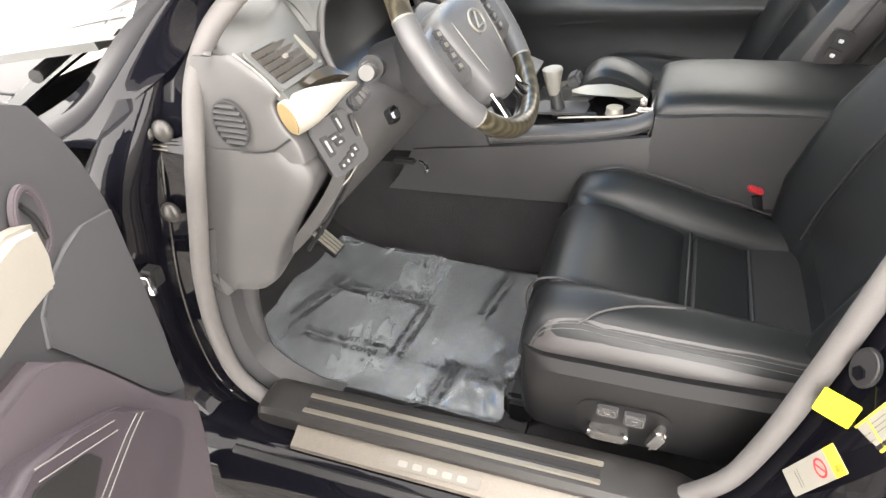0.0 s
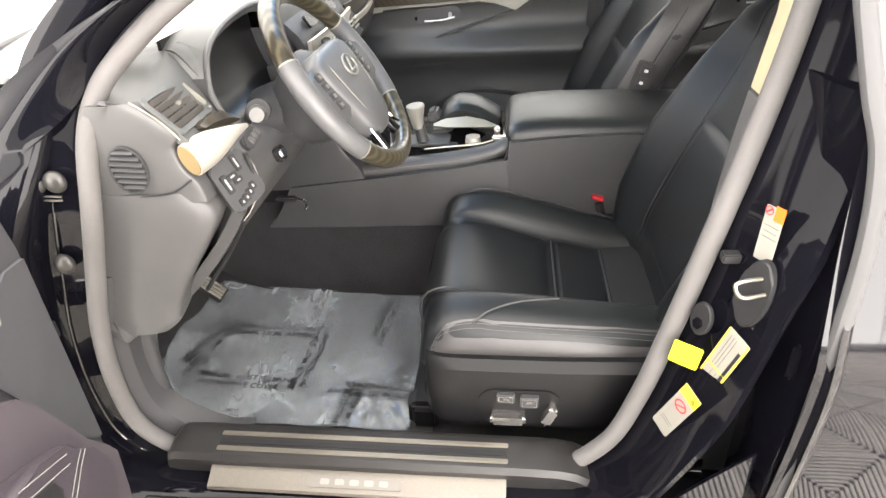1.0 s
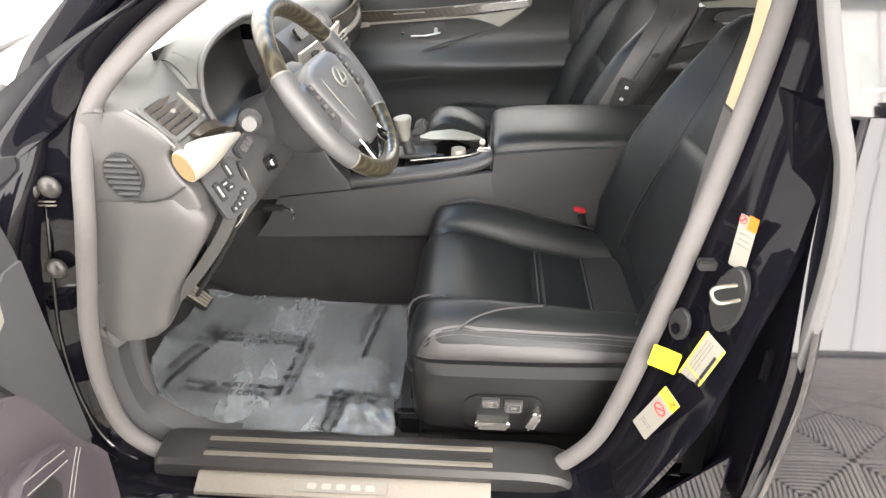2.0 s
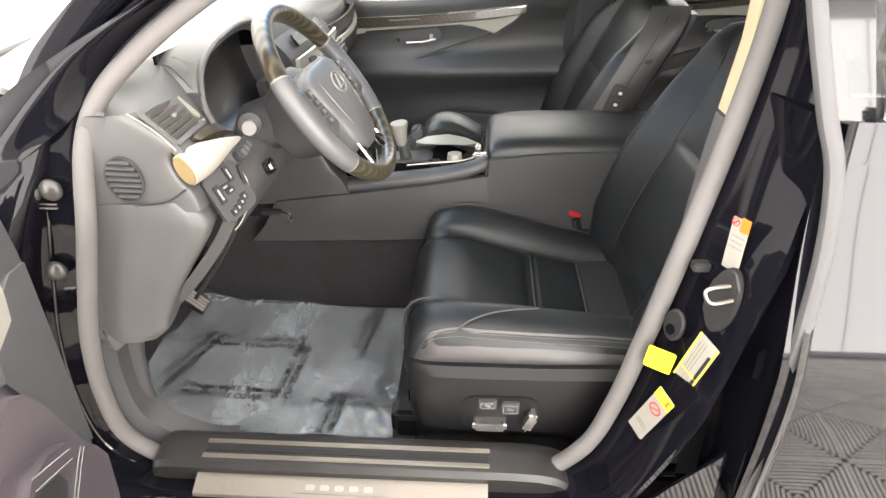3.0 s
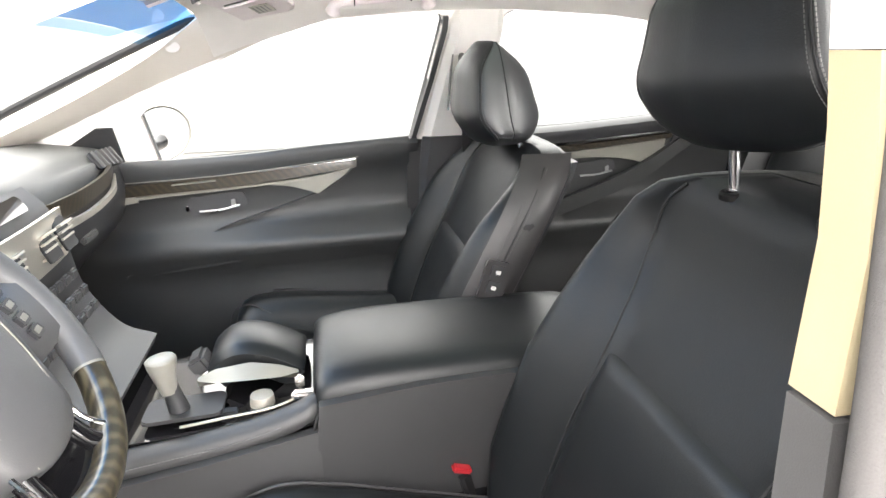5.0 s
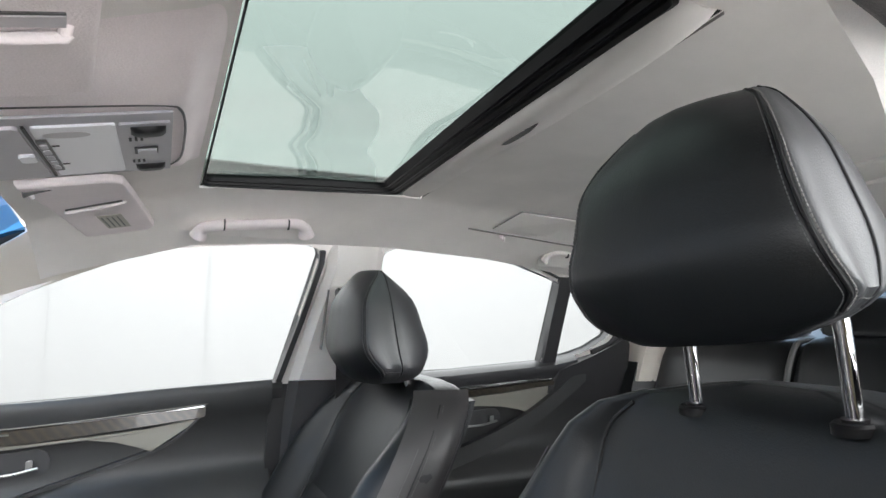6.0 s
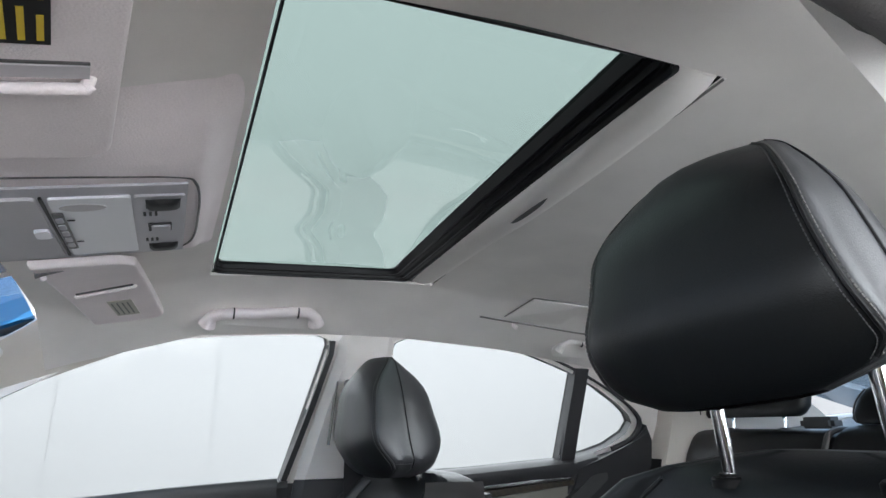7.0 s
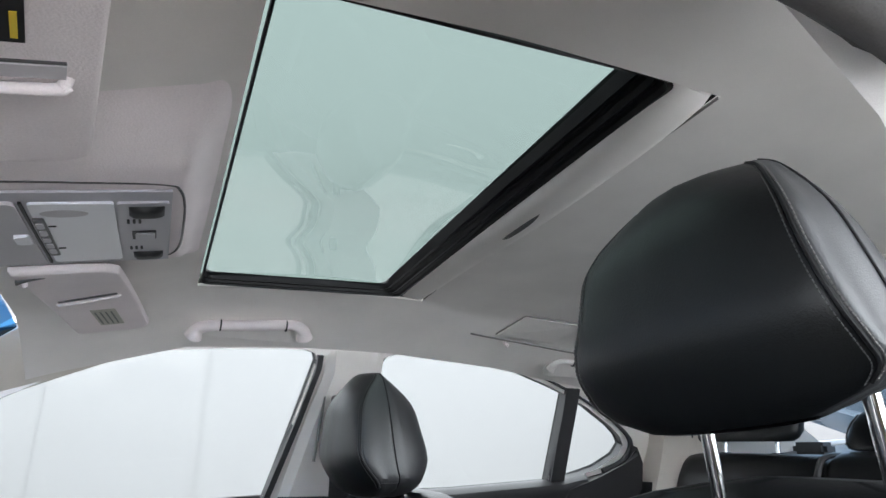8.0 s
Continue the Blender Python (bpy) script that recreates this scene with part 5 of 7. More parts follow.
def head_row(k, foot):
    """Half outline of the headrest at k of its height, as (x, d) points from the front middle to the rear middle, and the height there."""
    kk = min(max(k, 0.0), 1.0)
    h, f, b, sd = (catmull_at([(v, 0) for v in (HEAD[key] if key != "rear" else (foot, *HEAD[key][1:]))], kk * 4).x for key in ("half", "front", "rear", "seam"))
    g = 0.022
    w = b - f - g
    q = [(f, 0), (f + 0.3 * g, 0.55 * sd), (f + g, sd), (f + g + 0.25 * w, sd + 0.72 * (h - sd)), (f + g + 0.55 * w, h), (f + g + 0.85 * w, h - 0.012), (b, 0.7 * h), (b + 0.002, 0)]
    e = float(np.interp(k, [-0.025, 0.0, 0.025, 0.06, 0.94, 0.98, 1.0, 1.012], [0.55, 0.86, 0.95, 1.0, 1.0, 0.95, 0.86, 0.5]))
    mx = (f + b) / 2
    return [(mx + (x - mx) * e, d * e) for x, d in q], -0.0949 + 0.2171 * k


def headrest(s, m, out, posts, foot):
    """Headrest of panels sewn together, placed by m; posts are pairs of world points."""
    K = [-0.025, 0, 0.025, 0.06, 0.11, 0.18, 0.26, 0.34, 0.42, 0.5, 0.58, 0.66, 0.74, 0.82, 0.88, 0.94, 0.98, 1.0, 1.012]

    def at(k, u, sd, lift=0.0):
        q, z = head_row(k, foot)
        p = catmull_at(q, u)
        z += 0.0245 * (p.y / 0.15) ** 3 * (1 - min(max(k, 0.0), 1.0)) ** 2
        c = Vector((0.02, 0.0, z))
        v = Vector((p.x, sd * p.y, z))
        dip = 0.0016 * math.exp(-((u - 2) / 0.05) ** 2) + 0.0012 * math.exp(-((u - 3.6) / 0.05) ** 2)
        return m @ (v + (v - c).normalized() * (lift - dip))

    # back and sides take the lightened leather, so reflected light is in their colour
    base = part("headrest", loft([[at(k, u, 1) for u in np.linspace(3.6, 7, 14)] + [at(k, u, -1) for u in np.linspace(7, 3.6, 14)[1:]] for k in K], closed=False), HEAD_LIT, s, "padded black leather headrest with piped seams")
    part("front_panel", loft([[at(k, u, -1) for u in (2, 1.96, 1.9, 1.8, 1.6, 1.4, 1.1, 0.8, 0.5, 0.25, 0)] + [at(k, u, 1) for u in (0.25, 0.5, 0.8, 1.1, 1.4, 1.6, 1.8, 1.9, 1.96, 2)] for k in K], closed=False), LEATHER, base, "smooth leather front of the headrest")
    for sd in (-1, 1):
        part("side_panel", loft([[at(k, u, sd) for u in (2, 2.04, 2.1, 2.2, 2.35, 2.5, 2.7, 2.9, 3.1, 3.3, 3.45, 3.55, 3.6)] for k in K], closed=False), HEAD_LIT, base, "headrest side leather, lightened to stand in for light on it")
        up = [0.01, 0.05, 0.12, 0.22, 0.34, 0.46, 0.58, 0.70, 0.82, 0.90, 0.96, 0.995]
        part("piping", tube([at(k, 2.0, sd, 0.0012) for k in up], 0.0020, 6, 70), RUBBER, base, "thin black piping")
        part("piping", tube([at(k, 3.6, sd, 0.0010) for k in up], 0.0014, 6, 60), RUBBER, base, "thin black seam")
        stitches([at(k, 2.07, sd, 0.0018) for k in up], 62, base, 0.0008, mat=THREAD if sd == out else DULL_THREAD)
        stitches([at(k, 1.86, sd, 0.0008) for k in up], 62, base, 0.0005, mat=DULL_THREAD)
    for k0, sd in ((0.02, 1), (0.02, -1)):
        stitches([at(k0 + 0.01, u, sd, 0.001) for u in (2.1, 2.5, 3.0, 3.5)], 16, base, 0.0006, mat=DULL_THREAD)
    for a, b in posts:
        part("post", tube([a, b], 0.0068, 14), CHROME, base, "polished chrome post")
    return base


def seat(name, yc, label, out, head, posts, dz=0.0, dx=0.0, tall=False):
    """out: -1 where the door is toward smaller y, +1 where it is toward larger y."""
    s = thing(name, label, "car seat", "front seats")
    Y = lambda d: yc + d
    X = lambda x: x + dx
    P = lambda x, d, z: (X(x), Y(d), z + dz)
    up = (0, 0, 1)
    cz = lambda x: float(np.interp(x, [0.36, 0.40, 0.45, 0.56, 0.68, 0.79, 0.90], [0.560, 0.563, 0.552, 0.518, 0.492, 0.470, 0.462]))
    for x0, x1 in ((0.610, 0.7225), (0.7235, 0.90)):
        part("seat_insert", pad([[P(x, d, cz(x) - 0.012) for d in (-0.160, -0.06, 0.06, 0.160)] for x in np.linspace(x0, x1, 4)], 12, 16, 0.012, 0.05, 16, up), LEATHER, s, "flat leather seat insert")
    for x in (0.6095, 0.723):
        part("seam", tube([P(x, d, cz(x) - 0.003) for d in (-0.150, -0.05, 0.05, 0.150)], 0.0034, 6, 12), RUBBER, s, "dark sunken seam")
    part("seat_front", pad([[P(x, d, z - 0.012) for d in (-0.160, -0.06, 0.06, 0.160)] for x, z in ((0.609, 0.505), (0.52, 0.531), (0.45, 0.552), (0.405, 0.556), (0.372, 0.545), (0.352, 0.515), (0.345, 0.46), (0.352, 0.40))], 30, 16, 0.012, 0.04, 16, (-0.6, 0, 1)), LEATHER, s, "leather seat insert rolling over the front")
    # cushion: one padded body with raised bolsters, rounded over at the front
    CR_OUT = ([0.35, 0.40, 0.48, 0.58, 0.70, 0.82, 0.90], [0.596, 0.600, 0.604, 0.596, 0.584, 0.576, 0.576])
    CR_IN = ([0.35, 0.40, 0.46, 0.54, 0.64, 0.76, 0.90], [0.586, 0.588, 0.592, 0.576, 0.547, 0.514, 0.497])

    def cushion_half(x, sd, grow=0.0):
        b = float(np.interp(x, *(CR_OUT if sd == out else CR_IN)))
        z0 = cz(max(x, 0.40)) - 0.006
        dr = 0.0 if sd == out else 0.030
        pts = [(0.0, z0), (0.080, z0), (0.148, z0 + 0.001), (0.172, z0 + 0.55 * (b - z0)), (0.200, b - 0.004), (0.228, b), (0.258, b - 0.006 - 0.5 * dr), (0.282, b - 0.022 - dr), (0.2935, b - 0.045 - dr), (0.296, 0.53 - dr), (0.291, 0.50), (0.270, 0.465), (0.20, 0.45), (0.0, 0.45)]
        k = float(np.interp(x, [0.350, 0.354, 0.362, 0.375, 0.395, 0.42], [0.30, 0.55, 0.76, 0.90, 0.975, 1.0]))
        wk = float(np.interp(x, [0.350, 0.36, 0.38, 0.41], [0.90, 0.96, 0.99, 1.0]))
        return [(d * wk + grow, 0.475 + (z - 0.475) * (k if z > 0.475 else 0.6 + 0.4 * k)) for d, z in pts]

    rings = []
    for x in (0.350, 0.354, 0.362, 0.375, 0.395, 0.42, 0.46, 0.50, 0.56, 0.62, 0.68, 0.74, 0.80, 0.86, 0.90):
        lh, rh = ([(p.x, p.y) for p in catmull([(a, b, 0) for a, b in cushion_half(x, sd)], 40)] for sd in (-1, 1))
        rings.append([P(x, -d, z) for d, z in lh] + [P(x, d, z) for d, z in reversed(rh[1:-1])])
    part("cushion", loft(rings), LEATHER, s, "black leather cushion with raised bolsters")
    for sd in (-1, 1):
        rows = []
        for i in range(22):
            t_ = i / 21
            x = 0.368 + 0.49 * t_
            top_ = float(np.interp(x, [0.368, 0.376, 0.392, 0.42, 0.46, 0.60, 0.75, 0.86], [0.522, 0.552, 0.574, 0.588, 0.591, 0.582, 0.572, 0.566]))
            if sd != out:
                top_ -= 0.045 + 0.05 * t_
            lo_ = min(0.498, top_ - 0.03)
            rows.append([(x, top_), (x, 0.55 * top_ + 0.45 * lo_), (x, lo_)])

        def side_d(x, z):
            q = [(p.x, p.y) for p in catmull([(a, b, 0) for a, b in cushion_half(x, sd)], 40)]
            q = [p for p in q[14:34] if p[0] > 0.2]
            q.sort(key=lambda p: p[1])
            return float(np.interp(z, [p[1] for p in q], [p[0] for p in q]))

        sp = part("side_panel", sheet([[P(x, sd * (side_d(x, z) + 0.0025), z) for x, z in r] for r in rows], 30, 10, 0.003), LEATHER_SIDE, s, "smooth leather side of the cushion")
        if sd == out:
            for o in (0.0, 0.006):
                stitches([P(r[0][0], sd * (side_d(r[0][0], r[0][1] - 0.004 - o) + 0.0045), r[0][1] - 0.004 - o) for r in rows], 120, sp, 0.0005, mat=DULL_THREAD)
        # plastic side cover
        rings = []
        for x, k in ((0.365, 0.55), (0.375, 0.8), (0.395, 0.95), (0.43, 1.0), (0.60, 1.0), (0.80, 1.0), (0.90, 0.9), (0.97, 0.7)):
            zt, zb = 0.530 if x < 0.7 else 0.530 + 0.06 * (x - 0.7), 0.378 + 0.05 * (1 - k)
            w = 0.278 + 0.052 * k
            rings.append([P(x, sd * 0.262, zt), P(x, sd * (w - 0.020), zt + 0.002), P(x, sd * (w - 0.004), zt - 0.012), P(x, sd * (w + 0.004), (zt + zb) / 2), P(x, sd * (w - 0.006), zb + 0.012), P(x, sd * (w - 0.03), zb), P(x, sd * 0.24, zb)])
        cov = part("side_cover", loft(rings), COVER, s, "dark moulded plastic side cover")
        if sd == out:
            bz = part("switch_plate", plate(ring_xy(0.148, 0.080, 0.030), frame_at(P(0.533, sd * 0.332, 0.443), (1, 0, 0), (0, 0, 1)) @ pose(0, 0, -0.003), 0.005, 0.001), COVER, s, "sunken switch plate")
            fr = lambda x, z, o: frame_at(P(x, sd * (0.334 + o), z), (1, 0, 0), (0, 0, 1))
            for x, z in ((0.509, 0.470), (0.550, 0.463)):
                bt_ = part("switch_button", plate(ring_xy(0.032, 0.019 if x < 0.52 else 0.025, 0.003), fr(x, z, 0.0), 0.008, 0.002), PLASTIC_DARK, s, "small grey button with pale symbol")
                hh = 0.012 if x < 0.52 else 0.018
                part("symbol", panel_with_holes(ring_xy(0.026, hh, 0.002, 3), [ring_xy(0.023, hh - 0.003, 0.0015, 3)], fr(x, z, 0.0084), 0.0005), SWITCH, bt_, smooth=False)
                part("symbol", plate(ring_xy(0.010, 0.005, 0.001, 3), fr(x, z, 0.0084), 0.0006), SWITCH, bt_, smooth=False)
            b1 = part("seat_switch", plate(ring_xy(0.062, 0.017, 0.006), fr(0.513, 0.428, 0.0), 0.020, 0.005, 3), SWITCH, s, "long satin seat switch")
            for k in range(3):
                part("symbol", plate(ring_xy(0.003, 0.008, 0.001, 3), fr(0.497 + 0.014 * k, 0.4135, 0.002), 0.0006), WHITE_MARK, b1, smooth=False)
            part("seat_switch", moved(plate(ring_xy(0.016, 0.042, 0.007), Matrix(), 0.020, 0.005, 3), fr(0.585, 0.440, 0.0) @ pose(0, 0, 0, 0, 0, -24)), SWITCH, s, "upright backrest switch")
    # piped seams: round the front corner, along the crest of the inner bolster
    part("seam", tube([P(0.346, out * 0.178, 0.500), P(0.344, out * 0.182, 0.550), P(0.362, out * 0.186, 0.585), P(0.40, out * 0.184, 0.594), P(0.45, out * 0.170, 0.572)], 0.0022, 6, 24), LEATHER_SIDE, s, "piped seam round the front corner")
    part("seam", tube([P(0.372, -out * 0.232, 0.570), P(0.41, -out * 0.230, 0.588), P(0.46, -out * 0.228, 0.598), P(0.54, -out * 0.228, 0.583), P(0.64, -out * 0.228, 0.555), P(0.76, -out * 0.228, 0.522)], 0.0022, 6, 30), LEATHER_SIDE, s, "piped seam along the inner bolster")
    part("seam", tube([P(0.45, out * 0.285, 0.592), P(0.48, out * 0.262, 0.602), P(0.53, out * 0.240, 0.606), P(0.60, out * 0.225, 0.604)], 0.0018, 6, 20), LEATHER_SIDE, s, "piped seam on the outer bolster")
    part("seat_pan", box(X(0.62), Y(0), 0.43 + dz, 0.50, 0.50, 0.10, bevel=0.03), RUBBER, s, "dark seat frame")
    part("front_cover", box(X(0.375), Y(0), 0.385 + dz, 0.05, 0.50, 0.07, bevel=0.02), COVER, s, "dark plastic front cover")
    for sd in (-1, 1):
        part("seat_rail", box(X(0.62), Y(sd * 0.2), 0.30, 0.62, 0.05, 0.06, bevel=0.008), RUBBER, s, "seat rail")
        part("rail_cover", box(X(0.345), Y(sd * 0.2), 0.30, 0.07, 0.07, 0.07, bevel=0.015), COVER, s, "plastic rail cover")
    # backrest: one padded body, two proud front panels and piped seams
    def wid(z):
        if tall:
            return float(np.interp(z, [0.46, 0.55, 0.75, 0.85, 0.90, 0.95, 0.985, 1.015, 1.035, 1.048, 1.058], [0.262, 0.288, 0.314, 0.306, 0.294, 0.276, 0.248, 0.212, 0.165, 0.115, 0.05]))
        return 0.97 * float(np.interp(z, [0.46, 0.55, 0.75, 0.90, 0.97, 1.02, 1.045, 1.058], [0.262, 0.288, 0.314, 0.308, 0.290, 0.258, 0.222, 0.155]))

    def fwd(z):
        return float(np.interp(z, [0.46, 0.6, 0.8, 0.92, 1.0, 1.05], [0.035, 0.058, 0.062, 0.048, 0.016, 0.0]))

    def ins(z):
        return min(0.78 * wid(z), float(np.interp(z, [0.5, 0.84, 0.95, 1.0, 1.055], [0.155, 0.170, 0.200, 0.185, 0.12])))

    def sl(z):
        """Front surface of the backrest, drawn forward where the top is broad and flat."""
        x = seat_line(min(z, 1.045))
        return x + float(np.interp(z, [0.95, 0.985, 1.015, 1.035, 1.048, 1.056], [0, -0.012, -0.022, -0.024, -0.016, -0.004])) if tall else x

    def low(z):
        if not tall:
            return z if z < 0.9 else 0.9 + (z - 0.9) * 0.88
        return z if z < 0.9 else float(np.interp(z, [0.9, 0.95, 0.985, 1.015, 1.035, 1.048, 1.058], [0.9, 0.958, 1.002, 1.030, 1.045, 1.055, 1.065]))

    rings = []
    for z in (0.46, 0.52, 0.60, 0.68, 0.76, 0.84, 0.90, 0.95, 0.985, 1.015, 1.035, 1.048, 1.056):
        w, f_, n_, xl = wid(z), fwd(z), ins(z), sl(z)
        k = max(0.0, (z - 1.0) / 0.056) ** 2
        half = [(xl + 0.012 + 0.004 * k, 0.0), (xl + 0.011 + 0.004 * k, 0.5 * n_), (xl + 0.006 + 0.006 * k, 0.94 * n_), (xl - 0.55 * f_ + 0.018 * k, n_ + 0.28 * (w - n_)), (xl - f_ + 0.018 * k, n_ + 0.60 * (w - n_)),
                (xl - 0.70 * f_ + 0.006 + 0.018 * k, n_ + 0.86 * (w - n_)), (xl + 0.02, w - 0.002), (xl + 0.055, w), (xl + 0.088 - 0.03 * k, 0.93 * w), (xl + 0.105 - 0.04 * k, 0.72 * w), (xl + 0.108 - 0.04 * k, 0.0)]
        c = catmull([(a, b, 0) for a, b in half], 34)
        rings.append([P(a, b, low(z)) for a, b in [(p.x, p.y) for p in c] + [(p.x, -p.y) for p in reversed(c[1:-1])]])
    part("backrest", loft(rings), LEATHER, s, "black leather backrest with full side bolsters")
    for zz, lab in (([0.53, 0.60, 0.68, 0.74, 0.800], "lower leather backrest panel"),):
        rows = [[P(seat_line(z) + 0.009 + 0.004 * (1 - (d / 0.2) ** 2), d, low(z)) for d in (-w, -w * 0.4, w * 0.4, w)] for z, w in ((z, 0.98 * ins(z)) for z in zz)]
        part("back_panel", pad(rows, 22, 18, 0.010, 0.02, 14, (-1, 0, 0.5)), LEATHER, s, lab)
    for sd in (-1, 1):
        part("seam", tube([P(sl(z) + 0.0035 - 0.02 * fwd(z), sd * (ins(z) - 0.004), low(z)) for z in (0.52, 0.60, 0.70, 0.80, 0.88, 0.94, 0.985, 1.02)], 0.0022, 6, 40), RUBBER, s, "dark piped seam of the bolster")
        side = [P(sl(z) + 0.022, sd * (wid(z) + 0.0004), low(z)) for z in (0.60, 0.75, 0.88, 0.95, 0.99, 1.02)]
        part("seam", tube(side, 0.0018, 6, 40), RUBBER, s, "dark piped seam along the side")
        stitches([(p[0] + 0.006, p[1] + sd * 0.0012, p[2]) for p in side], 90, s, 0.0006, mat=DULL_THREAD)
    part("back_shell", loft([[P(seat_line(min(z, 1.045)) + a, d * wid(z), low(z)) for a, d in ((0.07, -0.9), (0.07, 0.9), (0.112, 0.82), (0.118, 0.3), (0.118, -0.3), (0.112, -0.82))] for z in (0.47, 0.60, 0.75, 0.90, 0.98, 1.02)]), PLASTIC_DARK, s, "dark seat back shell")
    # lighter leather sheet over the bolster side puts the light there into its colour
    bs = part("back_side", sheet([[P(sl(z) + a, -out * (k * wid(z) + b), low(z)) for a, k, b in ((-0.026, 0.958, 0.003), (0.000, 0.982, 0.003), (0.022, 1.0, 0.0015), (0.055, 1.0, 0.003), (0.080, 0.965, 0.003))] for z in ((0.56, 0.66, 0.76, 0.86, 0.92, 0.96) if tall else (0.56, 0.66, 0.76, 0.86, 0.93, 0.98, 1.01, 1.03, 1.045))], 36, 12, 0.002), LEATHER_SIDE, s, "backrest side leather, lightened in place of light on it")
    stitches([P(sl(z) + 0.006, -out * (0.987 * wid(z) + 0.003), low(z)) for z in (0.58, 0.66, 0.76, 0.86, 0.92, 0.95)], 80, bs, 0.0005, mat=DULL_THREAD)
    headrest(s, head, out, posts, 0.015 if tall else 0.066)
    for a, b in posts:
        q = (Vector(b) - Vector(a)).normalized()
        part("post_collar", join(tube([Vector(a) - q * 0.006, Vector(a) + q * 0.001, Vector(a) + q * 0.003], lambda t: 0.0180 - 0.0025 * t ** 4, 24), tube([Vector(a) - q * 0.001, Vector(a) + q * 0.0055], 0.0105, 16)), COVER, s, "black plastic post collar")
    return s


seat("car_seat", 0.508, "black leather driver seat with contrast stitching and power switches", -1,
     Matrix.Translation((0.99, 0.5375, 1.2)) @ Matrix.Rotation(0.1163, 4, "Z") @ Matrix.Rotation(-0.0757, 4, "X"),
     [((1.024, y, z), (1.010, y, 1.150)) for y, z in ((0.425, 1.043), (0.585, 1.037))], tall=True)
ps = seat("car_seat", 1.362, "black leather passenger seat with contrast stitching and shoulder buttons", 1,
          Matrix.Translation((0.918, 1.3555, 1.095)) @ Matrix.Rotation(0.0427, 4, "Z"),
          [((0.985, y, 0.972), (0.965, y, 1.04)) for y in (1.282, 1.442)], dz=-0.03, dx=-0.075)
bpm = frame_at((0.847, 1.030, 0.776), (0.95, 0, -0.30), (0.30, 0, 0.95))
# plate lightened to go with the lit-looking backrest side
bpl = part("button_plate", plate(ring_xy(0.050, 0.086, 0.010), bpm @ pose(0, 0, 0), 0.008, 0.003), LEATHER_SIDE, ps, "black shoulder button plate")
for k in (-1, 1):
    part("button", plate(ring_xy(0.028, 0.026, 0.004), bpm @ pose(0.0, 0.006 - 0.016 * k, 0.010), 0.004, 0.001), PLASTIC_DARK, bpl)
    part("symbol", plate(ring_xy(0.010, 0.008, 0.002, 3), bpm @ pose(0.0, 0.006 - 0.016 * k, 0.0145), 0.0006), WHITE_MARK, bpl, smooth=False)

bk = thing("seat_belt_buckle", "black belt buckle with a red release button", "buckle")
part("stalk", tube([(0.76, 0.768, 0.42), (0.742, 0.768, 0.50), (0.728, 0.766, 0.548)], 0.012, 8, 8, flat=0.7), RUBBER, bk, "black buckle stalk")
part("button", box(0.724, 0.765, 0.562, 0.032, 0.022, 0.010, Matrix.Rotation(0.25, 4, "Y"), bevel=0.003), RED, bk, "red release button")

# ---- dashboard ----
PALE_MARK = material("pale_mark", (0.26, 0.26, 0.25), rough=0.6)
db = thing("dashboard", "grey soft-touch dashboard with vents, instrument hood and silver trim", "dashboard")
CREST = ((0.168, 1.004, 0), (0.20, 1.008, 0), (0.25, 1.018, 0), (0.30, 1.028, 0), (0.325, 1.036, 0), (0.345, 1.044, 1), (0.40, 1.058, 1), (0.508, 1.066, 1), (0.60, 1.064, 1), (0.68, 1.056, 1), (0.72, 1.050, 2), (0.80, 1.042, 2), (YC, 1.032, 2), (1.2, 1.008, 2), (1.45, 0.995, 2), (1.655, 0.985, 2))


def rim_z(y):
    return float(np.interp(y, [0.318, 0.328, 0.355, 0.41, 0.489, 0.575, 0.66, 0.70], [0.96, 0.987, 1.023, 1.046, 1.056, 1.057, 1.040, 1.0]))


def top_row(y, cz, kind):
    sh = 0.04 if kind == 0 and y < 0.19 else 0.0
    base = [(-0.56, y + (0.02 if kind == 0 else 0.0), 0.965), (-0.40, y + (0.03 if kind == 0 else 0.0), 0.985 + 0.3 * (cz - 1.0)), (-0.20, y + sh, 1.006 + 0.45 * (cz - 1.0)), (-0.10, y + 0.5 * sh, 1.002 + 0.75 * (cz - 1.0)), (-0.045, y, cz - 0.001)]
    if kind == 0:
        k = (y - 0.168) / 0.15
        return base + [(-0.012 - 0.014 * k, y, cz - 0.006), (0.018 - 0.012 * k, y, 0.980 + 0.004 * k), (0.046 - 0.010 * k, y, 0.955 - 0.02 * k), (0.058, y, 0.935 - 0.02 * k)]
    if kind == 1:
        rz = rim_z(y)
        return base + [(-0.02, y, cz - 0.002), (0.0, y, 0.6 * cz + 0.4 * rz - 0.002), (0.012, y, 0.2 * cz + 0.8 * rz), (0.019, y, rz)]
    return base + [(-0.015, y, cz - 0.008), (0.01, y, cz - 0.025), (0.024, y, 0.965), (0.03, y, 0.93)]


part("top_pad", sheet([top_row(*q) for q in CREST if q[2] == 0], 24, 44, 0.014), DASH, db, "soft grey dashboard shoulder round the vent")
part("top_pad", sheet([top_row(y, c, 1) for y, c, k in CREST if k == 1 or y == 0.325 or y == 0.72], 34, 40, 0.012), DASH, db, "hooded grey brow over the instruments")
part("top_pad", sheet([top_row(y, c, 2) for y, c, k in CREST if k == 2], 30, 40, 0.016), DASH, db, "soft grey dashboard top")
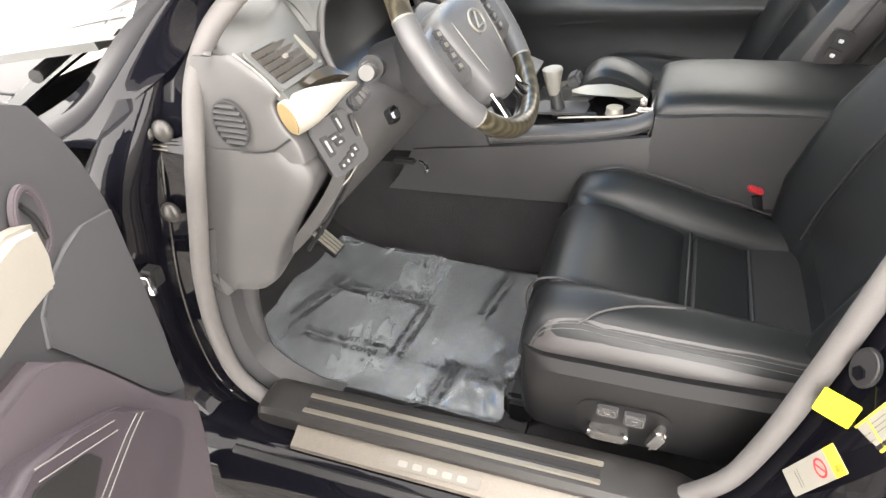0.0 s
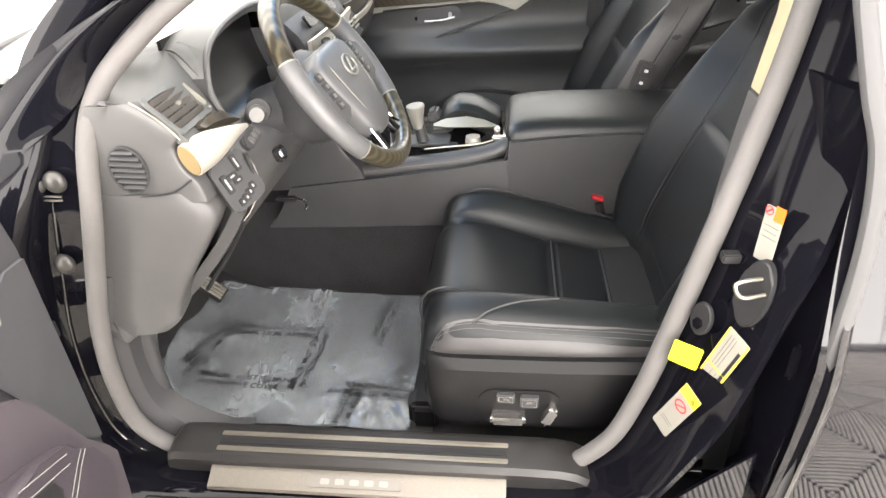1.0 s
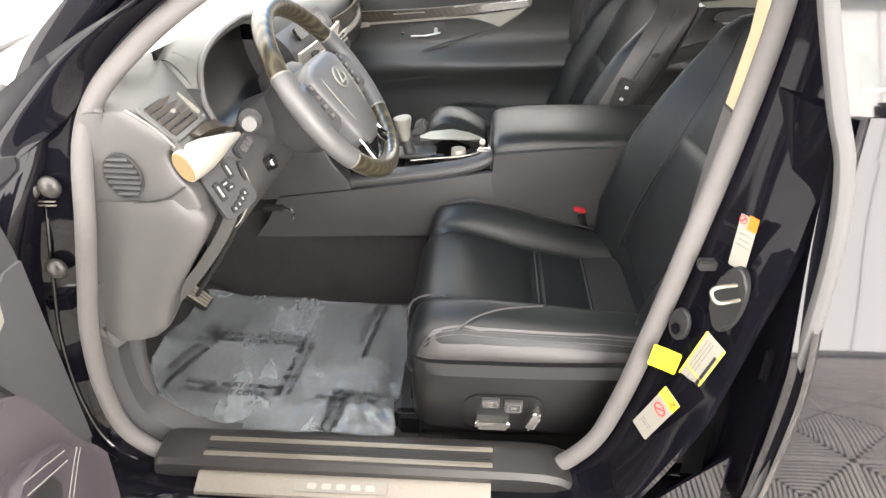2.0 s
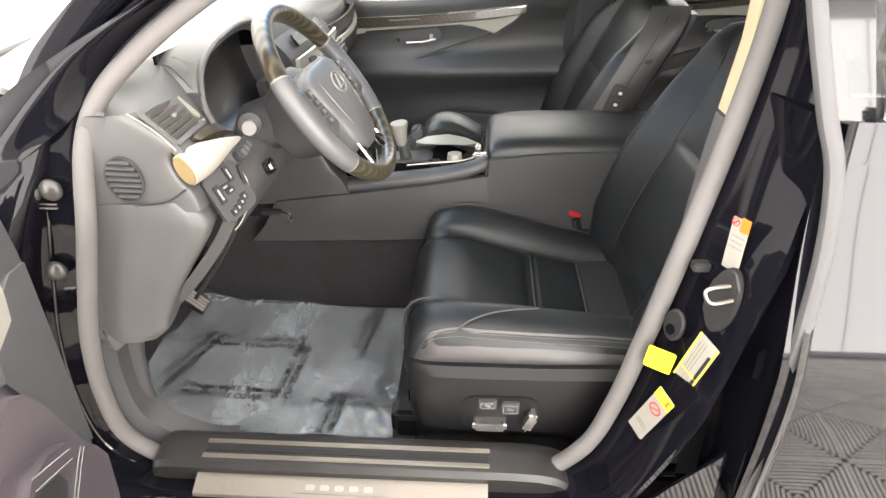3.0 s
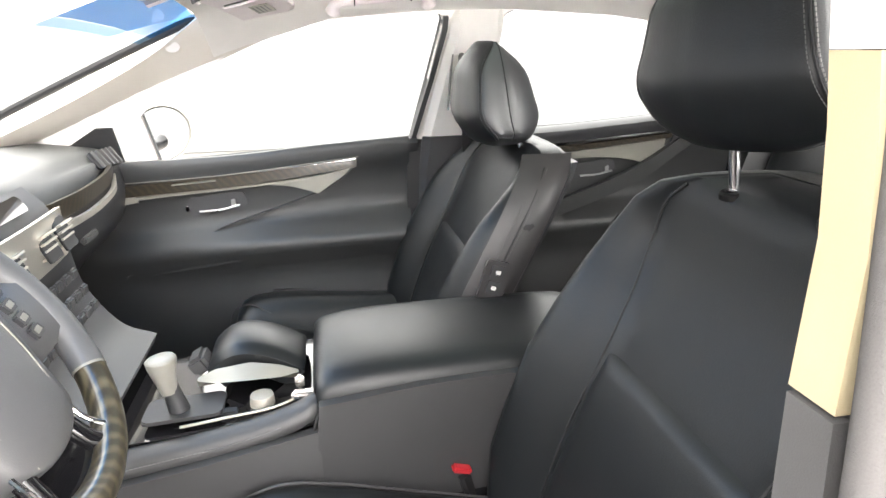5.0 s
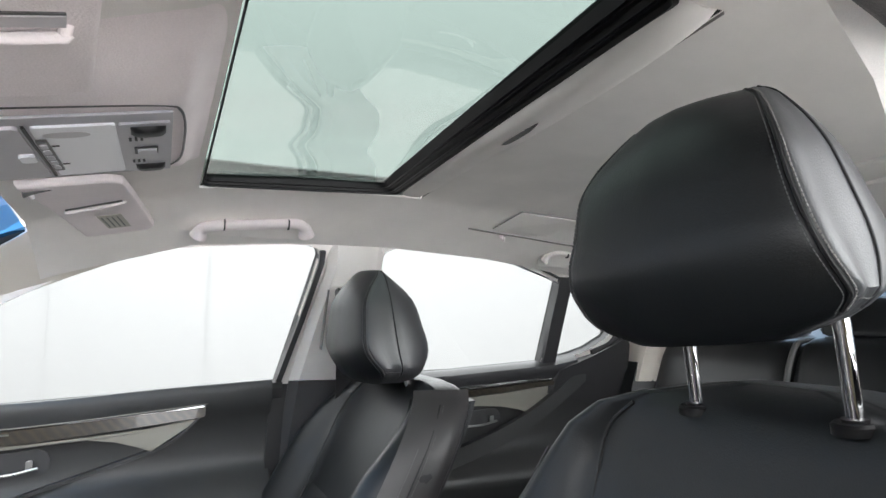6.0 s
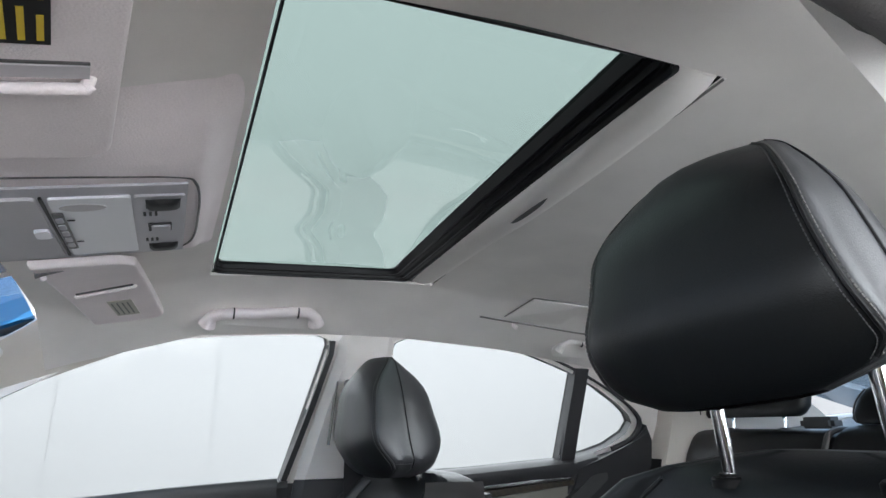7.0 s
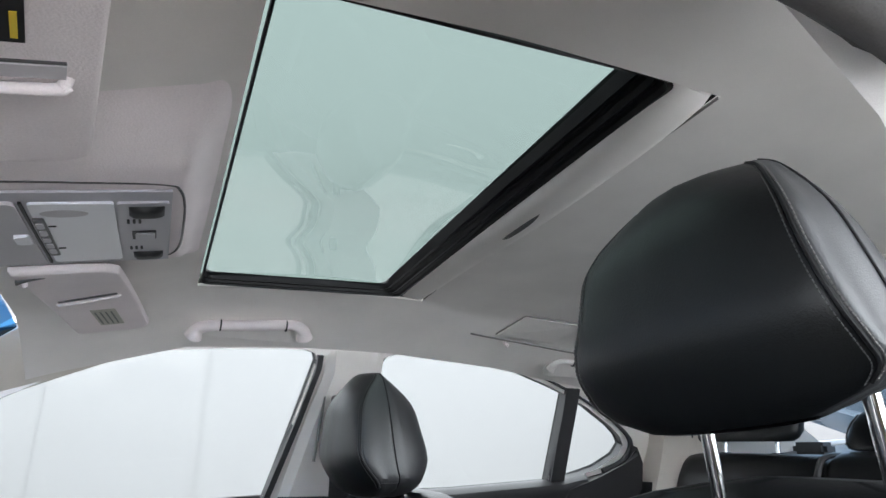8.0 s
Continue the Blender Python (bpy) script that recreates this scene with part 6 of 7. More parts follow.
part("lower_fascia", sheet([[(0.03, y, 0.93), (0.035, y, 0.86), (0.0, y, 0.78), (-0.10, y, 0.68), (-0.16, y, 0.60)] for y in (0.62, 0.75, YC, 1.2, 1.45, 1.66)], 20, 20, 0.02), PLASTIC_DARK, db, "dark lower fascia and glove box")
# end cover beside the driver with the round vent and knee panel
part("end_cover", sheet([[(x0, 0.152, z), (x0 + 0.03, 0.152, z), (0.5 * (x0 + x2), 0.157, z), (x2 - 0.012, 0.160, z), (x2, 0.170, z), (x2 - 0.002, 0.20, z - 0.004)] for z, x0, x2 in
                         ((1.003, -0.075, -0.016), (0.985, -0.090, 0.010), (0.957, -0.098, 0.040), (0.935, -0.100, 0.030), (0.905, -0.104, 0.038), (0.88, -0.108, 0.056), (0.852, -0.112, 0.062))], 22, 24, 0.012), PLASTIC, db, "grey end cover of the dashboard")
part("cover_edge", tube([(-0.018, 0.166, 1.004), (0.010, 0.164, 0.986), (0.030, 0.163, 0.968), (0.044, 0.163, 0.950)], 0.0015, 8, 20), DULL_SILVER, db, "thin bright edge of the cover")
part("knee_panel", sheet([[(-0.13 + d, 0.148, z), (-0.09 + d, 0.148, z), (x2 - 0.05, 0.150, z), (x2 - 0.008, 0.160, z), (x2 + 0.004, 0.185, z), (x2 - 0.02, 0.30, z - 0.004), (x2 - 0.045, 0.45, z - 0.01)] for z, x2, d in
                          ((0.868, 0.035, 0.02), (0.835, 0.060, 0.01), (0.80, 0.052, 0.0), (0.75, 0.018, -0.01), (0.69, -0.022, -0.02), (0.645, -0.045, -0.03), (0.62, -0.052, -0.03), (0.60, -0.075, -0.03))], 26, 28, 0.02), PLASTIC, db, "smooth grey knee panel")
part("cover_joint", tube([(-0.10, 0.1505, 0.866), (-0.04, 0.150, 0.866), (0.015, 0.1515, 0.872), (0.048, 0.158, 0.890)], 0.0016, 6, 20), RUBBER, db, "dark joint below the end cover")
kick = catmull([(x, 0, z) for x, z in ((-0.150, 0.72), (-0.172, 0.628), (-0.182, 0.502), (-0.160, 0.398), (-0.067, 0.334), (0.0, 0.330))], 24)
rings = []
for p in kick:
    a = ap_point(p.x, p.z, 0.012, 0.02)
    b_ = ap_point(p.x, p.z, 0.038, 0.035)
    c_ = ap_point(p.x, p.z, 0.050, 0.075)
    e_ = ap_point(p.x, p.z, 0.030, 0.09)
    rings.append([a, b_, c_, e_])
part("kick_trim", loft(rings), PLASTIC_DARK, db, "dark trim inside the door seal")
part("kick_panel", sheet([[(-0.17, 0.170, z), (-0.13, 0.185, z), (-0.10 + d, 0.205, z), (-0.14 + d, 0.225, z)] for z, d in ((0.62, -0.01), (0.52, -0.03), (0.42, -0.03), (0.33, -0.01))], 14, 10, 0.02), PLASTIC_DARK, db, "dark kick panel below the knee panel")
vm = frame_at((-0.040, 0.1535, 0.908), (1, 0.02, 0.06), (-0.06, 0, 1))
vt = part("side_vent", panel_with_holes(oval(0.058, 0.074, 28), [oval(0.053, 0.069, 28)], vm @ pose(0, 0, -0.001), 0.005), PLASTIC_DARK, db, "round vent in the end cover", smooth=False)
part("vent_back", plate(oval(0.055, 0.071, 24), vm @ pose(0, 0, -0.001), 0.0025), RUBBER, vt, smooth=False)
for k in range(7):
    h = -0.027 + 0.009 * k
    part("slat", box(0, 0, 0, 2 * 0.0255 * math.sqrt(max(0.05, 1 - (h / 0.0345) ** 2)), 0.0032, 0.006, vm @ pose(0, h, 0.003, 35, 0, -6)), PLASTIC_DARK, vt, smooth=False)

VENT_BLADE = material("vent_blade", (0.060, 0.054, 0.048), rough=0.42, grain=0.15, scale=700, stain=0.05)
# driver air vent: slatted outlet set into the sloping face
VM = frame_at((0.015, 0.233, 0.976), (-0.10, 0.98, -0.06), (-0.70, 0.05, 0.70))
if VM.col[2].x < 0:
    VM = VM @ pose(0, 0, 0, 0, 180, 0)
VX = 1 if VM.col[0].y > 0 else -1
dv = part("air_vent", panel_with_holes(ring_xy(0.142, 0.072, 0.010), [[(x + VX * -0.008, y) for x, y in ring_xy(0.108, 0.056, 0.006)]], VM @ pose(0, 0, 0.0), 0.004), DASH, db, "grey framed air vent", smooth=False, bevel=0.0015)
part("vent_back", plate(ring_xy(0.12, 0.060, 0.006), VM @ pose(-VX * 0.008, 0, -0.002), 0.004), RUBBER, dv, smooth=False)
for k in range(5):
    part("slat", box(0, 0, 0, 0.106, 0.0086, 0.004, VM @ pose(-VX * 0.008, -0.022 + 0.011 * k, 0.0035, 24, 0, 0), bevel=0.0012), VENT_BLADE, dv, smooth=False)
for k in range(2):
    part("vane", box(0, 0, 0, 0.002, 0.052, 0.006, VM @ pose(-VX * 0.008 - 0.02 + 0.04 * k, 0, 0.001)), PLASTIC_DARK, dv, smooth=False)
part("tab", box(0, 0, 0, 0.014, 0.006, 0.006, VM @ pose(-VX * 0.004, 0.002, 0.007), bevel=0.002), DULL_SILVER, dv, "small vent tab")
part("thumb_wheel", box(0, 0, 0, 0.007, 0.046, 0.008, VM @ pose(VX * 0.057, 0.0, 0.006), bevel=0.002), DULL_SILVER, dv, "narrow bright vent wheel")
for sy in (0.030, -0.030):
    part("vent_mark", box(0, 0, 0, 0.008, 0.004, 0.002, VM @ pose(VX * 0.058, sy, 0.0058)), PALE_MARK, dv, smooth=False)

# silver horn below the vent with a dark wood end
HORN = ((0.052, 0.160, 0.920, 0.025), (0.058, 0.180, 0.922, 0.026), (0.067, 0.202, 0.925, 0.024), (0.076, 0.226, 0.927, 0.018), (0.084, 0.250, 0.929, 0.011), (0.088, 0.275, 0.927, 0.006), (0.088, 0.295, 0.924, 0.003))
hc = catmull([q[:3] for q in HORN], 28)
hr_ = catmull([(q[3], 0, 0) for q in HORN], 28)
horn = []
for i, p in enumerate(hc):
    t_ = (hc[min(i + 1, 27)] - hc[max(i - 1, 0)]).normalized()
    u_ = Vector((-0.45, 0.0, 0.89))
    u_ = (u_ - t_ * u_.dot(t_)).normalized()
    w_ = t_.cross(u_)
    horn.append([p + (u_ * math.cos(a) + 0.62 * w_ * math.sin(a)) * hr_[i].x for a in np.linspace(0, 2 * math.pi, 25)[:-1]])
part("silver_horn", loft(horn), SILVER, db, "satin silver horn-shaped trim")
part("horn_end", loft([[p + (q - p) * 0.93 - (hc[1] - hc[0]).normalized() * o for q in horn[0]] for p, o in ((hc[0], -0.001), (hc[0], 0.0022))]), TAN, db, "flat tan cut end of the horn", smooth=False)
part("wood_trim", loft([[(x, y, z + h), (x + 0.010, y, z), (x + 0.004, y, z - h), (x - 0.02, y, z)] for x, y, z, h in ((0.050, 0.215, 0.949, 0.003), (0.058, 0.236, 0.951, 0.010), (0.066, 0.262, 0.948, 0.012), (0.074, 0.288, 0.938, 0.005))]), WOOD, db, "glossy dark wood insert")

# switch panel with pale symbols
SM = frame_at((0.084, 0.224, 0.858), (0.45, 0.86, 0.22), (-0.40, -0.1, 0.91))
if SM.col[2].x < 0:
    SM = SM @ pose(0, 0, 0, 0, 180, 0)
spn = part("switch_panel", plate(ring_xy(0.070, 0.085, 0.012), SM @ pose(0, 0, -0.004), 0.009, 0.002), PLASTIC_DARK, db, "dark switch panel")
SX = 1 if SM.col[0].y > 0 else -1
for x, y, w, h in ((-0.020, 0.006, 0.006, 0.026), (0.012, 0.026, 0.005, 0.022), (-0.006, 0.012, 0.014, 0.004), (0.0, 0.002, 0.010, 0.004), (-0.014, -0.030, 0.006, 0.006), (-0.004, -0.028, 0.006, 0.007), (0.006, -0.024, 0.006, 0.007), (0.015, -0.019, 0.006, 0.007)):
    b_ = part("switch", plate(ring_xy(w + 0.006, h + 0.006, 0.002, 3), SM @ pose(SX * x, y, 0.005), 0.003, 0.001), RUBBER, spn)
    part("symbol", plate(ring_xy(w * 0.6, h * 0.75, 0.001, 3), SM @ pose(SX * x, y, 0.0082), 0.0005), PALE_MARK, b_, smooth=False)
part("panel_edge", tube([SM @ Vector((SX * a, b, 0.003)) for a, b in ((-0.030, -0.055), (-0.010, -0.050), (0.026, -0.030), (0.038, 0.0), (0.036, 0.026), (0.020, 0.044))], 0.0011, 6, 24), DULL_SILVER, db, "thin pale border of the switch panel")

# instrument hood and cluster
part("hood_rim", tube([(0.070, 0.305, 0.905), (0.046, 0.310, 0.935), (0.030, 0.318, 0.962), (0.024, 0.328, 0.990), (0.020, 0.355, 1.024), (0.020, 0.41, 1.047), (0.020, 0.489, 1.057), (0.020, 0.575, 1.058), (0.020, 0.66, 1.041), (0.020, 0.70, 1.0), (0.025, 0.71, 0.95), (0.03, 0.71, 0.90)], 0.0055, 8, 60), PLASTIC, db, "grey rim of the instrument binnacle")
part("binnacle_cheek", sheet([[(-0.045, 0.322, 1.034), (-0.024, 0.322, 1.028), (0.006, 0.322, 0.984), (0.036, 0.318, 0.938)], [(-0.035, 0.334, 1.039), (-0.004, 0.338, 1.026), (0.016, 0.324, 0.986), (0.042, 0.314, 0.937)], [(-0.02, 0.347, 1.044), (0.018, 0.353, 1.022), (0.024, 0.328, 0.990), (0.046, 0.311, 0.935)]], 10, 16, 0.004), DASH, db, "rounded cheek of the instrument hood")
cl = part("instrument_panel", sheet([[(-0.045, y, 1.066), (-0.042, y, 0.98), (-0.015, y, 0.90), (0.030, y, 0.868)] for y in (0.325, 0.508, 0.695)], 8, 8, 0.006), material("smoked_cover", (0.006, 0.006, 0.0065), rough=0.32, spec=0.4, grain=0.05, stain=0.05), db, "dark smoked instrument cluster")
for yy in (0.42, 0.60):
    part("dial_ring", tube([(-0.052 + 0.13 * 0.042 * -math.sin(a), yy + 0.052 * math.cos(a), 0.935 + 0.048 * math.sin(a)) for a in np.linspace(0, 2 * math.pi, 33)[:-1]], 0.0018, 6, closed=True), SILVER, cl, "thin dial ring")
part("binnacle_wall", sheet([[(0.026, 0.322, z), (-0.06, 0.330, z)] for z in (0.87, 0.94, 0.99)], 6, 4, 0.006), PLASTIC_DARK, db)
part("binnacle_wall", sheet([[(0.012, 0.702, z), (-0.06, 0.695, z)] for z in (0.87, 0.94, 0.99)], 6, 4, 0.006), PLASTIC_DARK, db)
# fascia under the cluster round the column
part("column_fascia", sheet([[(0.040, y, 0.880), (0.080, y, 0.858), (0.085, y, 0.81), (0.045, y, 0.74), (-0.02, y, 0.66), (-0.07, y, 0.61)] for y in (0.235, 0.33, 0.42, 0.52, 0.60, 0.68, 0.752)], 26, 28, 0.02), PLASTIC, db, "grey panel round the steering column")
part("fascia_edge", tube([(0.098, 0.245, 0.895), (0.100, 0.250, 0.85), (0.080, 0.250, 0.79), (0.03, 0.25, 0.71), (-0.03, 0.25, 0.63)], 0.004, 6, 20), RUBBER, db, "dark joint line")
part("start_button", join(plate(ring_xy(0.030, 0.026, 0.006), frame_at((0.090, 0.391, 0.832), (0, 1, 0), (-0.35, 0, 0.94)), 0.012, 0.003)), GLOSS_BLACK, db, "square start button")
part("start_button_face", plate(ring_xy(0.018, 0.015, 0.004), frame_at((0.101, 0.391, 0.836), (0, 1, 0), (-0.35, 0, 0.94)), 0.003, 0.001), CHROME, db, "bright button face")
part("button_pod", plate(ring_xy(0.050, 0.024, 0.010), frame_at((0.088, 0.292, 0.900), (0.1, 0.95, 0.20), (-0.6, 0, 0.8)), 0.010, 0.003), PLASTIC_DARK, db, "small dark pod of buttons")
for k in range(3):
    part("pod_button", plate(ring_xy(0.009, 0.012, 0.002, 3), frame_at((0.0965, 0.279 + 0.013 * k, 0.9035 + 0.0025 * k), (0.1, 0.95, 0.20), (-0.6, 0, 0.8)), 0.004, 0.001), PLASTIC, db)
part("release_lever", box(0.0, 0.62, 0.625, 0.05, 0.02, 0.012, bevel=0.004), RUBBER, db, "dark lever below the fascia")
part("hook", tube([(-0.02, 0.735, 0.57), (0.0, 0.73, 0.565), (0.005, 0.73, 0.545), (-0.012, 0.735, 0.535)], 0.005, 8, 14), CHROME, db, "small bright hook")
# stalk on the column
sk = thing("column_stalk", "grey and black control stalk on the steering column", "stalk")
part("arm", tube([(0.075, 0.40, 0.915), (0.085, 0.36, 0.925), (0.098, 0.322, 0.934)], lambda t: 0.012 + 0.002 * t, 12, 8), GLOSS_BLACK, sk, "dark grey arm")
part("tip", tube([(0.096, 0.330, 0.930), (0.102, 0.308, 0.936), (0.105, 0.300, 0.938)], lambda t: 0.0135 - 0.004 * max(0, t - 0.6), 16, 8), material("stalk_tip", (0.075, 0.073, 0.07), rough=0.4, metal=0.2), sk, "pale ribbed tip")
part("collar", tube([(0.082, 0.372, 0.922), (0.088, 0.350, 0.928)], 0.020, 16), RUBBER, sk, "dark collar")
part("column_cover", loft([[(0.02 + 0.15 * k, 0.508 + w * math.sin(a), 0.86 + 0.055 * k + h * math.cos(a)) for a in np.linspace(0, 2 * math.pi, 25)[:-1]] for k, w, h in ((0, 0.075, 0.055), (0.4, 0.072, 0.055), (0.8, 0.066, 0.050), (1.0, 0.058, 0.045))]), PLASTIC_DARK, db, "grey steering column cover")

# centre stack
stk = part("centre_fascia", sheet([[(0.02, y, 0.99), (0.055, y, 0.95), (0.075, y, 0.88), (0.09, y, 0.80), (0.14, y, 0.72), (0.20, y, 0.69)] for y in (0.735, 0.80, YC, 1.06, 1.125)], 16, 24, 0.02), PLASTIC_DARK, db, "dark centre stack")
part("screen", plate(ring_xy(0.24, 0.030, 0.006), frame_at((0.045, YC, 0.974), (0, 1, 0), (-0.55, 0, 0.83)), 0.006, 0.002), GLOSS_BLACK, stk, "low dark screen")
sfm = strip([(0.066, 0.738, 0.905), (0.080, 0.80, 0.912), (0.088, YC, 0.915), (0.080, 1.06, 0.912), (0.066, 1.125, 0.905)], 0.088, 0.088, (0.92, 0, 0.38), SILVER, stk, "silver_frame", "bright satin frame of the centre vents", 0.010)
for yy in (0.80, 0.87, 0.99, 1.06):
    cv = part("centre_vent", plate(ring_xy(0.052, 0.056, 0.006), frame_at((0.096, yy, 0.918), (0, 1, 0), (-0.38, 0, 0.92)), 0.004), RUBBER, stk, "slatted centre vent", smooth=False)
    for k in range(4):
        part("slat", box(0, 0, 0, 0.050, 0.0035, 0.010, frame_at((0.101, yy, 0.900 + 0.012 * k), (0, 1, 0), (-0.38, 0, 0.92))), SILVER, cv, smooth=False)
part("panel_buttons", join(*[box(0.100 + 0.012 * r, 0.80 + 0.032 * c, 0.845 - 0.03 * r, 0.01, 0.024, 0.018, bevel=0.003) for r in range(3) for c in range(9)]), PLASTIC, stk, "rows of grey buttons")
# passenger fascia: wood strip with silver sweep and end vent
strip([(0.045, 1.14, 0.930), (0.055, 1.3, 0.930), (0.050, 1.46, 0.935), (0.03, 1.56, 0.945)], 0.040, 0.030, (0.93, 0, 0.36), WOOD, db, "wood_strip", "glossy dark wood strip", 0.012)
strip([(0.055, 1.14, 0.900), (0.065, 1.3, 0.898), (0.058, 1.46, 0.905), (0.03, 1.57, 0.92)], 0.018, 0.014, (0.93, 0, 0.36), SILVER, db, "silver_strip", "satin silver strip", 0.012)
pv = part("passenger_vent", plate(ring_xy(0.10, 0.045, 0.008), frame_at((0.030, 1.545, 0.968), (0.25, 0.95, 0), (-0.6, 0, 0.8)), 0.006), RUBBER, db, "slatted passenger vent", smooth=False)
for k in range(5):
    part("slat", box(0, 0, 0, 0.005, 0.044, 0.010, frame_at((0.033, 1.545, 0.970), (0.25, 0.95, 0), (-0.6, 0, 0.8)) @ pose(-0.036 + 0.018 * k, 0, 0.004)), PLASTIC, pv, smooth=False)
part("glove_latch", box(0.052, 1.30, 0.845, 0.012, 0.08, 0.016, bevel=0.004), PLASTIC, db, "grey glove box latch")

part("stack_cheek", sheet([[(-0.14, 0.738, z), (-0.02, 0.742, z + 0.004), (x2 - 0.02, 0.744, z + 0.01), (x2, 0.752, z + 0.01), (x2 + 0.004, 0.785, z + 0.01)] for z, x2 in ((0.585, 0.16), (0.63, 0.15), (0.68, 0.115), (0.74, 0.095), (0.80, 0.085), (0.87, 0.070))], 18, 16, 0.012), PLASTIC_DARK, db, "dark side of the centre stack")

# ---- steering wheel ----
sw = thing("steering_wheel", "leather and dark wood steering wheel with chrome badge ring", "steering wheel")
WHEEL = material("wheel_leather", (0.088, 0.088, 0.09), rough=0.38, grain=0.2, scale=600, bump=0.15, stain=0.08)
WN = Vector((0.823, 0.0, 0.568))
WC = Vector((0.196, 0.508, 0.939))
WM = frame_at(WC, (0, 1, 0), (-0.568, 0, 0.823))
if WM.col[2].xyz.dot(WN) < 0:
    WM = WM @ pose(0, 0, 0, 0, 180, 0)


def rim(a0, a1, r, mat, label, n=40):
    pts = [WM @ Vector((0.177 * math.cos(radians(a)), 0.177 * math.sin(radians(a)), 0)) for a in np.linspace(a0, a1, n)]
    return part("rim", tube(pts, r, 14), mat, sw, label)


rim(26, 154, 0.0180, RIM_WOOD, "glossy dark striped wood rim")
rim(154, 215, 0.0192, WHEEL, "grey leather rim")
rim(215, 325, 0.0180, RIM_WOOD, "glossy dark striped wood rim")
rim(325, 386, 0.0192, WHEEL, "grey leather rim")
for a in (26, 154, 215, 325):
    p = WM @ Vector((0.177 * math.cos(radians(a)), 0.177 * math.sin(radians(a)), 0))
    q = WM @ Vector((0.177 * math.cos(radians(a + 1)), 0.177 * math.sin(radians(a + 1)), 0))
    part("rim_ring", tube([p, q], 0.0194, 14), DULL_SILVER, sw, "thin metal joint ring")
hubp = [(0.0, 0.064), (0.055, 0.062), (0.094, 0.044), (0.094, 0.005), (0.078, -0.058), (0.060, -0.108), (0.0, -0.126), (-0.060, -0.108), (-0.078, -0.058), (-0.094, 0.005), (-0.094, 0.044), (-0.055, 0.062)]
hp = [(p.x, p.y) for p in catmull([(x, y, 0) for x, y in hubp + hubp[:1]], 49)[:-1]]
hub = part("hub", loft([[WM @ Vector((x * k, y * k, z)) for x, y in hp] for k, z in ((0.86, -0.045), (1.0, -0.03), (1.0, 0.000), (0.975, 0.010), (0.93, 0.015), (0.80, 0.019), (0.5, 0.024), (0.2, 0.026), (0.02, 0.0265))]), WHEEL, sw, "grey padded hub")
part("hub_back", loft([[WM @ Vector((r * math.cos(a), r * math.sin(a) - 0.005, z)) for a in np.linspace(0, 2 * math.pi, 25)[:-1]] for r, z in ((0.07, -0.12), (0.085, -0.08), (0.09, -0.04), (0.07, -0.02))]), PLASTIC_DARK, sw, "dark rear housing")
for sd in (-1, 1):
    part("spoke", loft([[WM @ Vector((sd * x, y + h, z)), WM @ Vector((sd * x, y + h * 0.7, z + 0.012)), WM @ Vector((sd * x, y - h * 0.7, z + 0.012)), WM @ Vector((sd * x, y - h, z)), WM @ Vector((sd * x, y, z - 0.012))] for x, y, h, z in ((0.070, -0.005, 0.055, -0.004), (0.11, -0.006, 0.050, -0.004), (0.145, -0.008, 0.046, -0.003), (0.172, -0.010, 0.050, 0.0))]), WHEEL, sw, "grey spoke")
    for k in range(4):
        bt_ = part("wheel_button", plate(ring_xy(0.020, 0.015, 0.003), WM @ pose(sd * 0.116, 0.030 - 0.019 * k, 0.008, 0, 0, sd * 8), 0.005, 0.002), PLASTIC_DARK, sw, "small dark button")
        part("symbol", plate(ring_xy(0.012, 0.007, 0.001, 3), WM @ pose(sd * 0.116, 0.030 - 0.019 * k, 0.0132, 0, 0, sd * 8), 0.0006), DULL_SILVER, bt_, smooth=False)
    part("lower_spoke", tube([WM @ Vector((sd * 0.048, -0.105, -0.004)), WM @ Vector((sd * 0.054, -0.14, -0.004)), WM @ Vector((sd * 0.066, -0.164, 0.0))], 0.011, 10, 12), GLOSS_BLACK, sw, "gloss black lower spoke")
    part("spoke_trim", tube([WM @ Vector((sd * 0.064, -0.098, 0.0035)), WM @ Vector((sd * 0.066, -0.125, 0.0045)), WM @ Vector((sd * 0.080, -0.150, 0.0085)), WM @ Vector((sd * 0.100, -0.150, 0.010))], 0.0030, 8, 16), CHROME, sw, "thin bright spoke trim")
part("spoke_filler", plate([(-0.052, -0.10), (0.052, -0.10), (0.070, -0.165), (-0.070, -0.165)], WM @ pose(0, 0, -0.012), 0.008, 0.002), GLOSS_BLACK, sw, "gloss black lower spoke panel")
for sd in (-1, 1):
    part("hub_seam", tube([WM @ Vector((sd * x, y, z)) for x, y, z in ((0.058, 0.060, 0.012), (0.070, 0.030, 0.0195), (0.066, -0.02, 0.0205), (0.054, -0.07, 0.0185), (0.044, -0.112, 0.012))], 0.0009, 6, 24), DULL_SILVER, hub, "thin pale seam of the hub")
part("badge_ring", tube([WM @ Vector((0.028 * math.cos(a), 0.020 * math.sin(a) + 0.008, 0.0275)) for a in np.linspace(0, 2 * math.pi, 33)[:-1]], 0.0022, 8, closed=True), DULL_SILVER, hub, "oval chrome ring")
part("badge_bar", tube([WM @ Vector((0.010, 0.022, 0.0275)), WM @ Vector((-0.010, -0.002, 0.0275)), WM @ Vector((0.018, -0.002, 0.0275))], 0.0024, 6), DULL_SILVER, hub, "plain chrome bar")

# ---- centre console ----
cn = thing("centre_console", "dark leather-lined centre console with armrest lid", "console")
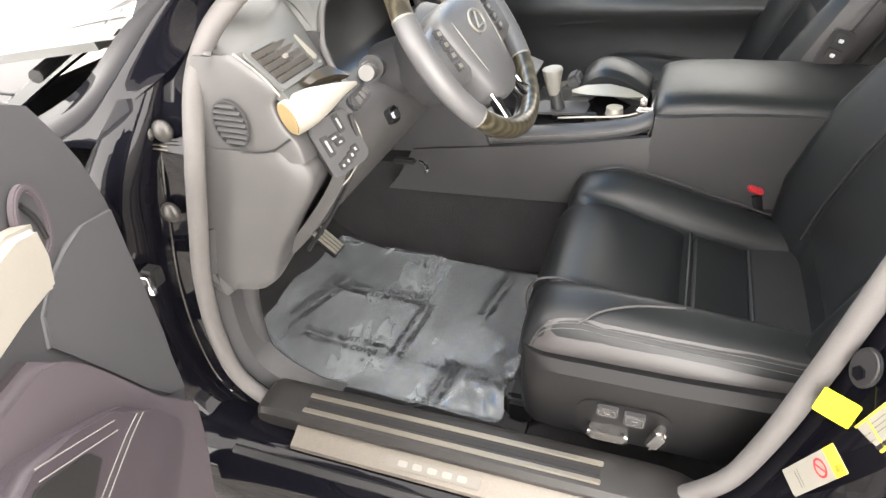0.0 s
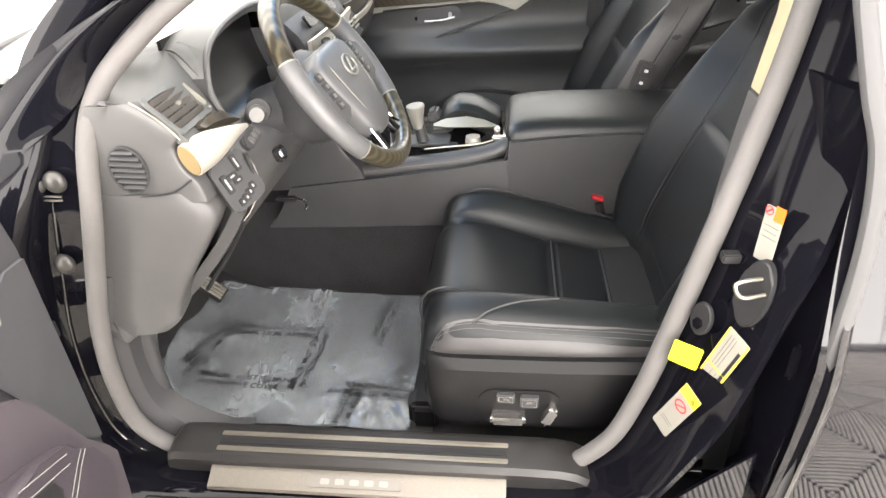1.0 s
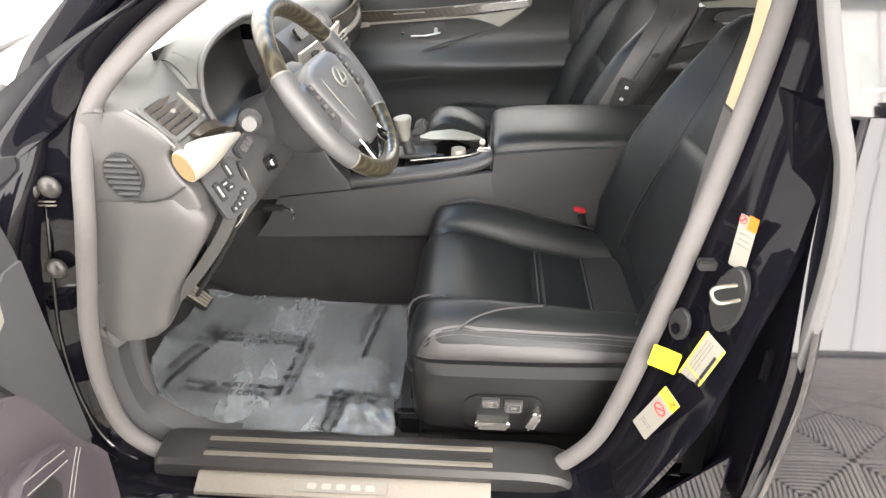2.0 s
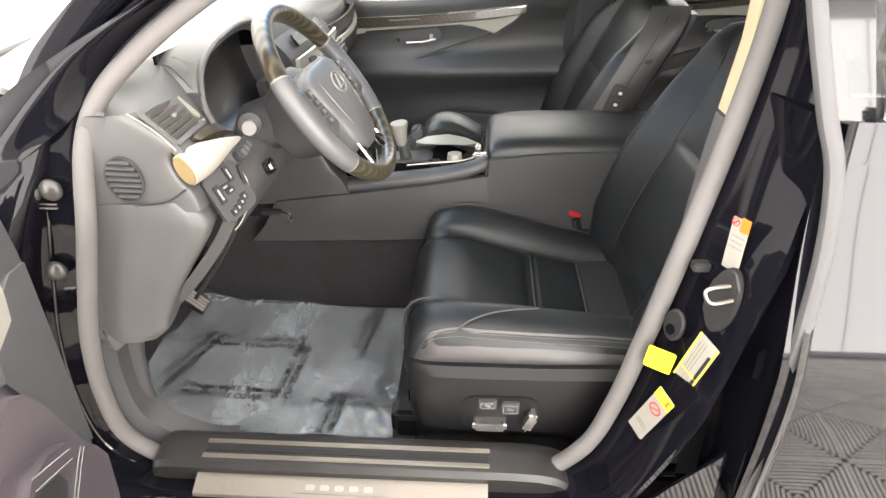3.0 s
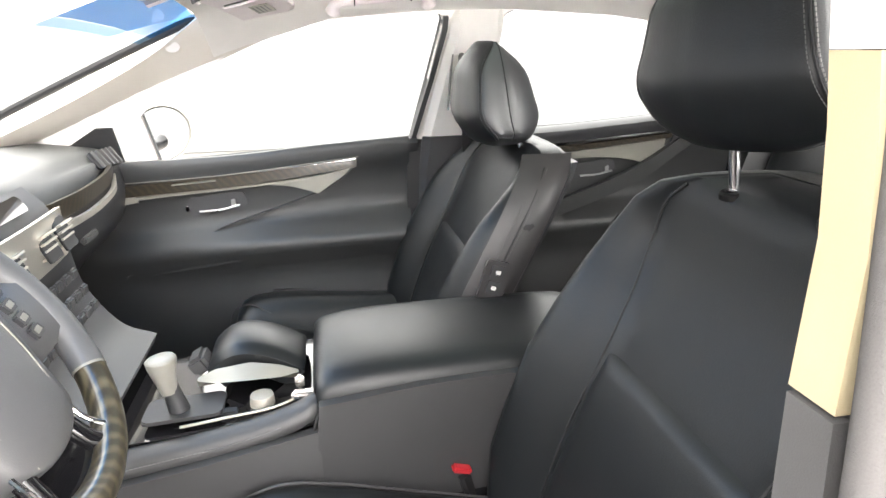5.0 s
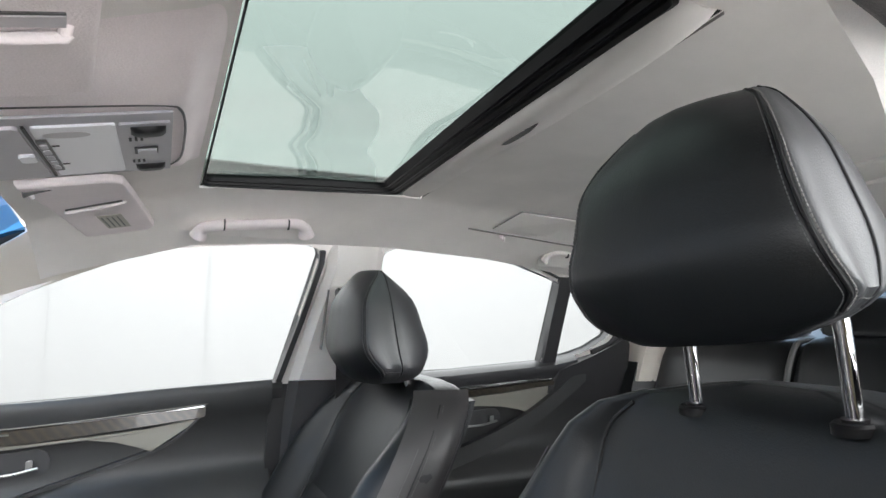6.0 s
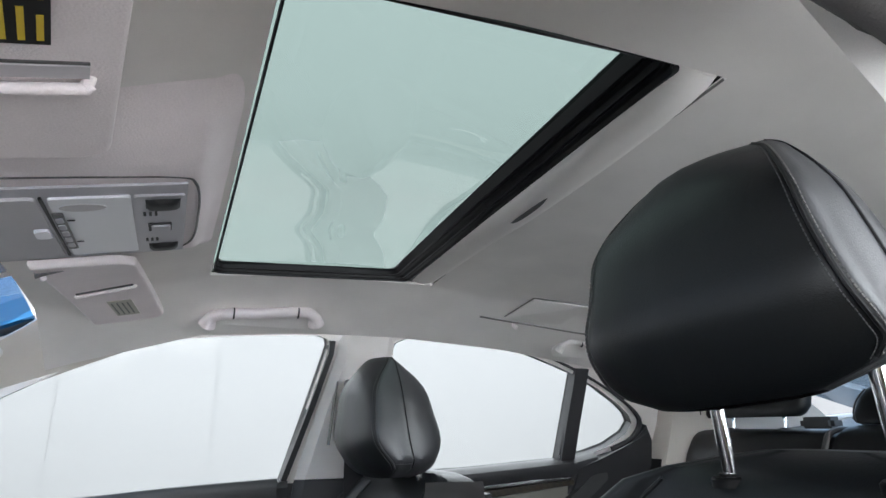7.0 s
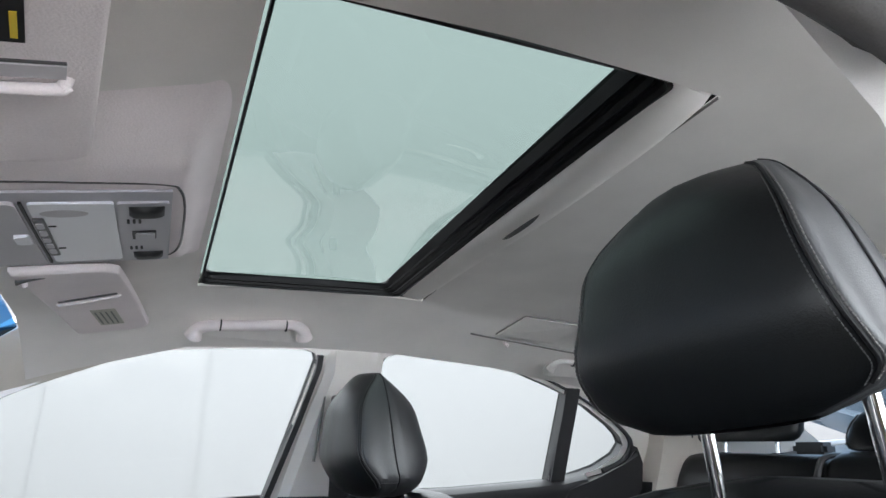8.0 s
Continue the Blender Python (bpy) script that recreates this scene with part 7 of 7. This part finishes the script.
part("side_panel_front", sheet([[(-0.10, 0.742, 0.49), (0.1, 0.752, 0.49), (0.3, 0.764, 0.49), (0.505, 0.778, 0.49)], [(-0.06, 0.745, 0.54), (0.12, 0.752, 0.55), (0.3, 0.764, 0.57), (0.505, 0.780, 0.57)], [(-0.03, 0.752, 0.595), (0.13, 0.755, 0.615), (0.32, 0.767, 0.635), (0.505, 0.790, 0.655)]], 12, 24, 0.02), CONSOLE, cn, "dark console side")
part("leather_edge", pad([[(x, y0, z - 0.012), (x, y0 + 0.006, z + 0.008), (x, y0 + 0.022, z + 0.016), (x, y0 + 0.04, z + 0.012)] for x, y0, z in ((-0.03, 0.750, 0.607), (0.10, 0.752, 0.622), (0.25, 0.760, 0.638), (0.38, 0.772, 0.650), (0.46, 0.782, 0.664), (0.505, 0.790, 0.682))], 24, 10, 0.004, 0.02, 10, (0, -1, 1)), CONSOLE, cn, "padded leather edge of the console")
stitches([(x, y, z) for x, y, z in ((-0.02, 0.746, 0.612), (0.10, 0.748, 0.628), (0.25, 0.756, 0.644), (0.38, 0.768, 0.656), (0.45, 0.777, 0.668))], 90, cn, 0.0007, mat=DULL_THREAD)
part("side_panel_rear", sheet([[(0.508, 0.788, 0.700), (0.7, 0.793, 0.716), (0.98, 0.793, 0.72)], [(0.500, 0.785, 0.60), (0.7, 0.79, 0.60), (0.98, 0.79, 0.60)], [(0.508, 0.780, 0.48), (0.7, 0.785, 0.46), (0.98, 0.785, 0.46)]], 10, 14, 0.02), CONSOLE, cn, "dark console side below the armrest")
part("joint", tube([(0.510, 0.786, 0.688), (0.498, 0.780, 0.655), (0.494, 0.777, 0.60), (0.505, 0.774, 0.50)], 0.0025, 6, 16), RUBBER, cn, "dark joint line")
part("side_far", sheet([[(-0.10, 1.11, 0.49), (0.4, 1.09, 0.49), (0.98, 1.075, 0.46)], [(0.0, 1.10, 0.62), (0.4, 1.085, 0.65), (0.98, 1.07, 0.70)]], 6, 10, 0.02), CONSOLE, cn, "dark console side")
part("top_plate", sheet([[(0.08, y, 0.655), (0.25, y, 0.660), (0.40, y, 0.668), (0.50, y, 0.674)] for y in (0.795, 0.86, YC, 1.0, 1.065)], 8, 12, 0.02), GLOSS_BLACK, cn, "gloss black top plate")
for p in (((0.30, 0.806, 0.671), (0.36, 0.811, 0.675), (0.44, 0.820, 0.680), (0.492, 0.840, 0.690)), ((0.19, 0.803, 0.670), (0.185, 0.86, 0.672), (0.185, 0.92, 0.674))):
    part("bright_edge", tube(p, 0.0025, 8, 16), STEEL, cn, "thin bright edge")
KNOB = material("knob_leather", (0.24, 0.23, 0.205), rough=0.42, grain=0.15, scale=500, bump=0.1, stain=0.06)
gs = thing("gear_lever", "gear lever with a pale grey knob and dark shaft", "gear lever")
part("shaft", tube([(0.295, 0.850, 0.665), (0.288, 0.848, 0.70), (0.283, 0.845, 0.735)], lambda t: 0.017 - 0.006 * t, 12, 8), PLASTIC_DARK, gs, "dark shaft")
part("knob", tube([(0.2835, 0.845, 0.712), (0.282, 0.844, 0.726), (0.280, 0.843, 0.742), (0.279, 0.842, 0.758), (0.2785, 0.842, 0.769), (0.278, 0.842, 0.774)], lambda t: float(np.interp(t, [0, 0.3, 0.6, 0.78, 0.9, 0.97, 1.0], [0.0125, 0.016, 0.0215, 0.023, 0.020, 0.0125, 0.004])), 20, 24), KNOB, gs, "pale grey leather knob")
part("gate", plate(ring_xy(0.12, 0.07, 0.01), frame_at((0.30, 0.855, 0.672), (1, 0, 0.04), (0, 1, 0)), 0.006, 0.002), PLASTIC_DARK, cn, "dark shift gate")
part("silver_fin", loft([[(x, 0.895 + w, z), (x, 0.895, z + h), (x, 0.895 - w, z), (x, 0.895, z - 0.012)] for x, w, z, h in ((0.315, 0.004, 0.700, 0.004), (0.345, 0.022, 0.703, 0.014), (0.40, 0.028, 0.705, 0.018), (0.445, 0.022, 0.702, 0.012), (0.475, 0.004, 0.698, 0.003))]), DULL_SILVER, cn, "satin silver fin")
part("cover_ridge", pad([[(x, y, z - 0.25 * (y - 0.96) ** 2 * 8) for y in (0.90, 0.94, 0.98, 1.03)] for x, z in ((0.33, 0.715), (0.37, 0.742), (0.42, 0.738), (0.47, 0.712), (0.485, 0.70))], 16, 12, 0.010, 0.04, 8, (0, 0, 1)), LEATHER, cn, "rounded leather cup cover")
part("phone_rest", box(0.315, 0.935, 0.715, 0.03, 0.05, 0.03, Matrix.Rotation(-0.5, 4, "Y"), bevel=0.006), PLASTIC_DARK, cn, "small dark pad")
kn = part("dial_knob", tube([(0.418, 0.848, 0.668), (0.418, 0.848, 0.688)], lambda t: 0.020 - 0.002 * t, 20), SILVER, cn, "round satin dial")
part("dial_base", tube([(0.418, 0.848, 0.662), (0.418, 0.848, 0.672)], 0.026, 20), GLOSS_BLACK, cn)
part("socket", box(0.368, 0.835, 0.671, 0.026, 0.018, 0.008, bevel=0.002), RUBBER, cn, "dark socket")
part("console_switch", join(box(0.478, 0.858, 0.698, 0.014, 0.014, 0.024, bevel=0.004), box(0.490, 0.835, 0.688, 0.05, 0.02, 0.012, bevel=0.004)), SWITCH, cn, "silver console switch")
ar = part("armrest_lid", pad([[(x, y, z - 0.0) for y, z in ((0.800, zt - 0.058), (0.798, zt - 0.03), (0.812, zt - 0.008), (0.86, zt), (YC, zt + 0.002), (1.0, zt), (1.05, zt - 0.01), (1.065, zt - 0.055))] for x, zt in ((0.505, 0.710), (0.525, 0.726), (0.60, 0.736), (0.75, 0.738), (0.95, 0.736), (1.0, 0.728))], 22, 26, 0.010, 0.02, 12, (0, 0, 1)), LEATHER, cn, "padded black leather armrest lid")
part("lid_front", pad([[(0.508, y, z) for y in (0.802, 0.88, 0.98, 1.062)] for z in (0.662, 0.684, 0.706)], 8, 12, 0.010, 0.03, 6, (-1, 0, 0)), LEATHER, cn, "leather front of the armrest")
part("console_core", box(0.75, YC, 0.58, 0.44, 0.24, 0.20), RUBBER, cn)

# ---- mat film and pedals ----
fl = thing("floor_mat", "black footwell mat under clear protective film", "mat")
part("mat", sheet([[(-0.22, y, 0.300), (-0.12, y, 0.277), (0.1, y, 0.274), (0.36, y, 0.274)] for y in (0.235, 0.45, 0.73)], 10, 14, 0.008), CARPET, fl, "black carpet mat")
pf = thing("protective_film", "wrinkled clear plastic film printed with black notices", "plastic film")
nx, ny = 170, 140


def film_z(x, y):
    u = (x + 0.285) / 0.60
    v = (y - 0.225) / 0.505
    z = 0.284 + 0.20 * max(0.0, 0.22 - u) ** 1.2 + 0.03 * max(0.0, 0.06 - v) / 0.06
    w = noise.noise(Vector((x * 9, y * 9, 0.3))) * 0.004 + abs(noise.noise(Vector((x * 13 + 5 * y, y * 11 - 4 * x, 1.7)))) * 0.0034 + abs(noise.noise(Vector((x * 40 + 16 * y, y * 24 - 12 * x, 4)))) * 0.0004
    edge_ = max(0.0, 0.09 - min(v, 1 - v, u)) / 0.09
    w *= min(1.0, max(0.25, (0.34 - x) / 0.14))
    return z + w * (1 + 0.8 * min(1.0, edge_)) + 0.004


bm = bmesh.new()
vs = []
for i in range(nx):
    row = []
    for j in range(ny):
        u, v = i / (nx - 1), j / (ny - 1)
        x0 = -0.20 - 0.36 * v if v < 0.36 else -0.33 + 0.10 * (v - 0.36)
        x = x0 + (0.315 - x0) * u - 0.015 * v * u
        y = 0.225 + 0.505 * v + 0.010 * math.sin(5 * u)
        row.append(bm.verts.new((x, y, film_z(x, y))))
    vs.append(row)
for i in range(nx - 1):
    for j in range(ny - 1):
        bm.faces.new((vs[i][j], vs[i + 1][j], vs[i + 1][j + 1], vs[i][j + 1]))
film = part("film", bm, FILM, pf, "clear wrinkled film")
film.visible_shadow = False
# notices laid round the film, each two lines
for tx, ty, rz in ((-0.185, 0.380, -2), (-0.165, 0.585, -106), (0.042, 0.352, 86), (0.040, 0.545, 178), (0.185, 0.372, -95), (0.225, 0.725, -97), (0.345, 0.345, 176)):
    for k, words in enumerate(("DEALER  MUST  REMOVE", "PROTECTIVE COVER")):
        m = pose(tx, ty, 0, 0, 0, rz) @ pose(0.004 * k, -0.024 * k, 0)
        ob = lettering(words, 0.0205, m, INK, pf)
        for q in ob.data.vertices:
            q.co.z = film_z(q.co.x, q.co.y) + 0.0034 + (0.0003 if q.co.z > 0 else 0.0)
pd = thing("brake_pedal", "metal pedal with rubber stripes", "pedal")
pmx = frame_at((-0.275, 0.66, 0.345), (0, 1, 0), (-0.75, 0, 0.66))
part("plate", plate(ring_xy(0.055, 0.10, 0.006), pmx, 0.008, 0.002), RUBBER, pd, "black rubber pad")
for k in range(4):
    part("stripe", plate(ring_xy(0.0075, 0.09, 0.002, 3), pmx @ pose(-0.019 + 0.0125 * k, 0, 0.008), 0.003), SILVER, pd, smooth=False)
part("arm", tube([(-0.285, 0.66, 0.36), (-0.36, 0.66, 0.50), (-0.40, 0.66, 0.65)], 0.010, 8, 10), RUBBER, pd, "dark pedal arm")

# ---- overhead ----
PANEL_GREY = material("panel_grey", (0.46, 0.45, 0.48), rough=0.5, grain=0.1, stain=0.04)
LID_GREY = material("lid_grey", (0.52, 0.50, 0.52), rough=0.6, grain=0.1, stain=0.04)
oc = thing("overhead_console", "pale overhead lamp console with map lights and switches", "console lamp")
OYC = 0.957


def ocz(x):
    return 1.343 - 0.19 * (0.525 - x)
def ocp(x, y, lift=0.0):
    e = ((y - OYC) / 0.16) ** 2
    return (x, y, ocz(x) + 0.004 * e - lift)
def body_z(x, y):
    """Height of the housing: level under the panel, swelling up into the headliner all round."""
    k = max(0.0, (0.80 - y) / 0.16, (y - 1.112) / 0.07, (x - 0.535) / 0.04)
    k = min(1.0, k)
    k = k * k * (3 - 2 * k)
    return (1 - k) * ocp(x, y)[2] + k * (liner_z(x, y) + 0.003)


part("body", sheet([[(x, y, body_z(x, y)) for y in (0.64, 0.68, 0.72, 0.76, 0.80, 0.88, OYC, 1.04, 1.112, 1.13, 1.15, 1.182)] for x in (0.26, 0.34, 0.42, 0.49, 0.53, 0.545, 0.56, 0.576)], 40, 44), VISOR, oc, "moulded pale housing")
part("edge_line", tube([ocp(x, y) for x, y in ((0.27, 0.800), (0.36, 0.802), (0.45, 0.806), (0.520, 0.812), (0.536, 0.83), (0.542, 0.88), (0.543, OYC), (0.542, 1.03), (0.535, 1.08), (0.515, 1.104), (0.45, 1.110), (0.36, 1.114), (0.27, 1.114))], 0.0016, 6, 70), PLASTIC, oc, "thin dark joint round the console")
part("panel", sheet([[ocp(x, y, 0.003) for y in (0.818, 0.88, OYC, 1.04, 1.098)] for x in (0.27, 0.36, 0.45, 0.528)], 16, 16, 0.003), PANEL_GREY, oc, "grey console panel")
OM = lambda x, y, l=0.0: frame_at(ocp(x, y, 0.0005 + 0.6 * l), (0.982, 0, 0.187), (0, -1, 0))
part("bin_lid", plate(ring_xy(0.112, 0.236, 0.006), OM(0.329, OYC, 0.006), 0.004, 0.001), LID_GREY, oc, "flat storage lid")
part("lid_joint", box(0, 0, 0, 0.003, 0.236, 0.003, OM(0.3885, OYC, 0.009)), RUBBER, oc, "dark joint beside the lid", smooth=False)
part("lid_catch", plate(ring_xy(0.016, 0.030, 0.003), OM(0.376, OYC - 0.004, 0.014), 0.004, 0.0015), LENS, oc, "square lid catch")
part("lamp_lens", plate(ring_xy(0.079, 0.230, 0.004), OM(0.4325, OYC, 0.006), 0.003, 0.0008), LENS, oc, "frosted lamp lens")
for yy in (0.872, 1.056):
    part("touch_pad", plate(oval(0.046, 0.024), OM(0.424, yy, 0.0115), 0.0012), LID_GREY, oc, "grey oval touch pad")
bp_ = part("button_strip", plate(ring_xy(0.011, 0.146, 0.002), OM(0.3985, OYC, 0.0115), 0.0025, 0.0008), PLASTIC, oc, "strip of small buttons")
for k in range(5):
    part("button", plate(ring_xy(0.0075, 0.018, 0.002), OM(0.3985, OYC - 0.052 + 0.026 * k, 0.016), 0.0015, 0.0004), PANEL_GREY, bp_)
for yy in (0.914, 1.004):
    part("lamp_mark", plate(ring_xy(0.008, 0.003, 0.001, 3), OM(0.4085, yy, 0.012), 0.001), INK, oc, smooth=False)
part("switch_panel", plate(ring_xy(0.052, 0.228, 0.003), OM(0.500, OYC, 0.006), 0.003, 0.0008), PANEL_GREY, oc, "grey switch panel")
for yy, sg in ((0.868, 1), (1.052, -1)):
    part("rocker", pad([[Vector(ocp(x, y, 0.009)) for y in (yy - 0.015, yy, yy + 0.015)] for x in (0.486, 0.503, 0.522)], 10, 8, 0.006, 0.005, 4, (0, 0, -1)), RUBBER, oc, "black rocker switch")
    for k in range(3):
        part("rocker_mark", plate(ring_xy(0.0030, 0.014, 0.001, 3), OM(0.484 + 0.006 * k, yy + sg * 0.036, 0.0118), 0.001), INK, oc, smooth=False)
part("switch_rim", plate(ring_xy(0.027, 0.030, 0.002), OM(0.500, OYC, 0.011), 0.002), RUBBER, oc, "dark switch rim", smooth=False)
part("centre_switch", plate(ring_xy(0.022, 0.026, 0.003), OM(0.501, OYC + 0.002, 0.012), 0.004, 0.001), PANEL_GREY, oc, "square grey switch")


def visor(name, yi, yo, label, far, drop=0.0):
    """Sun visor folded up: yi is its inner end, yo its outer end; far lowers its outer end, drop the whole."""
    v = thing(name, label, "sun visor")
    sg = 1 if yo > yi else -1

    def vp(a, b, l=0.0):
        """Point at a from the front edge to the rear edge and b from the inner end to the outer end."""
        x0, x1 = 0.335 + 0.055 * b, 0.464 + 0.044 * b
        return Vector((x0 + (x1 - x0) * a, yi + (yo - yi) * b, 1.322 - drop + 0.024 * (a - 1) - far * b ** 1.6 - l))

    def row(a, o=0.0):
        e = 0.055 * max(0.0, (a - 0.72) / 0.28) ** 3
        return [vp(a, e + (1 - 2 * e) * k, o) for k in (0, 0.06, 0.3, 0.6, 0.94, 1.0)]
    part("blade", pad([row(a) for a in (0.0, 0.08, 0.4, 0.72, 0.86, 0.95, 1.0)], 26, 40, 0.006, 0.007, 14, (0, 0, -1)), VISOR, v, "padded vinyl blade")
    part("clip_recess", tube([vp(0.02, 0.075, 0.006), vp(0.14, 0.060, 0.006), vp(0.30, 0.055, 0.006)], lambda t: 0.006 * (1 - t) + 0.001, 8, 10, flat=0.4), PLASTIC, v, "dark recess at the clip")
    part("clip_pin", tube([vp(0.06, 0.075, 0.004), vp(0.09, 0.10, 0.012)], 0.0042, 10), VISOR, v, "round clip pin")
    return v, vp


v1, vp1 = visor("passenger_visor", 1.106, 1.44, "pale vinyl passenger sun visor folded up", 0.024)
part("pull_bar", tube([vp1(0.17, 0.45, 0.005), vp1(0.20, 0.45, 0.009), vp1(0.82, 0.37, 0.009), vp1(0.85, 0.37, 0.005)], 0.0030, 8, 16), VISOR, v1, "raised pull bar")
# dark strip paints the shade of a slot that isn't cut in
part("slot_shade", tube([vp1(0.17, 0.425, 0.0060), vp1(0.85, 0.345, 0.0060)], 0.0026, 8), PLASTIC, v1, "strip standing in for shade in the pull slot")
lb = part("label", sheet([[vp1(a, b, 0.0080) for b in (0.58, 0.84)] for a in (0.42, 0.72)], 5, 5, 0.0008), material("visor_label", (0.42, 0.40, 0.34), rough=0.6), v1, "small grey printed label", smooth=False)
for k in range(4):
    part("print_bar", sheet([[vp1(a, b, 0.0094) for b in (0.61, 0.81)] for a in (0.455 + 0.065 * k, 0.475 + 0.065 * k)], 3, 3, 0.0004), PLASTIC, lb, smooth=False)
v2, vp2 = visor("driver_visor", 0.692, 0.33, "pale vinyl driver sun visor with black warning label", -0.012, 0.009)
part("pull_bar", tube([vp2(0.14, 0.395, 0.004), vp2(0.16, 0.392, 0.011), vp2(0.20, 0.390, 0.013), vp2(0.80, 0.390, 0.013), vp2(0.84, 0.392, 0.011), vp2(0.855, 0.395, 0.004)], 0.0044, 10, 30), VISOR, v2, "raised pull bar")
# grey sheet and dark line draw the slot's shade on the flat blade
part("slot_shade", sheet([[vp2(a, b, 0.0068) for b in (0.408, 0.450)] for a in (0.14, 0.45, 0.85)], 8, 5, 0.002), LID_GREY, v2, "strip standing in for shade in the pull slot")
part("slot_shadow_line", tube([vp2(0.14, 0.452, 0.0066), vp2(0.85, 0.452, 0.0066)], 0.0014, 6), PLASTIC, v2, "dark line standing in for shadow at the slot edge")
wl = part("warning_label", sheet([[vp2(a, b, 0.0074) for b in (0.515, 0.80)] for a in (0.05, 0.35, 0.68)], 8, 6, 0.001), INK, v2, "black label with yellow print", smooth=False)
for k in range(7):
    for b0, b1 in ((0.53, 0.60 + 0.02 * (k % 3)), (0.64 + 0.02 * (k % 2), 0.72 + 0.03 * (k % 2))):
        part("print_bar", sheet([[vp2(a, b, 0.0088) for b in (b0, b1)] for a in (0.625 - 0.075 * k, 0.655 - 0.075 * k)], 3, 4, 0.0005), AMBER, wl, smooth=False)


def grab(x0, x1, y, name, label, mat, r=0.0105):
    g = thing(name, label, "grab handle")
    zz = lambda x, d: liner_z(x, y) - d
    n = 28
    path = catmull([(x0 - 0.012, y + 0.004, zz(x0, 0.026)), (x0 - 0.004, y - 0.010, zz(x0, 0.012)), (x0 + 0.022, y - 0.024, zz(x0, 0.006)), ((x0 + x1) / 2, y - 0.028, zz((x0 + x1) / 2, 0.007)),
                    (x1 - 0.022, y - 0.024, zz(x1, 0.006)), (x1 + 0.004, y - 0.010, zz(x1, 0.012)), (x1 + 0.012, y + 0.004, zz(x1, 0.026))], n)
    part("bar", tube(path, lambda t: r + 0.7 * r * abs(2 * t - 1) ** 3, 12), mat, g, "pale grip bar with rounded ends")
    for q in (x0 + 0.035, x1 - 0.035):
        part("joint", tube([(q, y - 0.0265, zz(q, 0.0065)), (q + 0.003, y - 0.0265, zz(q, 0.0065))], 1.13 * r, 12), RUBBER, g, "dark joint line")
    part("bezel", plate(ring_xy(x1 - x0 + 0.05, 0.045, 0.02), frame_at(((x0 + x1) / 2, y + 0.012, zz((x0 + x1) / 2, 0.012)), (1, 0, 0), (0, 0.75, -0.66)), 0.003, 0.001), LINER, g, "pale recess behind the grip")
    return g


grab(0.60, 0.80, 1.487, "grab_handle", "pale folding grab handle above the passenger window", VISOR)
grab(1.44, 1.60, 1.482, "grab_handle", "pale folding grab handle above the rear window", LINER, 0.0065)
vn = thing("vanity_mirror", "pale covered vanity mirror in the rear headliner", "vanity mirror")
vr = [(1.250, 1.435), (1.275, 1.340), (1.405, 1.312), (1.395, 1.420)]
part("lid", loft([[(x, y, liner_z(x, y) - 0.001) for x, y in vr], [(x * 0.97 + 0.040, y * 0.97 + 0.0414, liner_z(x, y) - 0.0045) for x, y in vr]]), LINER, vn, "flat pale lid")
part("rim", tube([(x, y, liner_z(x, y) - 0.001) for x, y in vr], 0.0020, 6, closed=True), LID_GREY_, vn, "thin grey joint")
part("pull", tube([(1.385, 1.375, liner_z(1.385, 1.375) - 0.006), (1.392, 1.405, liner_z(1.392, 1.405) - 0.006)], 0.0016, 6), LID_GREY_, vn, "small lid pull")
structure("trim", tube([(x, y, liner_z(x, y) - 0.0012) for x, y in ((1.19, 1.448), (1.25, 1.451), (1.33, 1.450), (1.43, 1.444), (1.52, 1.436))], 0.0022, 6, 30), LID_GREY_, "dark joint between headliner and side trim", "trim", smooth=True)
ch = thing("coat_hook", "small pale coat hook under the headliner", "hook")
hz_ = liner_z(1.285, 1.455)
part("base", box(1.285, 1.458, hz_ - 0.004, 0.010, 0.008, 0.016, bevel=0.003), VISOR, ch)
part("hook", tube([(1.285, 1.455, hz_ - 0.008), (1.285, 1.446, hz_ - 0.017), (1.285, 1.442, hz_ - 0.009)], 0.0026, 8, 8), VISOR, ch)
part("screw_hole", box(1.285, 1.4535, hz_ + 0.001, 0.006, 0.004, 0.006), RUBBER, ch, "dark hole above the hook", smooth=False)
for xx in (1.52, 1.60):
    structure("trim", tube([(xx, y, liner_z(xx, y) - 0.002) for y in np.linspace(0.40, 1.46, 9)], 0.006, 6, 24), LINER, "soft fold across the rear headliner", "trim", smooth=True)

# ---- ribbed floor tiles ----
T = 0.30
bm = bmesh.new()
nr = 11
for q in range(4):
    for k in range(nr):
        # concentric ribs in each triangular quarter of the tile
        r = (k + 0.6) / nr * T / 2
        a, b = Vector((-r + 0.004, r, 0)), Vector((r - 0.004, r, 0))
        c = (a + b) / 2
        vv = bmesh.ops.create_cube(bm, size=1)["verts"]
        bmesh.ops.transform(bm, matrix=pose(0, 0, 0, 0, 0, 90 * q) @ Matrix.Translation((c.x, c.y, 0.002)) @ Matrix.Diagonal(((b - a).length, 0.0078, 0.007, 1)), verts=vv)
bmesh.ops.delete(bm, geom=[fc for fc in bm.faces if fc.normal.z < -0.5], context="FACES")
part("tile_backing", box(1.8, -0.9, -0.009, 23 * T, 12 * T, 0.004), TILE_BASE, ground, "dark rubber base of the ribbed tiles", smooth=False)
tile_me = bpy.data.meshes.new("floor_tile")
bm.to_mesh(tile_me)
bm.free()
tile_me.materials.append(TILE)
for i in range(-5, 18):
    for j in range(-9, 3):
        tl = new("floor_tile", tile_me)
        tl.parent = ground
        tl.location = (T * i, T * j, -0.008)
